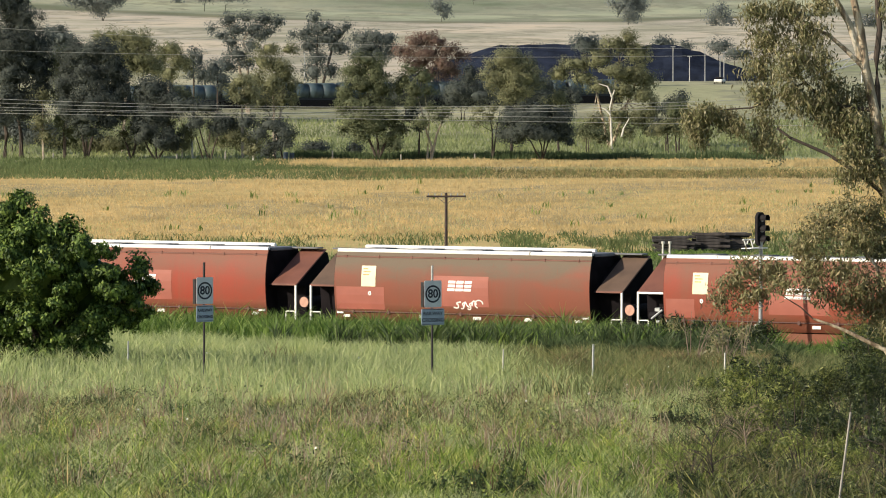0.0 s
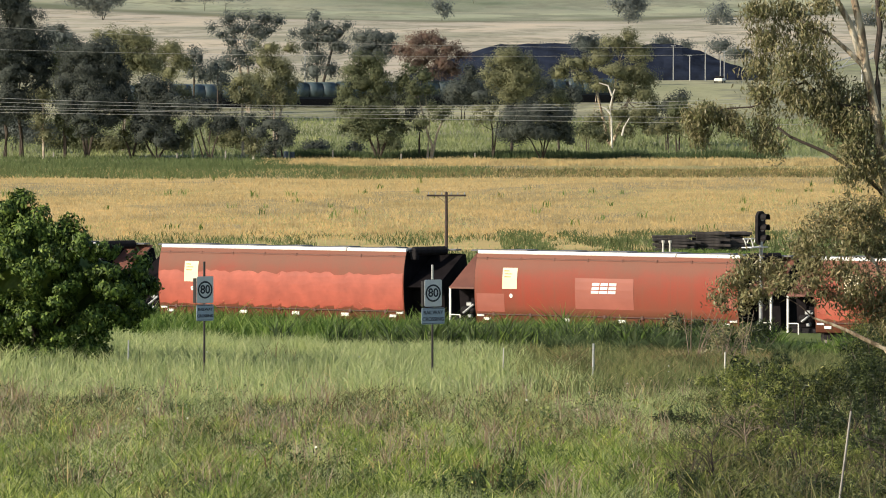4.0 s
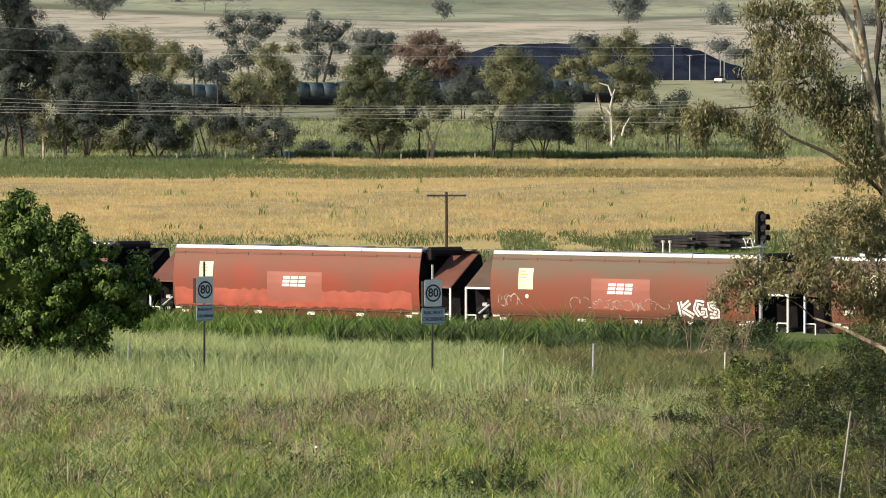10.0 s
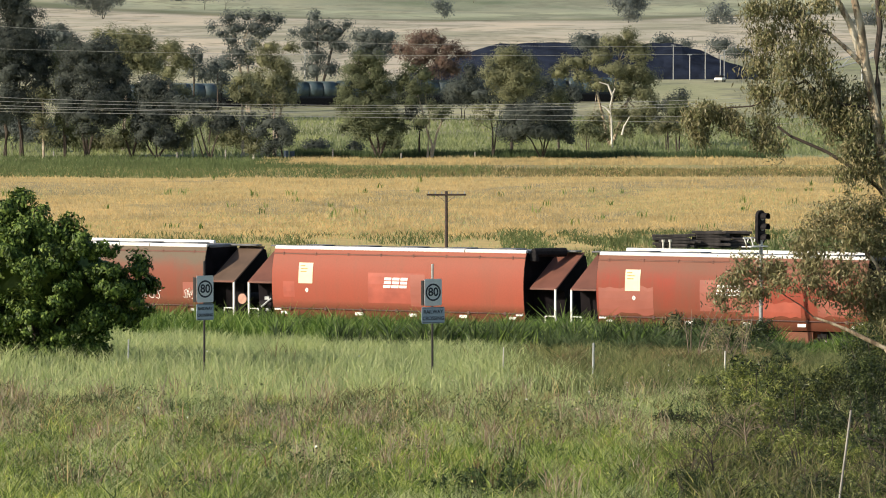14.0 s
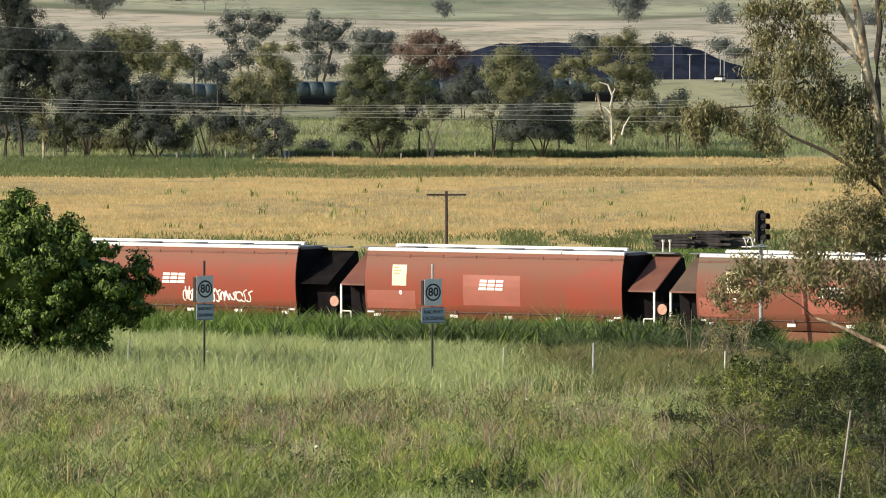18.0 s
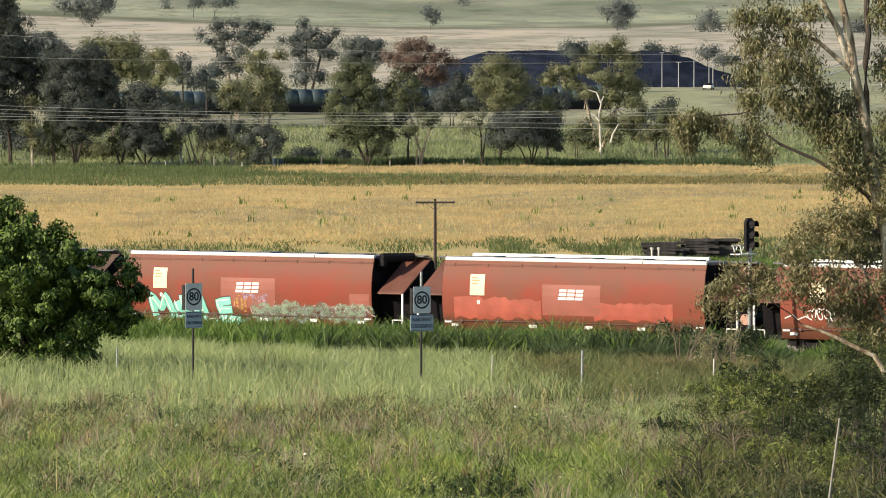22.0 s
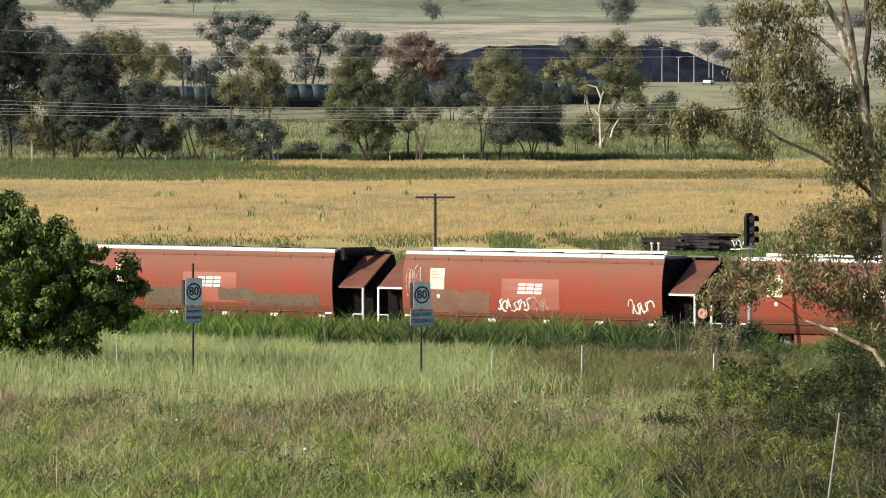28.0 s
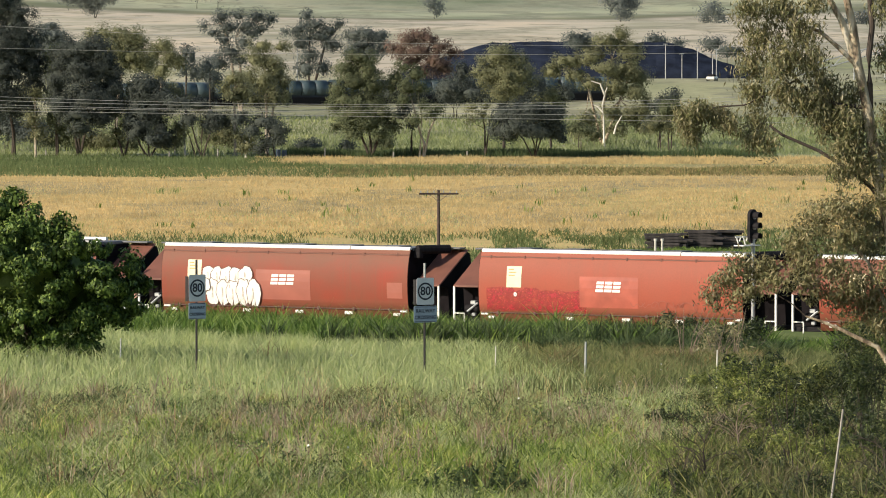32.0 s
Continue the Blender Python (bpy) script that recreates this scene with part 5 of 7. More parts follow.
tree(-48.0, 739, "dark", (((0, -0.3), (-0.1, 2.5), (0.2, 6.2), (0.5, 10.0)), ((0, -0.3), (0.8, 3.5), (1.9, 5.8)), ((-0.1, -0.3), (-0.8, 4.3), (-1.8, 6.6)),), ((1.4, 14.4, 2.6, 1.8), (-1, 14, 2.3, 1.8), (3.6, 12.6, 1.5, 2.1), (0.5, 11.5, 3.1, 2.3), (4.4, 9.9, 1.6, 2.6), (-2.4, 10.4, 1.7, 2.4), (1.3, 8.3, 3.4, 2.1), (-1.8, 7.1, 2, 1.7), (4.5, 6.8, 1.4, 1.4), (-0.1, 5.7, 2.9, 1.1), (0.5, 3.8, 1.8, 1), (3.1, 5.3, 1.7, 0.9),), dense=1.2)
tree(-51.1, 741, "mid", (((0, -0.3), (-0.1, 3.1), (-0.3, 6.9), (-0.5, 10.7)),), ((-0.5, 13.4, 1, 1.7), (-0.8, 10.7, 1, 1.8), (-0.2, 8.1, 1.1, 1.5), (-0.3, 5.4, 1.2, 0.9), (0.6, 3.7, 0.9, 0.7),), dense=0.9)
tree(-44.0, 775, "olive", (((-1.2, -0.3), (-1.2, 2.5), (-0.8, 7.7), (-0.2, 11.7)),), ((-3, 16.2, 2.2, 1), (0.1, 15.9, 2.7, 1.3), (2.1, 15.2, 1.5, 1), (-1.5, 14.4, 2.4, 1.4), (1.4, 13.6, 2.9, 1.6), (-0.3, 12, 2.2, 1.4), (2.6, 12, 2.2, 1.4), (-2.2, 12.9, 1.3, 1.3),), bark=M_BARK_PALE, dense=0.85, bare=(((1.2, 9.5), (2.1, 10.1), (2.5, 10.7), (2.9, 10.9)),))
tree(-39.8, 800, "olive", (((-0.3, -0.3), (-0.3, 5.5), (-0.2, 10.5)),), ((0, 14.1, 1.7, 1.1), (1.2, 12.5, 1.5, 1.2), (0, 10.8, 1.7, 1.2), (-1.3, 13, 1.2, 1.2), (2.5, 12, 1, 1.3),), bark=M_BARK_PALE, dense=0.8)
tree(-41.7, 740, "olive", (((-0.4, -0.3), (0.2, 2.0), (0, 5.0), (0.3, 9.2)), ((-0.4, -0.3), (-0.8, 1.4), (-1.5, 3.1), (-1.5, 6.2)),), ((0.4, 9.2, 0.6, 1.2), (0.2, 6.8, 0.7, 1.4), (0, 4.5, 0.8, 1.1), (-1.5, 5.7, 0.6, 0.8), (-1.1, 3.4, 0.8, 0.7),), dense=0.9)
tree(-38.6, 738, "dark", (((0, -0.3), (0, 1.8), (-0.2, 4.3), (-0.3, 7.0)), ((0, -0.3), (-1.1, 1.5), (-1.8, 3.2)), ((0, -0.3), (1.1, 1.5), (1.8, 2.8)),), ((-0.5, 9.3, 2.1, 2), (1.6, 8, 1.4, 1.6), (-1.7, 7.3, 1.1, 1.5), (0.3, 5.8, 2.7, 1.5), (-1.1, 3.9, 2, 1.3), (1.8, 3.5, 1.5, 1.3), (0.6, 2.4, 1.7, 0.8), (-2, 5.2, 1, 1.3), (2.7, 2.3, 0.7, 0.9),), dense=1.2)
tree(-31.5, 737, "dark", (((0.2, -0.3), (-0.5, 1.5), (-1.2, 4.1), (-1.5, 5.9)), ((0.2, -0.3), (0.8, 2.1), (1.7, 4.3)), ((0.1, -0.3), (0, 2.4), (0.4, 4.9)), ((-0.6, -0.3), (-1.7, 3.2)),), ((-2.7, 7.3, 1.9, 0.9), (-0.3, 7, 2.1, 0.8), (1.4, 5.8, 1, 0.9), (-1.4, 5.2, 1.3, 0.8), (0.7, 4.4, 1.1, 0.7), (1.8, 4.6, 0.8, 1), (2.8, 5.2, 1.4, 1.1),))
tree(-34.4, 740, "olive", (((0.6, -0.3), (0.5, 2.4), (0.2, 5.0)), ((-0.8, -0.3), (-0.8, 1.4), (-0.5, 3.3)),), ((-0.6, 8.8, 1.4, 1), (-0.1, 4, 1.1, 1.4), (-0.8, 2.4, 0.8, 0.8), (1, 7.9, 0.9, 0.6),), bark=M_BARK_WHITE, dense=0.8)
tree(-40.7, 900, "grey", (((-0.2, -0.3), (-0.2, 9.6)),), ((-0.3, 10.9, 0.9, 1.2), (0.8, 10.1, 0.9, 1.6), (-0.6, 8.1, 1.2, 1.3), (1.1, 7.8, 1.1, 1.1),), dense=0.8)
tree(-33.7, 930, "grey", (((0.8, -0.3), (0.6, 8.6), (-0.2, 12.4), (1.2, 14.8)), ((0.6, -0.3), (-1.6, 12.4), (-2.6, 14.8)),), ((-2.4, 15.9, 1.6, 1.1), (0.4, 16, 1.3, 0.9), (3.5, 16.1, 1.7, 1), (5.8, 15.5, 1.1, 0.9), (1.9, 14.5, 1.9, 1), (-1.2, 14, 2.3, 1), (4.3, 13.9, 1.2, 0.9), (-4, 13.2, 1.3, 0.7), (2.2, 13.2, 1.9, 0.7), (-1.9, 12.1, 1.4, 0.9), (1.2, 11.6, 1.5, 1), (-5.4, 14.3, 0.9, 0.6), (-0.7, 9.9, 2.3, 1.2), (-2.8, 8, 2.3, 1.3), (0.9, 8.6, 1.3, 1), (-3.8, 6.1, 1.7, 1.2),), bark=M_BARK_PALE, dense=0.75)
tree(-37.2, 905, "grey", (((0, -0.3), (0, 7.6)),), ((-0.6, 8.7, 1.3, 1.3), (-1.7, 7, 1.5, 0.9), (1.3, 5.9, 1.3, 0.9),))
tree(-27.4, 745, "olive", (((0.2, -0.3), (0.1, 6.8), (0, 8.7)),), ((-0.1, 10.4, 1.5, 0.9), (-1.2, 9.1, 0.8, 1), (1.1, 8.8, 1.2, 1.2), (0.2, 7.8, 1.5, 0.8),), bark=M_BARK_PALE)
tree(-22.9, 752, "olive", (((-0.2, -0.3), (-0.3, 6.7), (-0.5, 12.1)), ((-0.3, -0.3), (1.3, 10.5)),), ((-0.9, 14.9, 1.4, 1), (1.7, 14.6, 1.3, 0.7), (-1.8, 12.9, 1.6, 1.3), (0.2, 12.4, 1.7, 1.3), (-2.6, 10.5, 1, 1.2), (-0.6, 9.8, 1.6, 1.3), (1.5, 11.3, 1, 1.5), (2.1, 9.6, 1, 1.2), (0.8, 7.8, 1.4, 1.2), (2.6, 7.7, 0.7, 0.9), (-2, 7.4, 1.2, 0.8),), bark=M_BARK_PALE, dense=0.8)
tree(-22.0, 737, "dark", (((0.5, -0.3), (0.2, 1.4), (-0.3, 3.2), (-1.1, 5.1)), ((-0.3, -0.3), (-1, 1.8), (-2.2, 3.6)),), ((-4.3, 5.2, 1.7, 0.8), (-1.1, 4.8, 2.1, 1.1), (0.7, 3.7, 1.5, 1.1), (-2.4, 3.7, 1.3, 0.8), (-0.3, 2.3, 1.5, 0.7), (-1.5, 1.1, 0.9, 0.6), (1.4, 2.4, 0.8, 0.6),), dense=0.9)
tree(-25.6, 736, "olive", (((0.3, -0.3), (-0.4, 2.8), (-1.2, 4.6)), ((0, -0.3), (0.8, 3.2)),), ((-0.9, 2.8, 0.9, 0.7), (0.5, 1.6, 1.1, 0.6), (-0.6, 1, 0.8, 0.5),), bark=M_BARK_WHITE, dense=0.7)
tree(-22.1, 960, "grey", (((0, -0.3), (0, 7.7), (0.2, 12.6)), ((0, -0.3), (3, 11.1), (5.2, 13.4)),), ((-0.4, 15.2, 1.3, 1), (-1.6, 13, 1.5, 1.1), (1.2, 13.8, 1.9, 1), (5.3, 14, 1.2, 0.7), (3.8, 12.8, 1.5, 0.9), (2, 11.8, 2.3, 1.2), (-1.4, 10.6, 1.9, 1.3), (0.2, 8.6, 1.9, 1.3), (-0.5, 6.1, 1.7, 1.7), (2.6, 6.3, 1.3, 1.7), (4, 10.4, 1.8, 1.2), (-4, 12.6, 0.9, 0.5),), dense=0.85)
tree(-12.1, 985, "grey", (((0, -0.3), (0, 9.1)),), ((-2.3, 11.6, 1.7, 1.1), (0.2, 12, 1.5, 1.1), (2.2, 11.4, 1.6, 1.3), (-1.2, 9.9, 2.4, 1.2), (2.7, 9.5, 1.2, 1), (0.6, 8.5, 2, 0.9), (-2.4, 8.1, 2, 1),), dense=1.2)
tree(-8.7, 738, "mid", (((0, -0.3), (0, 2.0), (-0.3, 4.3), (-1, 7.7)), ((0, -0.3), (-1.4, 3.2), (-2.9, 4.3)), ((0, -0.3), (1.3, 3.2), (2.4, 4.3)),), ((-1.4, 13.4, 2, 1), (-2.9, 11.9, 1.7, 1.3), (-0.2, 11.9, 1.6, 1.3), (-2.1, 10, 2.2, 1.4), (0.2, 9.6, 1.5, 1.4), (-4.3, 9.1, 1.1, 0.9), (-3.3, 7.7, 2.2, 0.9), (-0.2, 7.3, 2.3, 1.1), (-4.7, 6.9, 1.1, 0.6), (-2.1, 5.8, 2.7, 0.9), (1.7, 5.8, 1.7, 0.8), (-0.8, 4.4, 2.9, 0.8), (-4, 4.5, 1.4, 0.7), (2.7, 4.2, 1.2, 0.7), (-2.1, 3.2, 1.8, 0.5), (1.7, 3.2, 1.5, 0.5),), dense=1.1)
tree(-1.7, 970, "rust", (((1.2, -0.3), (1.2, 6.4), (0.2, 9.4)), ((1.2, -0.3), (-1.6, 8.9)),), ((-1.1, 12.1, 1.8, 0.8), (-3.1, 10.9, 2.6, 1.1), (0.5, 11.2, 2.2, 0.9), (-4.8, 9.4, 1.8, 1.1), (-1.1, 9.2, 3.2, 1.1), (2.4, 9.8, 2, 1.1), (-2.6, 7.3, 2.4, 1.1), (1.4, 7.4, 2.5, 1.2), (4.6, 8.7, 1.5, 1.1), (3.4, 5.9, 2, 1.2), (-0.6, 5.4, 2.2, 1),), bark=M_BARK_PALE, dense=0.9)
tree(-2.3, 737, "mid", (((0.7, -0.3), (0.8, 1.9), (0.2, 3.5), (-0.3, 5.8), (-1.1, 8.5)), ((0.7, -0.3), (1.5, 3.5), (2.4, 5.6)), ((0.2, -0.3), (0.5, 5.9), (0, 7.8)),), ((-1.7, 12.1, 1.1, 0.8), (-2.8, 10.8, 1.1, 1.1), (-0.5, 11.1, 1.3, 1.1), (-3.6, 9.3, 0.8, 1.1), (-1.3, 9.3, 1.3, 1.1), (-2.1, 7.8, 1, 0.7), (0.3, 9.3, 0.8, 0.9), (0.7, 7, 1, 0.6), (1.8, 5.9, 1.1, 0.7), (-0.5, 5.2, 1.3, 0.5), (2.6, 6.5, 0.8, 0.6),), bark=M_BARK_PALE, dense=0.8)
tree(-3.2, 739, "dark", (((0, -0.3), (0, 2.5), (0.2, 4.8), (-0.5, 6.6)),), ((-1.4, 5.8, 1.1, 0.5), (0.1, 4.5, 0.9, 0.5), (-0.8, 6.8, 0.9, 0.6),), dense=0.8)
tree(11.1, 905, "olive", (((-0.2, -0.3), (-0.2, 7.6)),), ((-0.9, 9.3, 1.7, 1.1), (1.1, 8.5, 1.5, 1.4), (-2.4, 6.8, 1.5, 1.2), (0.3, 6.1, 1.7, 0.9), (2.6, 7.1, 1.1, 1.3),), dense=0.9)
tree(13.9, 880, "dark", (((-0.5, -0.3), (-0.4, 8.5)),), ((0, 10.2, 1, 1.4), (0.7, 7.6, 1.2, 1.6), (-0.7, 6, 1.6, 0.9), (-7.8, 5.2, 2.5, 0.9), (-4.4, 5.1, 2.2, 0.9), (-9.6, 8.3, 1.3, 1.5), (-11.3, 5.8, 1.8, 1.1), (2.6, 5.3, 1.6, 0.9),), dense=1.1)
tree(6.5, 738, "olive", (((0.2, -0.3), (0.2, 3.8), (-0.2, 6.0)), ((0.2, -0.3), (0.9, 5.1)),), ((-1.4, 6.7, 1, 0.5), (0, 5.8, 0.8, 0.7), (-1.7, 5.2, 0.7, 0.4), (0.3, 7.1, 0.6, 0.5),), dense=0.7)
tree(12.9, 736, "dark", (((0.4, -0.3), (0.4, 1.9), (-0.2, 3.4), (-0.5, 5.5)), ((0.4, -0.3), (-1.1, 2.6), (-2.4, 3.8)), ((0.4, -0.3), (1.5, 3.1), (3, 4.1)), ((0.4, -0.3), (0.9, 3.2), (1, 5.1)),), ((-3.3, 5.8, 2.1, 1.3), (-0.2, 6.3, 2.9, 1.4), (2.7, 5.7, 1.9, 1.4), (-0.9, 4.1, 3.6, 1.1), (3.6, 4, 1.1, 1.2), (-4.3, 3.7, 1.5, 0.9), (1.4, 3.4, 2, 0.8), (4.1, 2.6, 0.6, 0.6), (-2.8, 2.9, 1.2, 0.5),), dense=1.3)
tree(16.3, 770, "olive", (((0, -0.3), (-0.2, 6.2)),), ((-0.2, 7.7, 1.3, 1), (1, 6.6, 0.8, 0.8), (-1.6, 7, 0.8, 0.6),), dense=0.8)
tree(25.2, 795, "olive", (((-0.8, -0.3), (-1, 3.6), (-0.4, 8.1), (0.4, 12.2)), ((-1, -0.3), (-2.9, 8.1), (-5.7, 11.0)), ((-0.8, -0.3), (1.6, 6.5), (3.3, 10.6)),), ((1.6, 15.8, 1.4, 0.9), (0, 14.7, 2.2, 1.1), (2.9, 13.8, 2, 1.4), (-2.5, 13, 2.3, 1.1), (-5.7, 12.1, 2, 1.1), (-8.2, 10.6, 1.5, 1.1), (-4.9, 10.1, 1.6, 0.8), (-0.8, 10.9, 2.5, 1.1), (2.3, 10.9, 2.1, 1.5), (-2.6, 8.9, 1.5, 0.9), (1.1, 8.1, 2, 1.3), (3.5, 7.7, 1.5, 1.5), (4.3, 9.9, 1.4, 1.3), (0.3, 4.8, 1.6, 1.1), (3, 4.4, 1.6, 1.3), (-3, 3.7, 1.5, 1.1), (1.1, 2.4, 1.8, 0.8), (-4.1, 2, 1.5, 0.7), (5.1, 5.5, 1.3, 1.4), (4.9, 2.7, 1.3, 1), (-2.3, 1.6, 1.3, 0.7),), bark=M_BARK_GUM, dense=0.95, bare=(((-0.9, -0.3), (-1, 3.6), (-1.2, 5.7), (-0.8, 7.5), (-0.5, 8.3)), ((-1.1, 4.7), (-1.8, 5.5), (-2.5, 5.8)), ((-0.9, 7.3), (-1.5, 8.8), (-2.8, 9.2)), ((0.5, 1.6), (0.8, 2.8), (1.6, 4.2)),))
tree(32.2, 790, "dark", (((0.2, -0.3), (0.2, 5.8)),), ((0, 5.8, 1.2, 1.3), (2.2, 7.1, 1.2, 0.9), (-1, 3.5, 1.1, 1.1), (1.4, 4.5, 1, 0.8),))
tree(-12.1, 760, "dark", (((-0.2, -0.3), (-0.2, 0.8)),), ((-0.2, 0.4, 1, 0.8), (-0.2, 1.3, 0.7, 0.5),), dense=1.2)
tree(9.6, 765, "olive", 1, ((-0.4, 13.6, 2.8, 1.6), (1.3, 11.2, 2.8, 2.0), (-2.0, 11.4, 2.1, 1.7), (0.0, 9.1, 2.5, 1.4),), foot=0.0)
tree(-59.9, 765, "grey", 2, ((-1.3, 2.5, 1.7, 1.6), (1.3, 2.3, 1.7, 1.6), (0.0, 3.1, 1.7, 1.4),), foot=1.6)
tree(-55.6, 765, "grey", 2, ((-1.3, 2.4, 1.7, 1.5), (1.3, 2.1, 1.7, 1.5), (0.0, 2.9, 1.7, 1.3),), foot=1.1)
tree(-51.5, 765, "mid", 2, ((-1.3, 2.2, 1.6, 1.4), (1.3, 2.0, 1.6, 1.4), (0.0, 2.7, 1.6, 1.2),), foot=0.6)
tree(-46.9, 765, "olive", 2, ((-1.2, 1.9, 1.5, 1.1), (1.2, 1.7, 1.5, 1.1), (0.0, 2.3, 1.5, 1.0),), foot=0.3)
tree(-43.1, 765, "mid", 2, ((-0.9, 1.7, 1.2, 1.0), (0.9, 1.5, 1.2, 1.0), (0.0, 2.1, 1.2, 0.9),), foot=0.2)
tree(-28.3, 765, "olive", 2, ((-1.3, 2.4, 1.7, 1.5), (1.3, 2.1, 1.7, 1.5), (0.0, 2.9, 1.7, 1.3),), foot=0.5)
tree(-30.7, 765, "mid", 2, ((-1.0, 2.2, 1.3, 1.4), (1.0, 2.0, 1.3, 1.4), (0.0, 2.7, 1.3, 1.2),), foot=1.1)
tree(-26.0, 765, "mid", 2, ((-0.9, 1.6, 1.1, 0.9), (0.9, 1.3, 1.1, 0.9), (0.0, 1.9, 1.1, 0.8),), foot=-0.2)
tree(-37.4, 765, "olive", 2, ((-0.9, 1.7, 1.2, 1.0), (0.9, 1.5, 1.2, 1.0), (0.0, 2.1, 1.2, 0.9),), foot=0.0)
tree(-17.7, 765, "dark", 2, ((-0.9, 1.3, 1.2, 0.6), (0.9, 1.0, 1.2, 0.6), (0.0, 1.5, 1.2, 0.6),), foot=0.2)
tree(-7.4, 765, "mid", 2, ((-0.9, 1.6, 1.2, 0.9), (0.9, 1.3, 1.2, 0.9), (0.0, 1.9, 1.2, 0.8),), foot=0.4)
tree(32.8, 765, "mid", 2, ((-0.8, 2.1, 1.0, 1.3), (0.8, 1.8, 1.0, 1.3), (0.0, 2.5, 1.0, 1.1),), foot=4.3)
tree(31.3, 765, "olive", 2, ((-1.1, 1.4, 1.3, 0.8), (1.1, 1.2, 1.3, 0.8), (0.0, 1.7, 1.3, 0.7),), foot=2.8)
tree(20.2, 765, "mid", 2, ((-0.9, 1.3, 1.1, 0.6), (0.9, 1.0, 1.1, 0.6), (0.0, 1.5, 1.1, 0.6),), foot=2.5)
tree(28.3, 1090, "grey", 1, ((0.0, 3.4, 2.9, 1.8), (1.6, 2.2, 1.8, 1.3),), foot=14.7)
tree(-66.6, 960, "grey", 2, ((-0.4, 10.7, 3.0, 1.8), (-1.6, 12.1, 1.8, 1.2), (0.8, 8.4, 3.0, 2.2),), foot=6.8)
tree(46.8, 1175, "grey", 1, ((0.0, 1.5, 2.4, 1.1), (1.2, 1.2, 1.5, 0.8),), foot=17.1)
tree(59.2, 1175, "grey", 1, ((0.0, 1.7, 2.2, 1.3), (1.1, 1.5, 1.3, 0.9),), foot=16.1)
tree(62.6, 1175, "grey", 1, ((0.0, 1.5, 3.2, 1.1), (1.6, 1.2, 1.9, 0.8),), foot=14.9)
tree(51.7, 1175, "grey", 1, ((0.0, 1.2, 1.7, 0.8), (0.8, 1.0, 1.0, 0.6),), foot=16.4)
tree(-16.2, 1175, "grey", 1, ((0.0, 1.6, 1.9, 1.2), (1.0, 1.3, 1.2, 0.8),), foot=14.8)
tree(22.8, 1175, "grey", 1, ((0.0, 1.6, 1.9, 1.2), (1.0, 1.3, 1.2, 0.8),), foot=14.8)
tree(20.1, 1175, "grey", 1, ((0.0, 1.5, 1.7, 1.1), (0.8, 1.2, 1.0, 0.8),), foot=15.6)
tree(3.3, 900, "dark", 2, ((-1.6, 2.8, 2.5, 2.0), (1.6, 2.6, 2.5, 2.0), (0.0, 3.6, 2.5, 1.6),), foot=5.8)
tree(16.3, 900, "dark", 2, ((-1.1, 2.6, 1.7, 1.9), (1.1, 2.4, 1.7, 1.9), (0.0, 3.3, 1.7, 1.5),), foot=6.4)
tree(10.8, 900, "dark", 2, ((-1.5, 2.6, 2.2, 1.9), (1.5, 2.4, 2.2, 1.9), (0.0, 3.3, 2.2, 1.5),), foot=6.4)
tree(-5.9, 900, "dark", 2, ((-1.5, 2.4, 2.2, 1.7), (1.5, 2.2, 2.2, 1.7), (0.0, 3.1, 2.2, 1.3),), foot=6.1)
tree(20.5, 900, "dark", 2, ((-1.0, 2.0, 1.4, 1.3), (1.0, 1.9, 1.4, 1.3), (0.0, 2.6, 1.4, 1.0),), foot=6.1)
tree(-44.9, 900, "dark", 2, ((-1.5, 2.6, 2.2, 1.9), (1.5, 2.4, 2.2, 1.9), (0.0, 3.3, 2.2, 1.5),), foot=5.5)
tree(-28.2, 900, "dark", 2, ((-1.5, 2.6, 2.2, 1.9), (1.5, 2.4, 2.2, 1.9), (0.0, 3.3, 2.2, 1.5),), foot=5.5)
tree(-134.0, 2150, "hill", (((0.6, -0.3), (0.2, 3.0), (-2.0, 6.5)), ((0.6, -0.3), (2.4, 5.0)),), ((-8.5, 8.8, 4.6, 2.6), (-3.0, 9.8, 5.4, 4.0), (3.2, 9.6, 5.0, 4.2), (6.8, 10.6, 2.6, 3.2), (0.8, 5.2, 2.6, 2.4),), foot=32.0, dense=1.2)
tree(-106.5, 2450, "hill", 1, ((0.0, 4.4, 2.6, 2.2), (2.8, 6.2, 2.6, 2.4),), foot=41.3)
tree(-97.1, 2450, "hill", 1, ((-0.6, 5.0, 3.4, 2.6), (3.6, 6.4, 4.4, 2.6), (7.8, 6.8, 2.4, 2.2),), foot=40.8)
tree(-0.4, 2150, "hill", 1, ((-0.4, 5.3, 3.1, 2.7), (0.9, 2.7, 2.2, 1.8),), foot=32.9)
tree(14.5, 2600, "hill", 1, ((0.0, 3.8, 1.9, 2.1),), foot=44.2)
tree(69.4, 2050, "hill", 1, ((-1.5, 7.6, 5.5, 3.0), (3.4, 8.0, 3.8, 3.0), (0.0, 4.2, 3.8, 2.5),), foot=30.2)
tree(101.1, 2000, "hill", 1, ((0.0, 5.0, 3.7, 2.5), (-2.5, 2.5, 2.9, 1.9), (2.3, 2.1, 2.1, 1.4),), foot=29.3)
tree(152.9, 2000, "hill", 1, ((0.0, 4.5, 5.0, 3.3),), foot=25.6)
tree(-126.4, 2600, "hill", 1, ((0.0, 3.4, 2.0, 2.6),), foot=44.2)


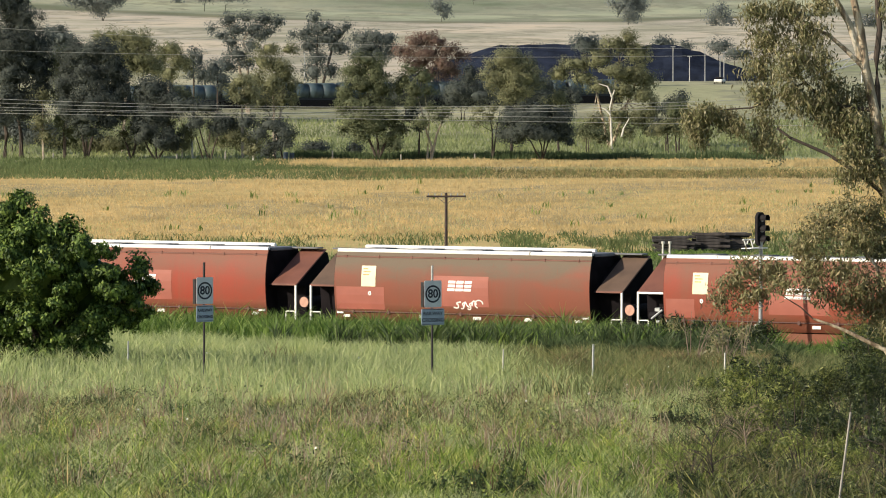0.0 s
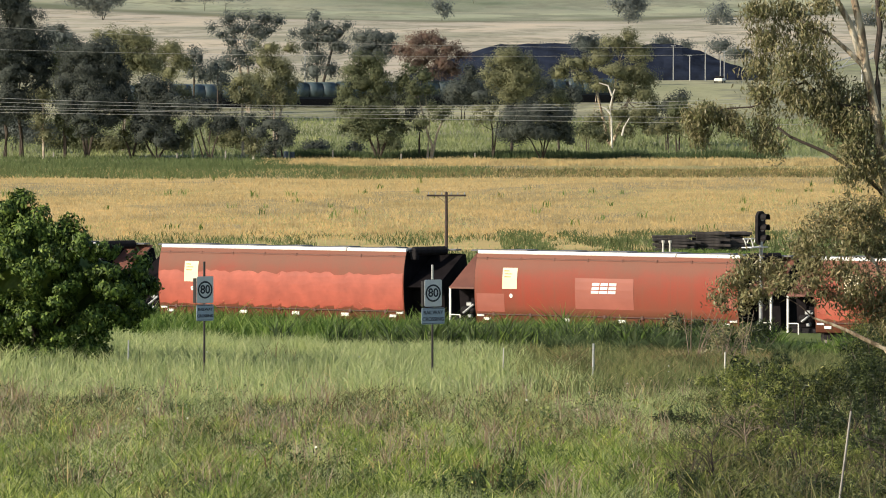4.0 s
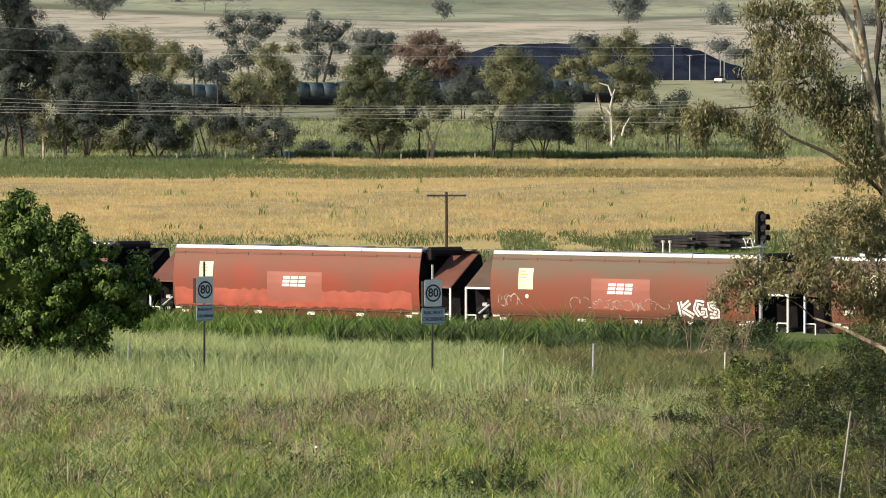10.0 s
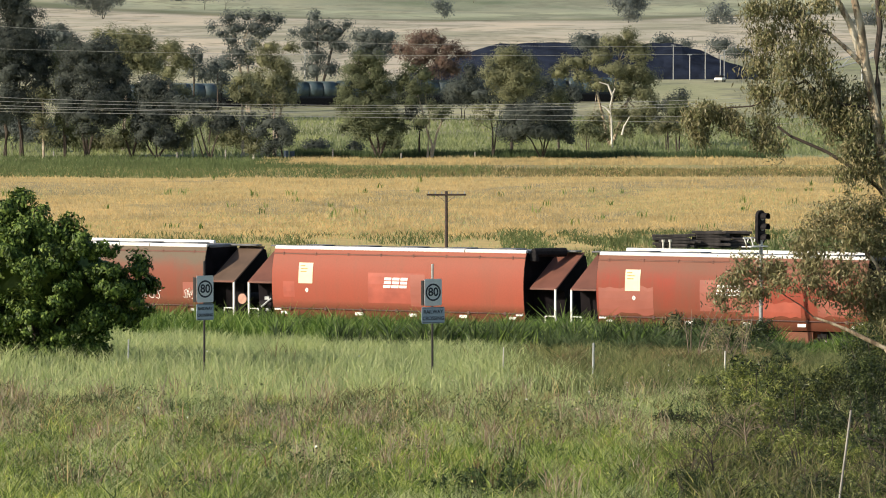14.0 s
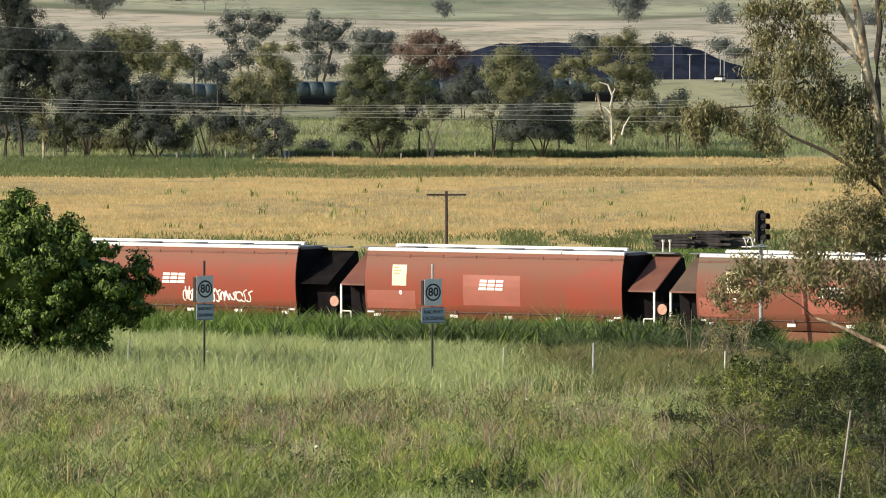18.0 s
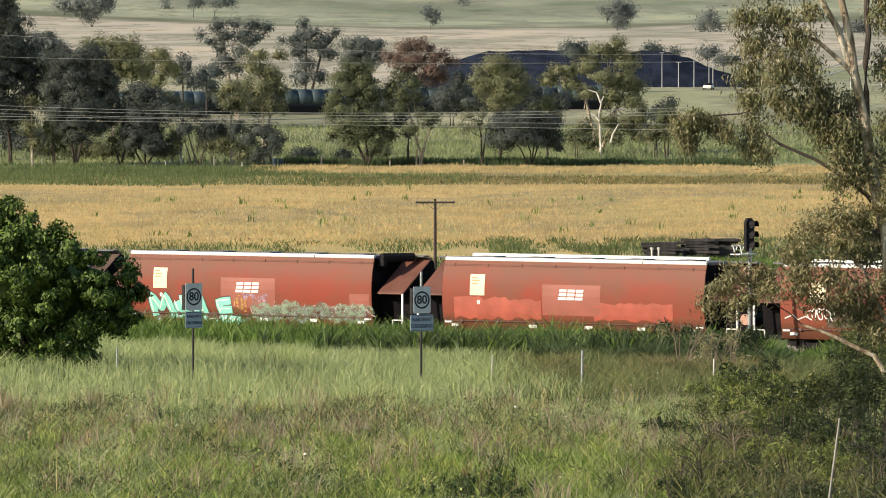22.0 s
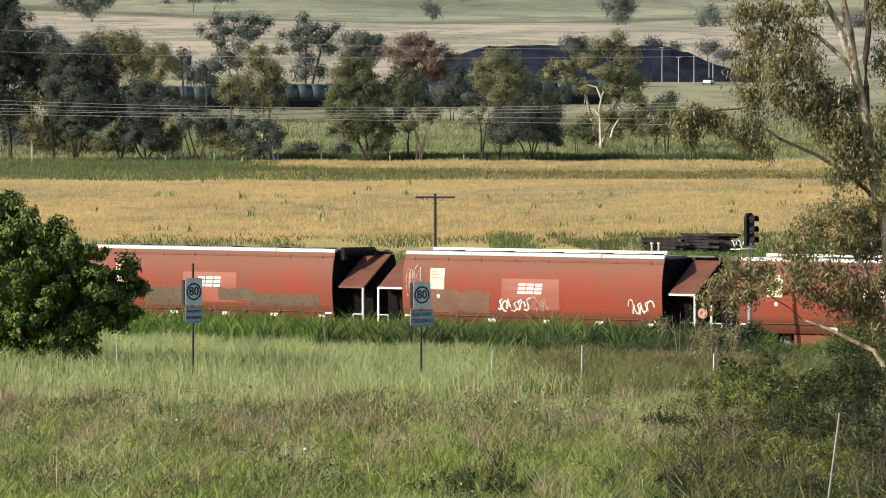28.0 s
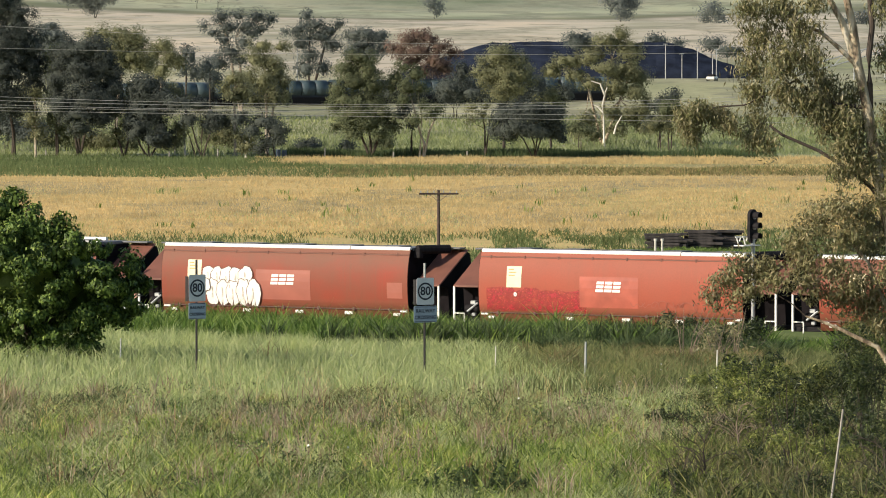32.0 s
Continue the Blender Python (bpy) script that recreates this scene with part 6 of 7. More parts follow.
# ---- the broad-leaved bush before the train ----
def bush():
    x, y = -12.9, 175.0
    z = ground_z(x, y)
    root = empty("broadleaf_tree", x, y, z)
    tagged(root, "dense bright green broad-leaved tree standing in grass", "tree")
    bm = bmesh.new()
    rnd = random.Random(4)
    for k in range(7):
        a = k * 0.9
        limb(bm, [(0.2 * math.cos(a), 0.2 * math.sin(a), -0.2), (0.6 * math.cos(a), 0.6 * math.sin(a), 1.4), (1.9 * math.cos(a), 1.5 * math.sin(a), 3.0 + 0.5 * math.sin(k))], [0.13, 0.09, 0.03], 7)
    part("trunk", bm, M_BARK_DARK, root)
    blobs = [(-0.54, -1.63, 7.70 - z, 0.68, 0.64, 0.64), (0.10, -1.73, 7.34 - z, 0.55, 0.52, 0.60), (-0.99, -1.80, 7.34 - z, 0.53, 0.50, 0.75), (-0.17, -2.03, 6.70 - z, 0.75, 0.70, 0.64), (0.82, -1.74, 7.06 - z, 0.47, 0.45, 0.60), (1.45, -2.00, 6.70 - z, 0.53, 0.50, 0.60), (2.17, -1.81, 6.43 - z, 0.47, 0.45, 0.43), (0.55, -2.00, 6.16 - z, 0.75, 0.70, 0.64), (-0.90, -2.36, 5.98 - z, 0.64, 0.60, 0.64), (-0.17, -2.43, 5.62 - z, 0.64, 0.60, 0.53), (1.27, -1.82, 5.80 - z, 0.85, 0.79, 0.75), (2.17, -1.76, 5.44 - z, 0.81, 0.75, 0.85), (2.86, -1.11, 5.26 - z, 0.55, 0.52, 0.60), (0.73, -2.18, 4.90 - z, 0.85, 0.79, 0.64), (-0.72, -2.11, 4.54 - z, 0.75, 0.70, 0.64), (-0.08, -2.18, 3.99 - z, 0.75, 0.70, 0.60), (-0.90, -1.73, 3.63 - z, 0.75, 0.70, 0.53), (1.00, -1.62, 3.90 - z, 0.81, 0.75, 0.60), (1.81, -1.67, 4.27 - z, 0.75, 0.70, 0.55), (2.57, -1.22, 4.54 - z, 0.55, 0.52, 0.38), (0.37, -1.53, 3.40 - z, 0.85, 0.79, 0.30), (1.45, -1.59, 3.49 - z, 0.53, 0.50, 0.28), (-1.71, -1.62, 7.06 - z, 0.64, 0.60, 1.07), (-1.80, -2.08, 5.26 - z, 0.75, 0.70, 1.28), (2.08, -1.22, 3.63 - z, 0.30, 0.45, 0.21), (-2.34, -1.95, 4.18 - z, 0.85, 0.79, 1.07), (-2.07, -1.80, 6.16 - z, 0.85, 0.79, 1.07)]
    blobs += [(dx, dy, 0.45, rx, 0.8, 0.6) for dx, dy, rx in ((-1.6, -1.7, 0.9), (-0.4, -1.8, 0.9), (0.7, -1.6, 0.8), (1.5, -1.1, 0.7), (2.1, -0.5, 0.5), (-2.6, -1.4, 0.9))]
    blobs += [(3.0, -0.9, 5.80 - z, 0.50, 0.5, 0.50), (3.25, -0.8, 5.25 - z, 0.50, 0.5, 0.55), (3.05, -0.8, 4.65 - z, 0.58, 0.5, 0.60), (2.7, -0.9, 4.15 - z, 0.50, 0.5, 0.45)]
    middle = [(0.01, 0.0, 5.44 - z, 2.9, 2.0, 2.0), (-0.90, 0.2, 5.62 - z, 2.3, 1.9, 2.5), (1.72, 0.2, 5.08 - z, 1.4, 1.4, 1.35)]
    cores("inner_crown", middle, M_FIG, root, 8, 0.7)
    pts, ways = foliage(blobs, 0.40, 0.085, 25.0, 11, 0.7, 3.4)
    leaf_mesh("crown", pts, 0.15, 0.085, 0.6, M_FIG, root, 12, 0.2, ways, 0.4)
    return root


bush()


# ---- the gum tree close by ----
def gum():
    x, y = 10.15, 118.0
    g = ground_z(x, y)
    root = empty("gum_tree", x, y, g)
    tagged(root, "tall gum tree with smooth pale bark and drooping leaves", "tree")

    def place(px, pz, d=0.0):
        return (px - x, d, pz - g)

    def branch(name, pts, r0, r1, material, n=9, d=0.0):
        k = len(pts) - 1
        bm = limb(bmesh.new(), [place(a, b, d * q / k) for q, (a, b) in enumerate(pts)], [r0 + (r1 - r0) * q / k for q in range(k + 1)], n)
        part(name, bm, material, root)
    branch("trunk", ((10.15, g - 0.2), (10.05, 6.0), (9.80, 8.6), (9.52, 9.83), (9.31, 11.2), (9.10, 12.13), (9.0, 12.93), (8.85, 13.56), (8.6, 14.8), (8.3, 16.2)), 0.165, 0.05, M_BARK_GUM, 14)
    branch("limb", ((9.08, 12.1), (8.75, 13.07), (8.47, 13.56), (8.0, 14.6)), 0.085, 0.05, M_BARK_GUM, 10)
    branch("limb", ((9.38, 10.9), (9.36, 11.7), (9.34, 12.33), (9.41, 12.93), (9.36, 13.56), (9.5, 15.0)), 0.07, 0.06, M_BARK_DARK, 9)
    branch("limb", ((9.04, 12.15), (8.71, 12.47), (8.30, 12.83), (7.99, 12.95), (7.4, 13.3)), 0.06, 0.02, M_BARK_GUM, 9)
    branch("limb", ((9.60, 9.2), (9.4, 9.48), (8.9, 9.88), (8.26, 10.27), (7.48, 10.61), (7.2, 10.82)), 0.055, 0.025, M_BARK_DARK)
    branch("limb", ((10.0, 5.3), (9.55, 6.03), (9.08, 6.25), (8.72, 6.43), (8.35, 6.58), (7.99, 6.70)), 0.06, 0.022, M_BARK_GUM)
    branch("limb", ((7.99, 6.70), (7.72, 6.95), (7.40, 7.15), (7.05, 7.42), (6.7, 7.5)), 0.018, 0.008, M_BARK_DARK, 6)
    branch("limb", ((9.9, 6.6), (9.57, 7.23), (9.34, 7.85), (9.14, 8.09), (8.72, 8.69), (8.2, 8.9)), 0.05, 0.02, M_BARK_GUM)
    branch("limb", ((9.31, 11.2), (8.72, 11.25), (8.11, 11.49), (7.5, 12.1), (7.0, 12.6)), 0.05, 0.02, M_BARK_DARK)
    branch("limb", ((7.8, 11.8), (7.2, 11.5), (6.65, 11.25), (6.16, 11.22), (5.55, 11.12)), 0.025, 0.012, M_BARK_DARK)
    high = ((6.77, 13.32, 0.43, 0.37), (7.5, 13.32, 0.55, 0.43), (7.87, 12.83, 0.49, 0.49), (7.01, 12.71, 0.55, 0.49), (6.83, 12.1, 0.43, 0.49), (7.5, 12.22, 0.55, 0.55), (8.11, 12.22, 0.37, 0.49), (6.89, 11.49, 0.37, 0.49), (7.5, 11.55, 0.55, 0.49), (7.99, 11.25, 0.55, 0.43), (8.6, 11.25, 0.49, 0.43), (8.35, 11.73, 0.43, 0.37), (6.95, 10.88, 0.3, 0.49), (7.14, 10.39, 0.24, 0.37))
    middle = ((6.83, 10.51, 0.18, 0.3), (8.78, 10.88, 0.43, 0.43), (9.02, 11.49, 0.3, 0.37), (5.67, 11.06, 0.42, 0.25), (5.49, 10.82, 0.27, 0.27), (6.16, 11.0, 0.3, 0.2), (9.08, 10.39, 0.37, 0.49), (8.72, 10.33, 0.3, 0.3), (9.27, 10.88, 0.24, 0.49), (9.6, 10.2, 0.4, 0.5), (9.9, 11.0, 0.4, 0.5), (9.85, 9.5, 0.4, 0.5), (9.75, 12.3, 0.3, 0.5))
    spray = ((5.49, 11.05, 0.3, 0.25), (5.55, 10.8, 0.28, 0.28), (5.37, 10.93, 0.2, 0.25), (5.74, 11.17, 0.25, 0.15), (6.16, 10.99, 0.25, 0.22), (6.35, 10.8, 0.2, 0.22), (5.52, 10.56, 0.15, 0.2), (8.23, 11.2, 0.45, 0.35), (8.72, 11.0, 0.45, 0.4), (8.48, 10.74, 0.35, 0.35), (8.96, 10.25, 0.35, 0.45), (8.72, 9.8, 0.3, 0.35))
    more = ((8.17, 13.4, 0.37, 0.3), (7.2, 14.2, 0.9, 0.6), (8.6, 14.8, 0.9, 0.7), (9.8, 13.6, 0.5, 0.9), (10.3, 11.8, 0.6, 0.8))
    low = ((9.21, 9.91, 0.37, 0.43), (8.72, 9.05, 0.49, 0.37), (8.35, 8.81, 0.49, 0.37), (7.99, 8.44, 0.49, 0.37), (8.84, 8.44, 0.61, 0.43), (9.21, 8.93, 0.37, 0.49), (9.33, 8.08, 0.3, 0.49), (6.89, 7.71, 0.48, 0.30),
           (6.28, 7.47, 0.38, 0.24), (7.26, 7.47, 0.40, 0.28), (6.83, 7.23, 0.3, 0.22), (7.99, 7.84, 0.49, 0.37), (8.6, 7.71, 0.55, 0.43), (9.08, 7.35, 0.49, 0.37), (8.23, 7.23, 0.38, 0.28), (7.74, 8.2, 0.3, 0.3), (9.33, 6.98, 0.37, 0.49), (9.5, 8.6, 0.35, 0.4), (9.9, 8.3, 0.4, 0.5), (9.7, 7.6, 0.35, 0.4), (9.75, 9.2, 0.3, 0.4),
           (6.47, 7.78, 0.30, 0.30), (6.55, 7.15, 0.28, 0.34), (6.02, 7.12, 0.24, 0.28), (7.22, 7.72, 0.36, 0.24), (7.9, 7.45, 0.34, 0.36), (8.75, 7.05, 0.42, 0.30), (9.55, 7.1, 0.30, 0.5), (9.6, 6.5, 0.30, 0.4))

    def masses(rows, seed):
        rnd = random.Random(seed)
        return [(*place(a, b, rnd.uniform(-0.5, 0.5)), rx, 0.5, rz) for a, b, rx, rz in rows]
    pts, ways = clump_points(masses(high + middle + spray + more, 3), 2500, 16, 0.10, 21, 0.1)
    leaf_mesh("crown", pts, 0.125, 0.032, 0.9, M_GUMLEAF, root, 22, 0.0, ways, 0.9)
    pts, ways = clump_points(masses(low, 4), 1150, 15, 0.11, 23, 0.1)
    leaf_mesh("lower_foliage", pts, 0.125, 0.036, 0.6, M_GUMRED, root, 24, 0.0, ways, 0.8)
    return root


gum()


# ---- scrub below the gum tree ----
def shrub(name, x, y, w, h, seed, material, label, twiggy=False, lean=0.0):
    z = ground_z(x, y)
    rnd = random.Random(seed)
    root = empty(name, x, y, z)
    tagged(root, label, "shrub", "scrub below the gum tree")
    for k in range(9 if twiggy else 3):
        a = rnd.uniform(0, 6.28)
        r = w * rnd.uniform(0.15, 0.5)
        hh = h * rnd.uniform(0.6, 1.1 if twiggy else 0.95)
        bm = limb(bmesh.new(), [(0.1 * math.cos(a), 0.1 * math.sin(a), -0.1), (r * 0.5 * math.cos(a) + lean * hh * 0.4, r * 0.5 * math.sin(a), hh * 0.55), (r * math.cos(a) + lean * hh, r * math.sin(a), hh)], [0.022, 0.014, 0.005], 5)
        part("stem", bm, M_TWIG if y > 150 else M_BARK_DARK, root)
    blobs = [(rnd.uniform(-0.42, 0.42) * w, rnd.uniform(-0.35, 0.35) * w, h * rnd.uniform(0.22, 0.85), w * rnd.uniform(0.14, 0.26), w * 0.2, h * rnd.uniform(0.12, 0.22)) for _ in range(5 if twiggy else 8)]
    leaf = 0.05 if y < 150 else 0.10
    pts, ways = foliage(blobs, 0.2 if y < 150 else 0.28, leaf, 2.5 if twiggy else 8.0, seed)
    leaf_mesh("crown", pts, leaf * 2.4, leaf * 0.42, 0.0, material, root, seed + 1, 0.0, ways, 0.6)


NEAR_SHRUBS = ((6.6, 112, 1.5, 1.18), (7.5, 116, 1.5, 1.96), (8.6, 118, 1.6, 2.2), (9.5, 116, 1.5, 2.6), (7.9, 108, 1.3, 1.1), (9.1, 109, 1.4, 1.6), (6.9, 124, 1.7, 1.19), (8.2, 126, 1.7, 1.9), (9.9, 124, 1.7, 2.9), (10.3, 130, 2.0, 3.0), (9.2, 122, 1.7, 2.3), (7.2, 119, 1.5, 1.73), (7.1, 121, 1.6, 1.5), (6.4, 118, 1.5, 1.2), (6.7, 110, 1.4, 1.1), (6.0, 115, 1.3, 0.79))
MIDDLE_SHRUBS = ((9.5, 104, 1.3, 1.5), (6.0, 128, 1.8, 0.7), (7.6, 132, 1.9, 1.65), (9.3, 134, 2.1, 1.6), (11.2, 140, 2.4, 3.0), (7.3, 101, 1.2, 0.95), (8.4, 98, 1.2, 1.0), (6.3, 104, 1.1, 0.74), (8.9, 101, 1.1, 1.15), (5.7, 99, 0.9, 0.52), (7.9, 94, 1.0, 0.8), (4.7, 103, 1.0, 0.35), (5.0, 97, 0.9, 0.33))
BACK_SHRUBS = ((6.5, 96, 1.2, 0.8), (7.2, 93, 1.2, 0.75), (8.4, 104, 1.4, 1.4), (7.0, 106, 1.4, 1.16), (7.9, 112, 1.6, 1.7), (6.8, 140, 1.8, 0.77), (7.8, 145, 2.0, 1.17), (8.8, 150, 2.0, 1.55), (6.2, 149, 1.6, 0.5), (7.4, 155, 1.8, 0.65), (8.6, 160, 2.0, 1.1), (9.8, 165, 2.2, 1.2), (10.6, 156, 2.2, 1.0))
LINESIDE = ((6.8, 218, 2.6, 1.5), (8.6, 216, 2.8, 1.9), (9.6, 215, 2.4, 1.9), (10.5, 214, 2.8, 2.05), (11.5, 213, 2.4, 1.95), (12.2, 213, 2.2, 1.8), (9.3, 207, 2.2, 1.2), (10.6, 206, 2.2, 1.3), (11.8, 205, 2.2, 1.2))
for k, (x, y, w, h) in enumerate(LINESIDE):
    shrub("lineside_shrub", x, y, w, h, 580 + k, M_SCRUB_DEEP_SHADED, "dark green lineside shrub before the railway", k > 5)
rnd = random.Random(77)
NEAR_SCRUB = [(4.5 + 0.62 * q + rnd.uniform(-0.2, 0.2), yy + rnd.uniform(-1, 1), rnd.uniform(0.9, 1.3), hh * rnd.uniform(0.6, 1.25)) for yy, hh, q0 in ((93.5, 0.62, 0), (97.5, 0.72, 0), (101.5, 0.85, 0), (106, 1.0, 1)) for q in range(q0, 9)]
# Past x 6.4 darker leaves put the shade below the gum into the colour.
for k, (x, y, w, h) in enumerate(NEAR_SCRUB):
    shrub("scrub_bush", x, y, w, h, 640 + k, M_SCRUB_DRY if k % 6 == 0 else (M_SCRUB_DEEP_SHADED, M_SCRUB_DEEP_SHADED, M_SCRUB_LIGHT)[k % 3] if x > 6.4 else (M_SCRUB, M_SCRUB_DEEP_SHADED)[k % 2], "low yellow-green scrub bush in long grass" if k % 6 else "low dry brownish scrub bush in long grass", k % 6 == 0, rnd.uniform(-0.3, 0.3))
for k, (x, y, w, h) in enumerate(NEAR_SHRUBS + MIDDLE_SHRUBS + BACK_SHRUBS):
    shrub("shrub", x, y, w, h, 500 + k, (M_SCRUB_LIGHT, M_SCRUB_DEEP_SHADED, M_SCRUB, M_SCRUB_DEEP_SHADED, M_SCRUB_LIGHT, M_SCRUB_DEEP_SHADED, M_SCRUB)[k % 7], "tangled olive-green shrub in long grass")
DEAD = ((7.6, 118, 1.2, 1.8), (8.9, 113, 1.5, 1.7), (8.7, 190, 2.2, 2.0), (10.4, 192, 2.4, 2.2), (9.6, 186, 1.8, 1.6))
for k, (x, y, w, h) in enumerate(DEAD):
    shrub("dead_shrub", x, y, w, h, 540 + k, M_SCRUB if y < 150 else M_GUMRED, "half-dead twiggy shrub with few leaves", True, 0.25 * (-1) ** k)


def bare_sapling(x, y, h, seed, bark):
    """A dead sapling: dark bent stem with drooping bare twigs."""
    z = ground_z(x, y)
    rnd = random.Random(seed)
    root = empty("dead_sapling", x, y, z)
    tagged(root, "dead sapling with dark bent bare twigs in grass", "sapling", "dead saplings")
    stem = [(0, 0, -0.1), (0.03, 0, h * 0.4), (-0.03, 0, h * 0.75), (0.02, 0, h)]
    part("stem", limb(bmesh.new(), stem, [0.026, 0.022, 0.016, 0.008], 6), bark, root)
    for k in range(9 if h < 2 else 15):
        z1 = h * rnd.uniform(0.35, 0.97)
        a = rnd.uniform(0, 2 * math.pi)
        ca, sa = math.cos(a), math.sin(a) * 0.6
        r = rnd.uniform(0.25, 0.75) * h * (0.75 if h < 1.5 else 0.5)
        rise = rnd.uniform(0.10, 0.45) * h
        top = (ca * r * 0.7, sa * r * 0.7, z1 + rise)
        bm = limb(bmesh.new(), [(0, 0, z1), (ca * r * 0.3, sa * r * 0.3, z1 + rise * 0.65), top, (ca * r * 1.15, sa * r * 1.15, z1 + rise * rnd.uniform(0.5, 1.0))], [0.012, 0.008, 0.006, 0.003], 5)
        for q in range(3):
            e = a + rnd.uniform(-1.2, 1.2)
            w = rnd.uniform(0.12, 0.3) * h
            start = (ca * r * (0.3 + 0.2 * q), sa * r * (0.3 + 0.2 * q), z1 + rise * (0.65 + 0.17 * q))
            limb(bm, [start, (start[0] + math.cos(e) * w * 0.6, start[1] + math.sin(e) * w * 0.4, start[2] + w * rnd.uniform(0.1, 0.5)), (start[0] + math.cos(e) * w, start[1] + math.sin(e) * w * 0.6, start[2] + w * rnd.uniform(-0.4, 0.4))], [0.006, 0.004, 0.002], 4)
        part("twig", bm, bark, root)


for x, y, h, seed, bark in ((4.86, 98.5, 1.3, 3, M_BARK_DARK), (6.2, 112, 1.3, 8, M_TWIG), (8.0, 97, 1.3, 9, M_BARK_DARK)):
    bare_sapling(x, y, h, seed, bark)


# ---- grass ----
def blades(name, places, height, width, lean, material, seed, label, segments=1):
    """Blades of grass as tapering strips; places: rows of x, y, z, size."""
    rng = np.random.default_rng(seed)
    p = np.asarray(places, dtype=float)
    n = len(p)
    h = height * p[:, 3] * rng.uniform(0.55, 1.3, n)
    a = rng.uniform(0, 2 * np.pi, n)
    side = np.stack((np.cos(a), np.sin(a) * 0.5, np.zeros(n)), 1) * (width * rng.uniform(0.6, 1.4, n))[:, None] / 2
    tip = np.stack((np.clip(rng.normal(size=n), -1.3, 1.3) * lean * h, np.clip(rng.normal(size=n), -1.3, 1.3) * lean * h, h), 1)
    base = p[:, :3] - np.array((0, 0, 0.03))
    if segments == 1:
        v = np.stack((base - side, base + side, base + tip), 1).reshape(-1, 3)
        k = 3
        idx = np.arange(3 * n)
        starts = np.arange(0, 3 * n, 3)
    else:
        mid = tip * np.array((0.35, 0.35, 0.62))
        bend = tip * np.array((1.5, 1.5, 0.98))
        v = np.stack((base - side, base + side, base + mid + side * 0.9, base + bend, base + mid - side * 0.9), 1).reshape(-1, 3)
        k = 5
        idx = (np.arange(n)[:, None] * 5 + np.array((0, 1, 2, 4, 4, 2, 3))).ravel()
        starts = (np.arange(n)[:, None] * 7 + np.array((0, 4))).ravel()
    me = bpy.data.meshes.new(name)
    me.vertices.add(k * n)
    me.vertices.foreach_set("co", v.ravel())
    me.loops.add(len(idx))
    me.loops.foreach_set("vertex_index", idx)
    me.polygons.add(len(starts))
    me.polygons.foreach_set("loop_start", starts)
    me.update()
    me.validate()
    me.materials.append(material)
    return tagged(new(name, me), label, "grass", kind="stuff")


def meadow(n, y0, y1, seed, power=1.0, tuft=1, x_pad=2.5, keep=None):
    """Places spread over the wedge of meadow between two distances, tuft of them close together."""
    rng = np.random.default_rng(seed)
    m = n // tuft
    y = y0 + (y1 - y0) * rng.uniform(0, 1, m) ** power
    x = rng.uniform(-1, 1, m) * (y * 0.083 + x_pad)
    size = rng.uniform(0.7, 1.25, m) if tuft > 1 else np.ones(m)
    out = []
    for a, b, s in zip(x, y, size):
        p = off_track(a, b)
        if p < 7.0:
            continue
        q = noise.noise((a * 0.75, b * 0.085, seed * 0.37)) * 0.8 + 0.4 * noise.noise((a * 2.2, b * 0.3, seed * 0.61))
        if keep is not None and q < keep:
            continue
        z = ground_z(a, b) + 0.22 * noise.noise((a * 0.09, b * 0.09, 0.3)) * min(1, max(0, (p - 8) / 12))
        for u, v in rng.normal(size=(tuft, 2)) * 0.07 if tuft > 1 else ((0.0, 0.0),):
            out.append((a + u, b + v, z, s * (1.0 + 0.35 * q)))
    return out


blades("meadow_grass", meadow(90000, 88, 150, 1, 0.9), 0.42, 0.022, 0.40, M_GRASS_PALE, 2, "long pale green meadow grass", 2)
rnd = random.Random(19)
TALL = [(p, rnd.random() < (p[0] - 0.5) / 4.5 + 0.5 * noise.noise((p[0] * 0.5, p[1] * 0.06, 6.0))) for p in meadow(70000, 146, 238, 101, 0.85)]
blades("tall_olive_grass", [p for p, dull in TALL if dull], 0.66, 0.026, 0.34, M_GRASS_OLIVE, 104, "tall olive green meadow grass", 2)
blades("tall_meadow_grass", [p for p, dull in TALL if not dull], 0.66, 0.026, 0.34, M_GRASS_PALE, 102, "tall pale feathery meadow grass", 2)
blades("fresh_grass", meadow(60000, 88, 126, 3, 0.9, keep=-0.06, tuft=14), 0.46, 0.021, 0.30, M_GRASS_GREEN, 4, "fresh green grass among the meadow", 2)
blades("lush_grass", meadow(16000, 96, 110, 61, 1.0, keep=0.05, tuft=12), 0.44, 0.028, 0.28, M_GRASS_LUSH, 62, "lush yellow-green grass in the near meadow", 2)
blades("bright_grass", [p for p in meadow(26000, 97, 113, 63, 0.8, keep=-0.15, tuft=12) if -1.5 < p[0] < 6.2], 0.5, 0.03, 0.24, M_GRASS_LUSH, 64, "bright green broad-bladed grass in the near meadow", 2)
blades("dull_grass", meadow(70000, 88, 148, 15, keep=-0.08, tuft=12), 0.42, 0.020, 0.45, M_GRASS_DULL, 16, "dull olive grass among the meadow", 2)
# Dark sedge colour stands in for shaded gaps between the grass clumps.
blades("shaded_sedge", meadow(40000, 88, 140, 65, keep=0.0, tuft=12), 0.42, 0.026, 0.30, M_REED_DARK, 66, "sedge among the meadow, coloured dark for shaded gaps", 2)
blades("seed_grass", meadow(17000, 96, 150, 5, keep=0.05, tuft=7), 0.60, 0.019, 0.2, M_SEED, 6, "reddish seed heads above the grass", 2)
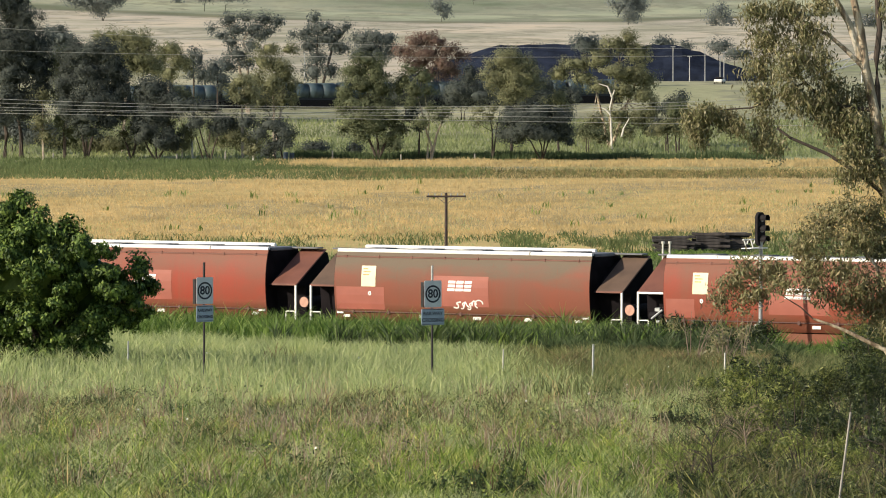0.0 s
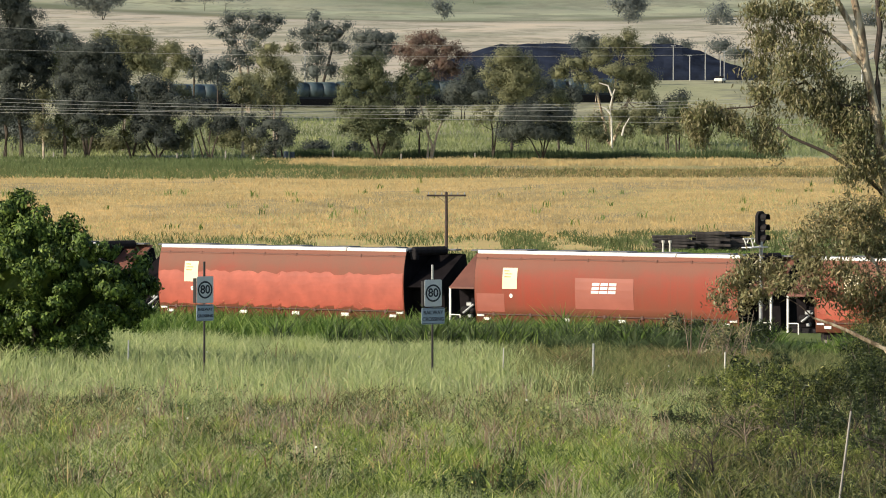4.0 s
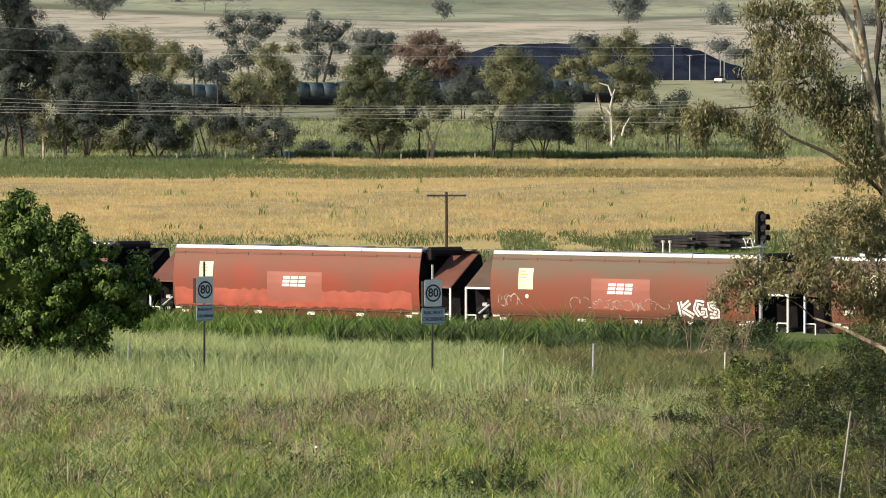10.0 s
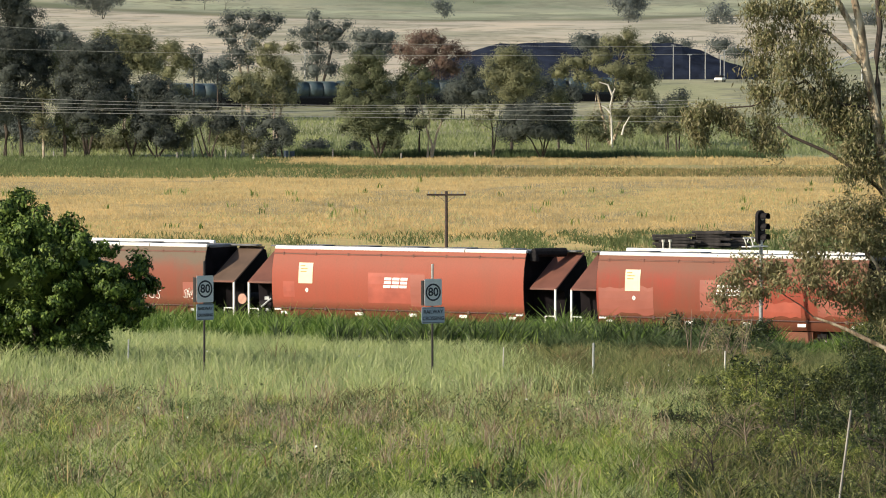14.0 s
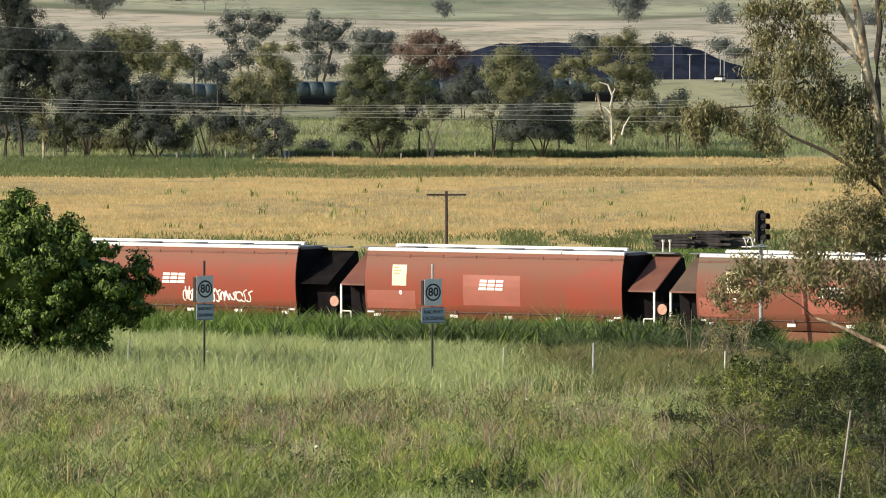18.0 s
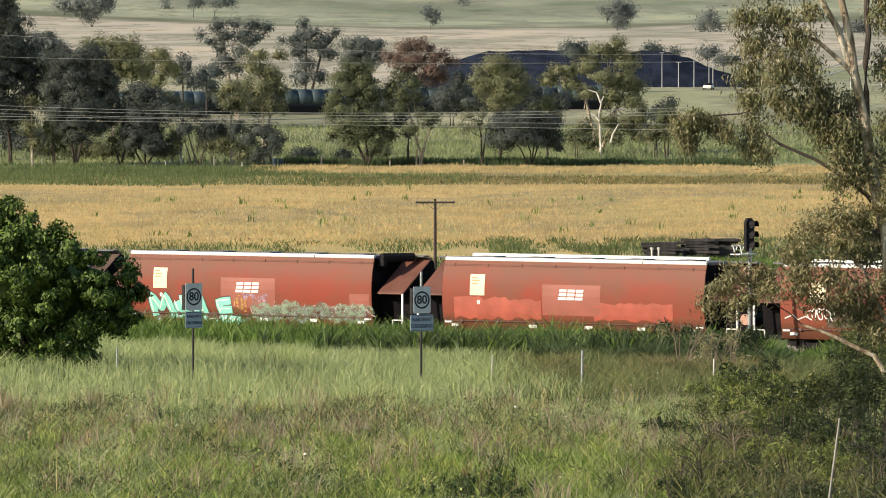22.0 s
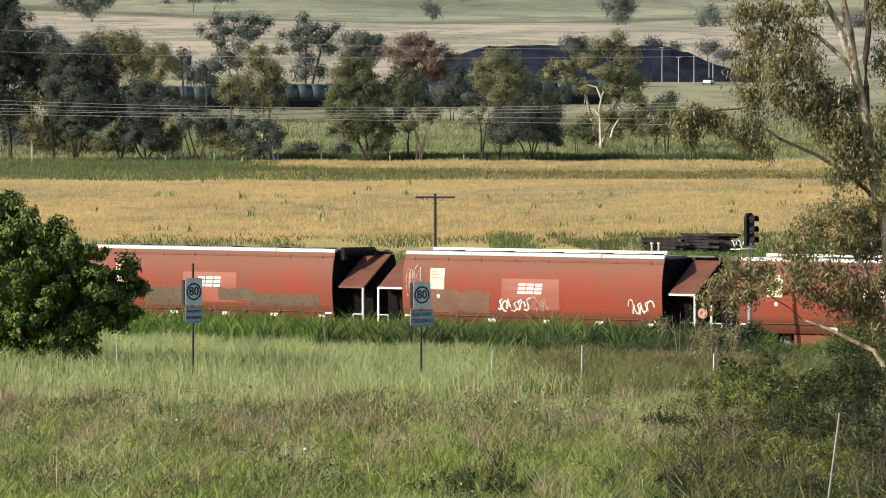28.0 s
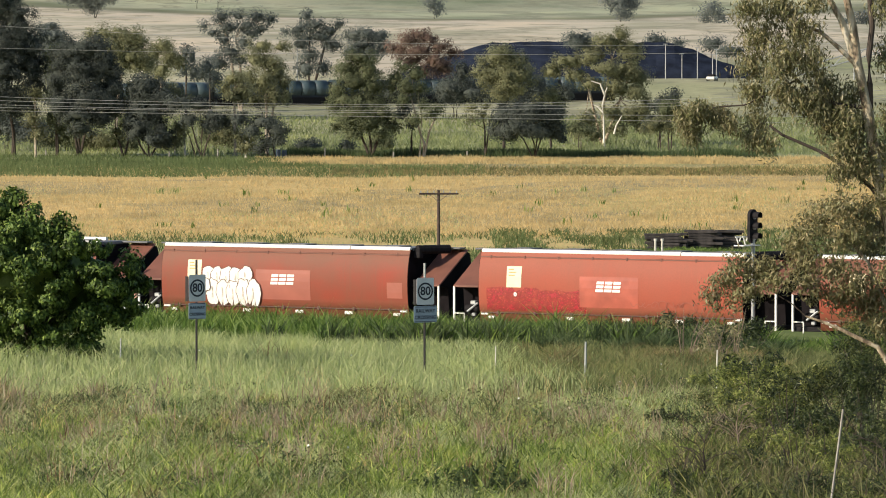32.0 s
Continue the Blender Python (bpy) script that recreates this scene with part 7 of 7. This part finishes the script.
blades("straw_stalks", meadow(2200, 96, 160, 67, keep=-0.1), 0.75, 0.012, 0.35, M_CROP, 68, "pale dry grass stalks above the meadow", 2)


def dabs(name, places, size, height, material, seed, label):
    """Small loose dabs of leaf or blossom above the grass."""
    rng = np.random.default_rng(seed)
    p = np.asarray(places)[:, :3] + np.stack((rng.normal(size=len(places)) * 0.02, rng.normal(size=len(places)) * 0.02, height * rng.uniform(0.6, 1.1, len(places))), 1)
    return tagged(leaf_mesh(name, p, size, size * 0.8, 0.0, material, None, seed, 0.5), label, "flowers" if "blossom" in name else "weeds", kind="stuff")


dabs("white_blossom", meadow(170, 108, 200, 17, keep=0.1), 0.065, 0.6, M_FLOWER, 18, "scattered small white flowers in the meadow")
def weed_spots(n, y0, y1, seed, spread, per):
    rnd = random.Random(seed)
    return [(p + rnd.gauss(0, spread), q + rnd.gauss(0, spread), z, s) for p, q, z, s in meadow(n, y0, y1, seed, 1.0, keep=0.0) for _ in range(per)]


dabs("broad_weeds", weed_spots(1500, 96, 140, 19, 0.14, 14), 0.06, 0.42, M_GRASS_GREEN, 20, "broad-leaved green weeds in the meadow")
dabs("dark_weeds", weed_spots(1300, 96, 150, 71, 0.16, 14), 0.06, 0.42, M_REED_DARK, 72, "dark green leafy weeds in the meadow")
dabs("russet_weeds", weed_spots(520, 98, 160, 73, 0.12, 14), 0.05, 0.5, M_SEED, 74, "russet seeding weeds in the meadow")
blades("dock_stalks", [(a + random.gauss(0, 0.1), b + random.gauss(0, 0.1), z, s) for a, b, z, s in meadow(150, 100, 165, 25, keep=0.1) for _ in range(7)], 0.8, 0.022, 0.08, M_GUMRED, 26, "rusty brown dock stalks in the meadow")


def dock(x, y, n, h, seed):
    """A patch of upright rusty dock stalks."""
    rnd = random.Random(seed)
    spots = [(x + rnd.gauss(0, 0.28), y + rnd.gauss(0, 0.6)) for _ in range(n)]
    return [(p + rnd.gauss(0, 0.03), q, ground_z(p, q), h * rnd.uniform(0.6, 1.2)) for p, q in spots for _ in range(6)]


rnd = random.Random(41)
NEAR_DOCKS = tuple((rnd.uniform(-8.0, 5.0), rnd.uniform(98, 126), rnd.randrange(3, 8), rnd.uniform(0.45, 0.7)) for _ in range(26))
DOCKS = ((-5.7, 182, 6, 0.9), (-5.2, 181, 5, 0.7), (6.2, 190, 4, 0.6), (7.3, 186, 6, 0.7), (8.4, 184, 7, 0.8), (9.0, 188, 6, 0.8), (1.2, 190, 4, 0.7), (-9.0, 130, 4, 0.6), (-2.5, 135, 6, 0.6), (2.2, 140, 5, 0.6))
blades("dock_patches", [p for k, (x, y, n, h) in enumerate(DOCKS + NEAR_DOCKS) for p in dock(x, y, n, h, 700 + k)], 0.9, 0.026, 0.22, M_DOCK, 93, "rusty red-brown dock stalks in patches", 2)


def leafy_weed(x, y, h, seed):
    """A tall dark weed: upright stalks with broad leaves all the way up."""
    rnd = random.Random(seed)
    z = ground_z(x, y)
    root = empty("leafy_weed", x, y, z)
    tagged(root, "tall dark green leafy weed standing in the grass", "weed", "leafy weeds in the meadow")
    pts, ways = [], []
    for k in range(5):
        lean = (rnd.uniform(-0.22, 0.22), rnd.uniform(-0.2, 0.2))
        foot = (rnd.uniform(-0.12, 0.12), rnd.uniform(-0.12, 0.12))
        top = h * rnd.uniform(0.7, 1.1)
        part("stalk", limb(bmesh.new(), [(foot[0], foot[1], -0.05), (foot[0] + lean[0] * 0.5, foot[1] + lean[1] * 0.5, top * 0.55), (foot[0] + lean[0], foot[1] + lean[1], top)], [0.012, 0.009, 0.004], 5), M_REED_DARK, root)
        for q in range(26):
            u = rnd.uniform(0.25, 1.0)
            a = rnd.uniform(0, 6.28)
            r = 0.09 * (1.15 - u)
            pts.append((foot[0] + lean[0] * u + r * math.cos(a), foot[1] + lean[1] * u + r * math.sin(a), top * u))
            ways.append((math.cos(a) * 0.6, math.sin(a) * 0.6, 0.9))
    leaf_mesh("leaves", pts, 0.15, 0.035, -0.2, M_REED_DARK, root, seed, 0.0, np.array(ways), 0.5)


for k, (x, y, h) in enumerate(((0.35, 99.0, 0.62), (0.7, 98.6, 0.7), (1.05, 99.2, 0.66), (1.35, 98.8, 0.72), (1.6, 99.4, 0.55), (0.1, 98.4, 0.5), (-0.25, 99.0, 0.42), (1.9, 100.0, 0.45), (-4.6, 104.0, 0.4), (-2.9, 108.0, 0.42), (3.4, 104.0, 0.5), (-6.3, 100.5, 0.4))):
    leafy_weed(x, y, h, 800 + k)


def in_scrub(n, seed):
    """Places among the scrub on the near slope."""
    rng = np.random.default_rng(seed)
    y = rng.uniform(89, 118, n // 10)
    x = 4.3 + rng.uniform(0, 1, n // 10) ** 1.2 * 5.0 + (y - 89) * 0.02
    out = []
    for p, q in zip(x, y):
        if noise.noise((p * 1.1, q * 0.2, seed)) > -0.05:
            s = rng.uniform(0.6, 1.3)
            out += [(p + u, q + v, ground_z(p, q), s) for u, v in rng.normal(size=(10, 2)) * 0.08]
    return out


blades("scrub_grass", in_scrub(11000, 5), 0.6, 0.026, 0.4, M_SCRUB, 94, "tall yellow-green grass among the scrub", 2)
blades("scrub_straw", in_scrub(4000, 6), 0.8, 0.02, 0.4, M_SCRUB_DRY, 95, "dry brown grass among the scrub", 2)


def weed_band(n, near, far, seed):
    rng = np.random.default_rng(seed)
    out = []
    for a, s, q in zip(rng.uniform(-32, 28, n), rng.uniform(near, far, n), rng.uniform(0, 1, n)):
        x, y = on_track(a, -s)
        out.append((x, y, ground_z(x, y), (1 - 0.45 * math.exp(-((x - 14.9) / 1.4) ** 2)) * (0.62 + 0.5 * (0.5 + 0.5 * noise.noise((a * 0.3, s * 0.3, 2.0))) + 0.7 * noise.noise((a * 1.1, s * 0.6, 5.0)) + 0.2 * q)))
    return out


blades("tall_weeds", weed_band(62000, 6.0, 19.0, 7), 1.12, 0.075, 0.27, M_REED, 8, "tall green weeds in front of the railway line", 2)


def front_reeds(n, seed):
    """Places where the weed band reaches further out from the line."""
    rng = np.random.default_rng(seed)
    out = []
    for a, s, q in zip(rng.uniform(1, 26, n), rng.uniform(14.0, 24.0, n), rng.uniform(0, 1, n)):
        x, y = on_track(a, -s)
        if x < 12.6 and noise.noise((a * 0.35, s * 0.25, 8.0)) > 0.35 - 0.06 * a + 0.05 * (s - 14):
            out.append((x, y, ground_z(x, y), 0.7 + 0.6 * noise.noise((a * 0.9, s * 0.5, 3.0)) + 0.25 * q))
    return out


blades("front_reeds", front_reeds(23000, 17), 1.2, 0.08, 0.27, M_REED_DARK, 18, "dark green reeds standing out before the railway line", 2)
blades("front_weeds", [p for p in front_reeds(9000, 27) if p[0] < 8.5], 1.15, 0.07, 0.3, M_REED, 28, "green weeds standing out before the railway line", 2)


def crop_places(n, y0, y1, seed, grow=1.0):
    rng = np.random.default_rng(seed)
    u = rng.uniform(0, 1, n)
    y = y0 * y1 / (y1 - u * (y1 - y0))
    x = rng.uniform(-1, 1, n) * (y * 0.083 + 4)
    return [(a, b, 0.0, grow * (0.8 + 0.5 * noise.noise((a * 0.08, b * 0.03, 1.0)))) for a, b in zip(x, y) if off_track(a, b) < -14]


def strip(n, y0, y1, x0, x1, seed, grow=1.0, fade=0.0):
    """Places in a strip across the fields; fade thins it out towards its right end."""
    rng = np.random.default_rng(seed)
    x = rng.uniform(x0, x1, n)
    y = rng.uniform(y0, y1, n)
    k = rng.uniform(0, 1, n) > fade * (x - x0) / (x1 - x0)
    return [(a, b, ground_z(a, b), grow * (0.8 + 0.5 * noise.noise((a * 0.15, b * 0.05, seed)))) for a, b in zip(x[k], y[k])]


blades("ripe_crop", crop_places(140000, 392, 704, 9), 0.34, 0.07, 0.5, M_CROP, 10, "ripe golden crop with thin green weeds")
# Dark blades put the shaded foot of the weed band into the colour.
blades("shaded_weeds", [(p, q, ground_z(p, q), 0.9 + 0.6 * noise.noise((p * 0.9, q * 0.3, 3.0))) for p, q, z, s in strip(27000, 203, 214, 2.0, 13.5, 91) if noise.noise((p * 0.7, q * 0.2, 9.0)) > 0.30 - 0.16 * (p - 2)], 0.75, 0.05, 0.45, M_REED_DARK, 92, "weeds in front of the railway line, coloured dark for shade", 2)
blades("slope_weeds", [(p, q, ground_z(p, q), 0.9 + 0.5 * noise.noise((p * 0.9, q * 0.2, 7.0))) for p, q, z, s in strip(14000, 172, 204, 2.4, 11.5, 96) if noise.noise((p * 0.8, q * 0.06, 4.0)) > 0.25 - 0.11 * (p - 2)], 0.62, 0.034, 0.4, M_GRASS_DULL, 97, "dull brownish-green weeds on the slope", 2)
blades("crop_understorey", [p for p in crop_places(26000, 392, 560, 81, 0.9) if noise.noise((p[0] * 0.08, p[1] * 0.015, 6.0)) > 0.05], 0.26, 0.08, 0.6, M_GRASS_PALE, 82, "thin grey-green growth within the crop")
blades("crop_weeds", [(a + random.gauss(0, 0.25), b, z, s) for a, b, z, s in crop_places(70, 410, 640, 31) for _ in range(9)], 0.8, 0.08, 0.25, M_REED, 32, "dark green weeds standing in the crop", 2)
blades("crop_edge_weeds", [p for p in crop_places(30000, 300, 404, 11, 1.0) if noise.noise((p[0] * 0.22, p[1] * 0.05, 4.0)) > 0.0], 0.55, 0.06, 0.5, M_HEADLAND, 12, "green weeds along the edge of the crop", 2)
blades("crop_edge_grass", crop_places(9000, 300, 404, 43, 1.0), 0.4, 0.06, 0.4, M_GRASS_PALE, 44, "pale grass along the edge of the crop")
blades("lineside_weeds", [p for p in strip(11000, 330, 405, 4.0, 30.0, 33) if noise.noise((p[0] * 0.3, p[1] * 0.05, 8.0)) > -0.15], 0.62, 0.06, 0.5, M_HEADLAND, 34, "lush green weeds behind the railway line", 2)
blades("green_headland", [p for p in strip(42000, 600, 700, -66, 6, 35, 1.0, 0.75) if abs(p[1] - 652 + 0.25 * p[0] + 22 * noise.noise((p[0] * 0.05, 0.0, 2.0))) < 34 - 0.25 * p[0]], 0.7, 0.12, 0.5, M_HEADLAND, 36, "green headland strip beside the crop")
blades("brown_headland", strip(15000, 622, 668, -12, 60, 37), 0.55, 0.14, 0.5, M_GRASS_DULL, 38, "brownish stubble strip beside the crop")
blades("left_headland", strip(16000, 680, 742, -70, -20, 45, 1.1, 0.2), 0.7, 0.12, 0.5, M_HEADLAND, 46, "green grass beside the end of the crop")
blades("field_margin_grass", strip(24000, 700, 735, -24, 66, 13), 0.55, 0.14, 0.5, M_CROP, 14, "straw-coloured grass margin beyond the crop")
# A dark reed colour stands in for the shadow strip under the trees.
blades("dark_reeds", strip(20000, 737, 748, -20, 46, 39), 1.1, 0.14, 0.3, M_REED_DARK, 40, "reeds coloured dark for tree shade along the far edge of the field")
blades("green_pasture", strip(34000, 748, 905, -75, 75, 41), 0.9, 0.20, 0.5, M_PASTURE, 42, "tall pale green pasture beyond the tree row")


# ---- clutter behind the line ----
# Made-up timber stacks, added to fill a dark shaded patch behind the line.
def sleeper_stack(x, y, w, rows, seed):
    rnd = random.Random(seed)
    root = empty("sleeper_stack", x, y, 0)
    tagged(root, "added dark timber stack standing in for a shaded hollow among weeds", "timber stack", "sleeper stacks")
    for k in range(rows):
        for q in range(4):
            if k > rows - 4 and rnd.random() < 0.25:
                continue
            bm = bmesh.new()
            shift = rnd.uniform(-0.35, 0.35)
            box(bm, -w / 2 + shift, w / 2 + shift + rnd.uniform(-0.3, 0.3), -0.125, 0.125, -0.085, 0.085, 0.015)
            one = part("sleeper", bm, M_STACK_DARK, root)
            one.matrix_local = pose(0, q * 0.30, k * 0.19 + 0.09, rnd.uniform(-4, 4), rnd.uniform(-3.5, 3.5) if k > 1 else 0, rnd.uniform(-7, 7))


for k, (x, w, rows) in enumerate(((15.2, 2.4, 7), (17.4, 2.0, 8), (19.2, 1.6, 8))):
    sleeper_stack(x, 358 + k, w, rows, k)
blades("stack_weeds", strip(3600, 346, 357, 12.0, 22.0, 47), 0.55, 0.07, 0.35, M_REED, 48, "green weeds before the added dark stacks", 2)
for x in (10.30, 10.62):
    root = empty("vent_pipe", x, 256.0, 0)
    tagged(root, "white lineside vent pipe rising behind the train", "pipe", "white lineside pipes")
    part("pipe", rod(bmesh.new(), (0, 0, -0.2), (0, 0, 4.05), 0.05, n=10), M_PALEWOOD, root)
    part("cap", rod(bmesh.new(), (0, 0, 4.03), (0, 0, 4.13), 0.08, n=10), M_PALEWOOD, root)


# ---- far things ----
def far_train():
    """Blue-grey hopper wagons standing on the far siding."""
    proto = empty("stabled_wagon", 0, 0, 0)
    bm = bmesh.new()
    box(bm, -5.4, 5.4, -1.0, 1.0, 1.0, 4.0, 0.2)
    part("body", bm, M_FARTRAIN, proto)
    for k in range(4):
        bm = bmesh.new()
        rod(bm, (-5.3 + k * 2.66, 0, 2.75), (-2.85 + k * 2.66, 0, 2.75), 1.5, n=20)
        part("lid", bm, M_FARLID, proto, "pale blue rounded lid", True)
    bm = bmesh.new()
    box(bm, -5.4, 5.4, -1.2, 1.2, 0.0, 1.3)
    part("underframe", bm, M_BLACKISH, proto)
    for k in range(9):
        x = -54 + k * 10.1
        y = 946 + 0.5 * (x + 40)
        w = copy_thing(proto, pose(x, y, ground_z(x, y), 0, 0, 26.5))
        tagged(w, "blue-grey hopper wagon stabled behind the trees", "railway wagon", "stabled wagons")
    for o in (*proto.children_recursive, proto):
        bpy.data.objects.remove(o)


far_train()


def heap():
    bm = bmesh.new()
    bmesh.ops.create_grid(bm, x_segments=40, y_segments=20, size=1.0)
    for v in bm.verts:
        u, w = v.co.x, v.co.y
        z = max(0.0, min(1.0, 1.9 * (1 - abs(u)))) * max(0, 1 - abs(w)) ** 0.7
        v.co = Vector((u * 40, w * 14, z * 7.5 + 0.9 * noise.noise((u * 9, w * 5, 1.0)) * z + (-1.5 if z < 0.02 else 0)))
    ob = new("coal_mound", mesh_of("coal_mound", bm, M_COAL))
    ob.matrix_world = pose(30.0, 1150, ground_z(30, 1150) - 0.3)
    tagged(ob, "long black coal heap beyond the trees", "heap")


heap()
for x, y, h in ((47.5, 1130, 7.1), (50.9, 1130, 5.1), (54.0, 1128, 6.5), (57.2, 1130, 5.0), (57.9, 1128, 6.0), (-27.2, 1080, 8.5)):
    root = empty("lamp_post", x, y, ground_z(x, y))
    tagged(root, "tall grey lamp post at the loading yard", "lamp post", "yard lamp posts")
    part("mast", rod(bmesh.new(), (0, 0, -0.3), (0, 0, h), 0.11, 0.08, 8), M_GALV, root)
    part("lamp_head", box(bmesh.new(), -0.5, 0.5, -0.15, 0.15, h, h + 0.16, 0.03), M_GALV, root)


def conveyor():
    """A sloping lattice conveyor over the yard."""
    y = 1120.0
    x0, z0, x1, z1 = 73.0, 10.6, 92.0, 16.0
    g = ground_z(80, y)
    root = empty("conveyor", x0, y, g)
    tagged(root, "pale grey sloping lattice conveyor at the loading yard", "conveyor")
    n = 9
    line = [(19.0 * k / n, z0 - g + (z1 - z0) * k / n) for k in range(n + 1)]
    for side in (-0.8, 0.8):
        for up in (0.0, 1.5):
            part("chord", rod(bmesh.new(), (line[0][0], side, line[0][1] + up), (line[-1][0], side, line[-1][1] + up), 0.12, n=6), M_GALV, root)
        for k in range(n):
            part("brace", rod(bmesh.new(), (line[k][0], side, line[k][1] + (1.5 if k % 2 else 0)), (line[k + 1][0], side, line[k + 1][1] + (0 if k % 2 else 1.5)), 0.07, n=5), M_GALV, root)
    for k in (2, 6, 9):
        part("leg", rod(bmesh.new(), (line[k][0], 0, -0.3), (line[k][0], 0, line[k][1]), 0.16, n=6), M_GALV, root)


conveyor()
for x, y, h in ((-21.1, 736.5, 1.05), (-20.3, 737.0, 0.95)):
    root = empty("drum", x, y, ground_z(x, y))
    tagged(root, "blue steel drum standing below the trees", "drum", "drums below the trees")
    bm = rod(bmesh.new(), (0, 0, -0.05), (0, 0, h), 0.32, n=18)
    for q in (0.33, 0.66, 0.99):
        rod(bm, (0, 0, h * q - 0.03), (0, 0, h * q), 0.34, n=18)
    part("barrel", bm, M_DRUM, root)
    part("lid", rod(bmesh.new(), (0, 0, h), (0, 0, h + 0.02), 0.29, n=18), M_DRUM, root)
for x, h in ((-29.2, 1.2), (-14.8, 1.3), (-35.7, 0.9), (-52.3, 1.0), (-5.6, 0.8), (4.3, 0.9)):
    bm = rod(bmesh.new(), (0, 0, -0.3), (0, 0, h), 0.12, 0.10, 8)
    ob = new("fence_post", mesh_of("fence_post", bm, M_POSTWOOD))
    ob.matrix_world = pose(x, 735.5, ground_z(x, 735.5))
    tagged(ob, "weathered grey wooden fence post below the trees", "post", "fence posts")


def car():
    x, y = 56.2, 1112.0
    root = empty("parked_car", x, y, ground_z(x, y), 78.0)
    tagged(root, "small white car parked at the loading yard", "car")
    bm = bmesh.new()
    box(bm, -2.1, 2.1, -0.85, 0.85, 0.35, 0.95, 0.12)
    part("body", bm, M_WHITE, root)
    bm = bmesh.new()
    box(bm, -1.2, 1.1, -0.75, 0.75, 0.95, 1.45, 0.2)
    part("cabin", bm, M_BLACKISH, root)
    for a in (-1.3, 1.3):
        for b in (-0.8, 0.8):
            part("wheel", rod(bmesh.new(), (a, b - 0.1, 0.32), (a, b + 0.1, 0.32), 0.32, n=12), M_BLACKISH, root)


car()


def motions():
    for n, w in WAGONS.items():
        walk(w, [(t, wagon_pose(n, t)) for t in np.linspace(0.0, 32.0, 17)])


motions()
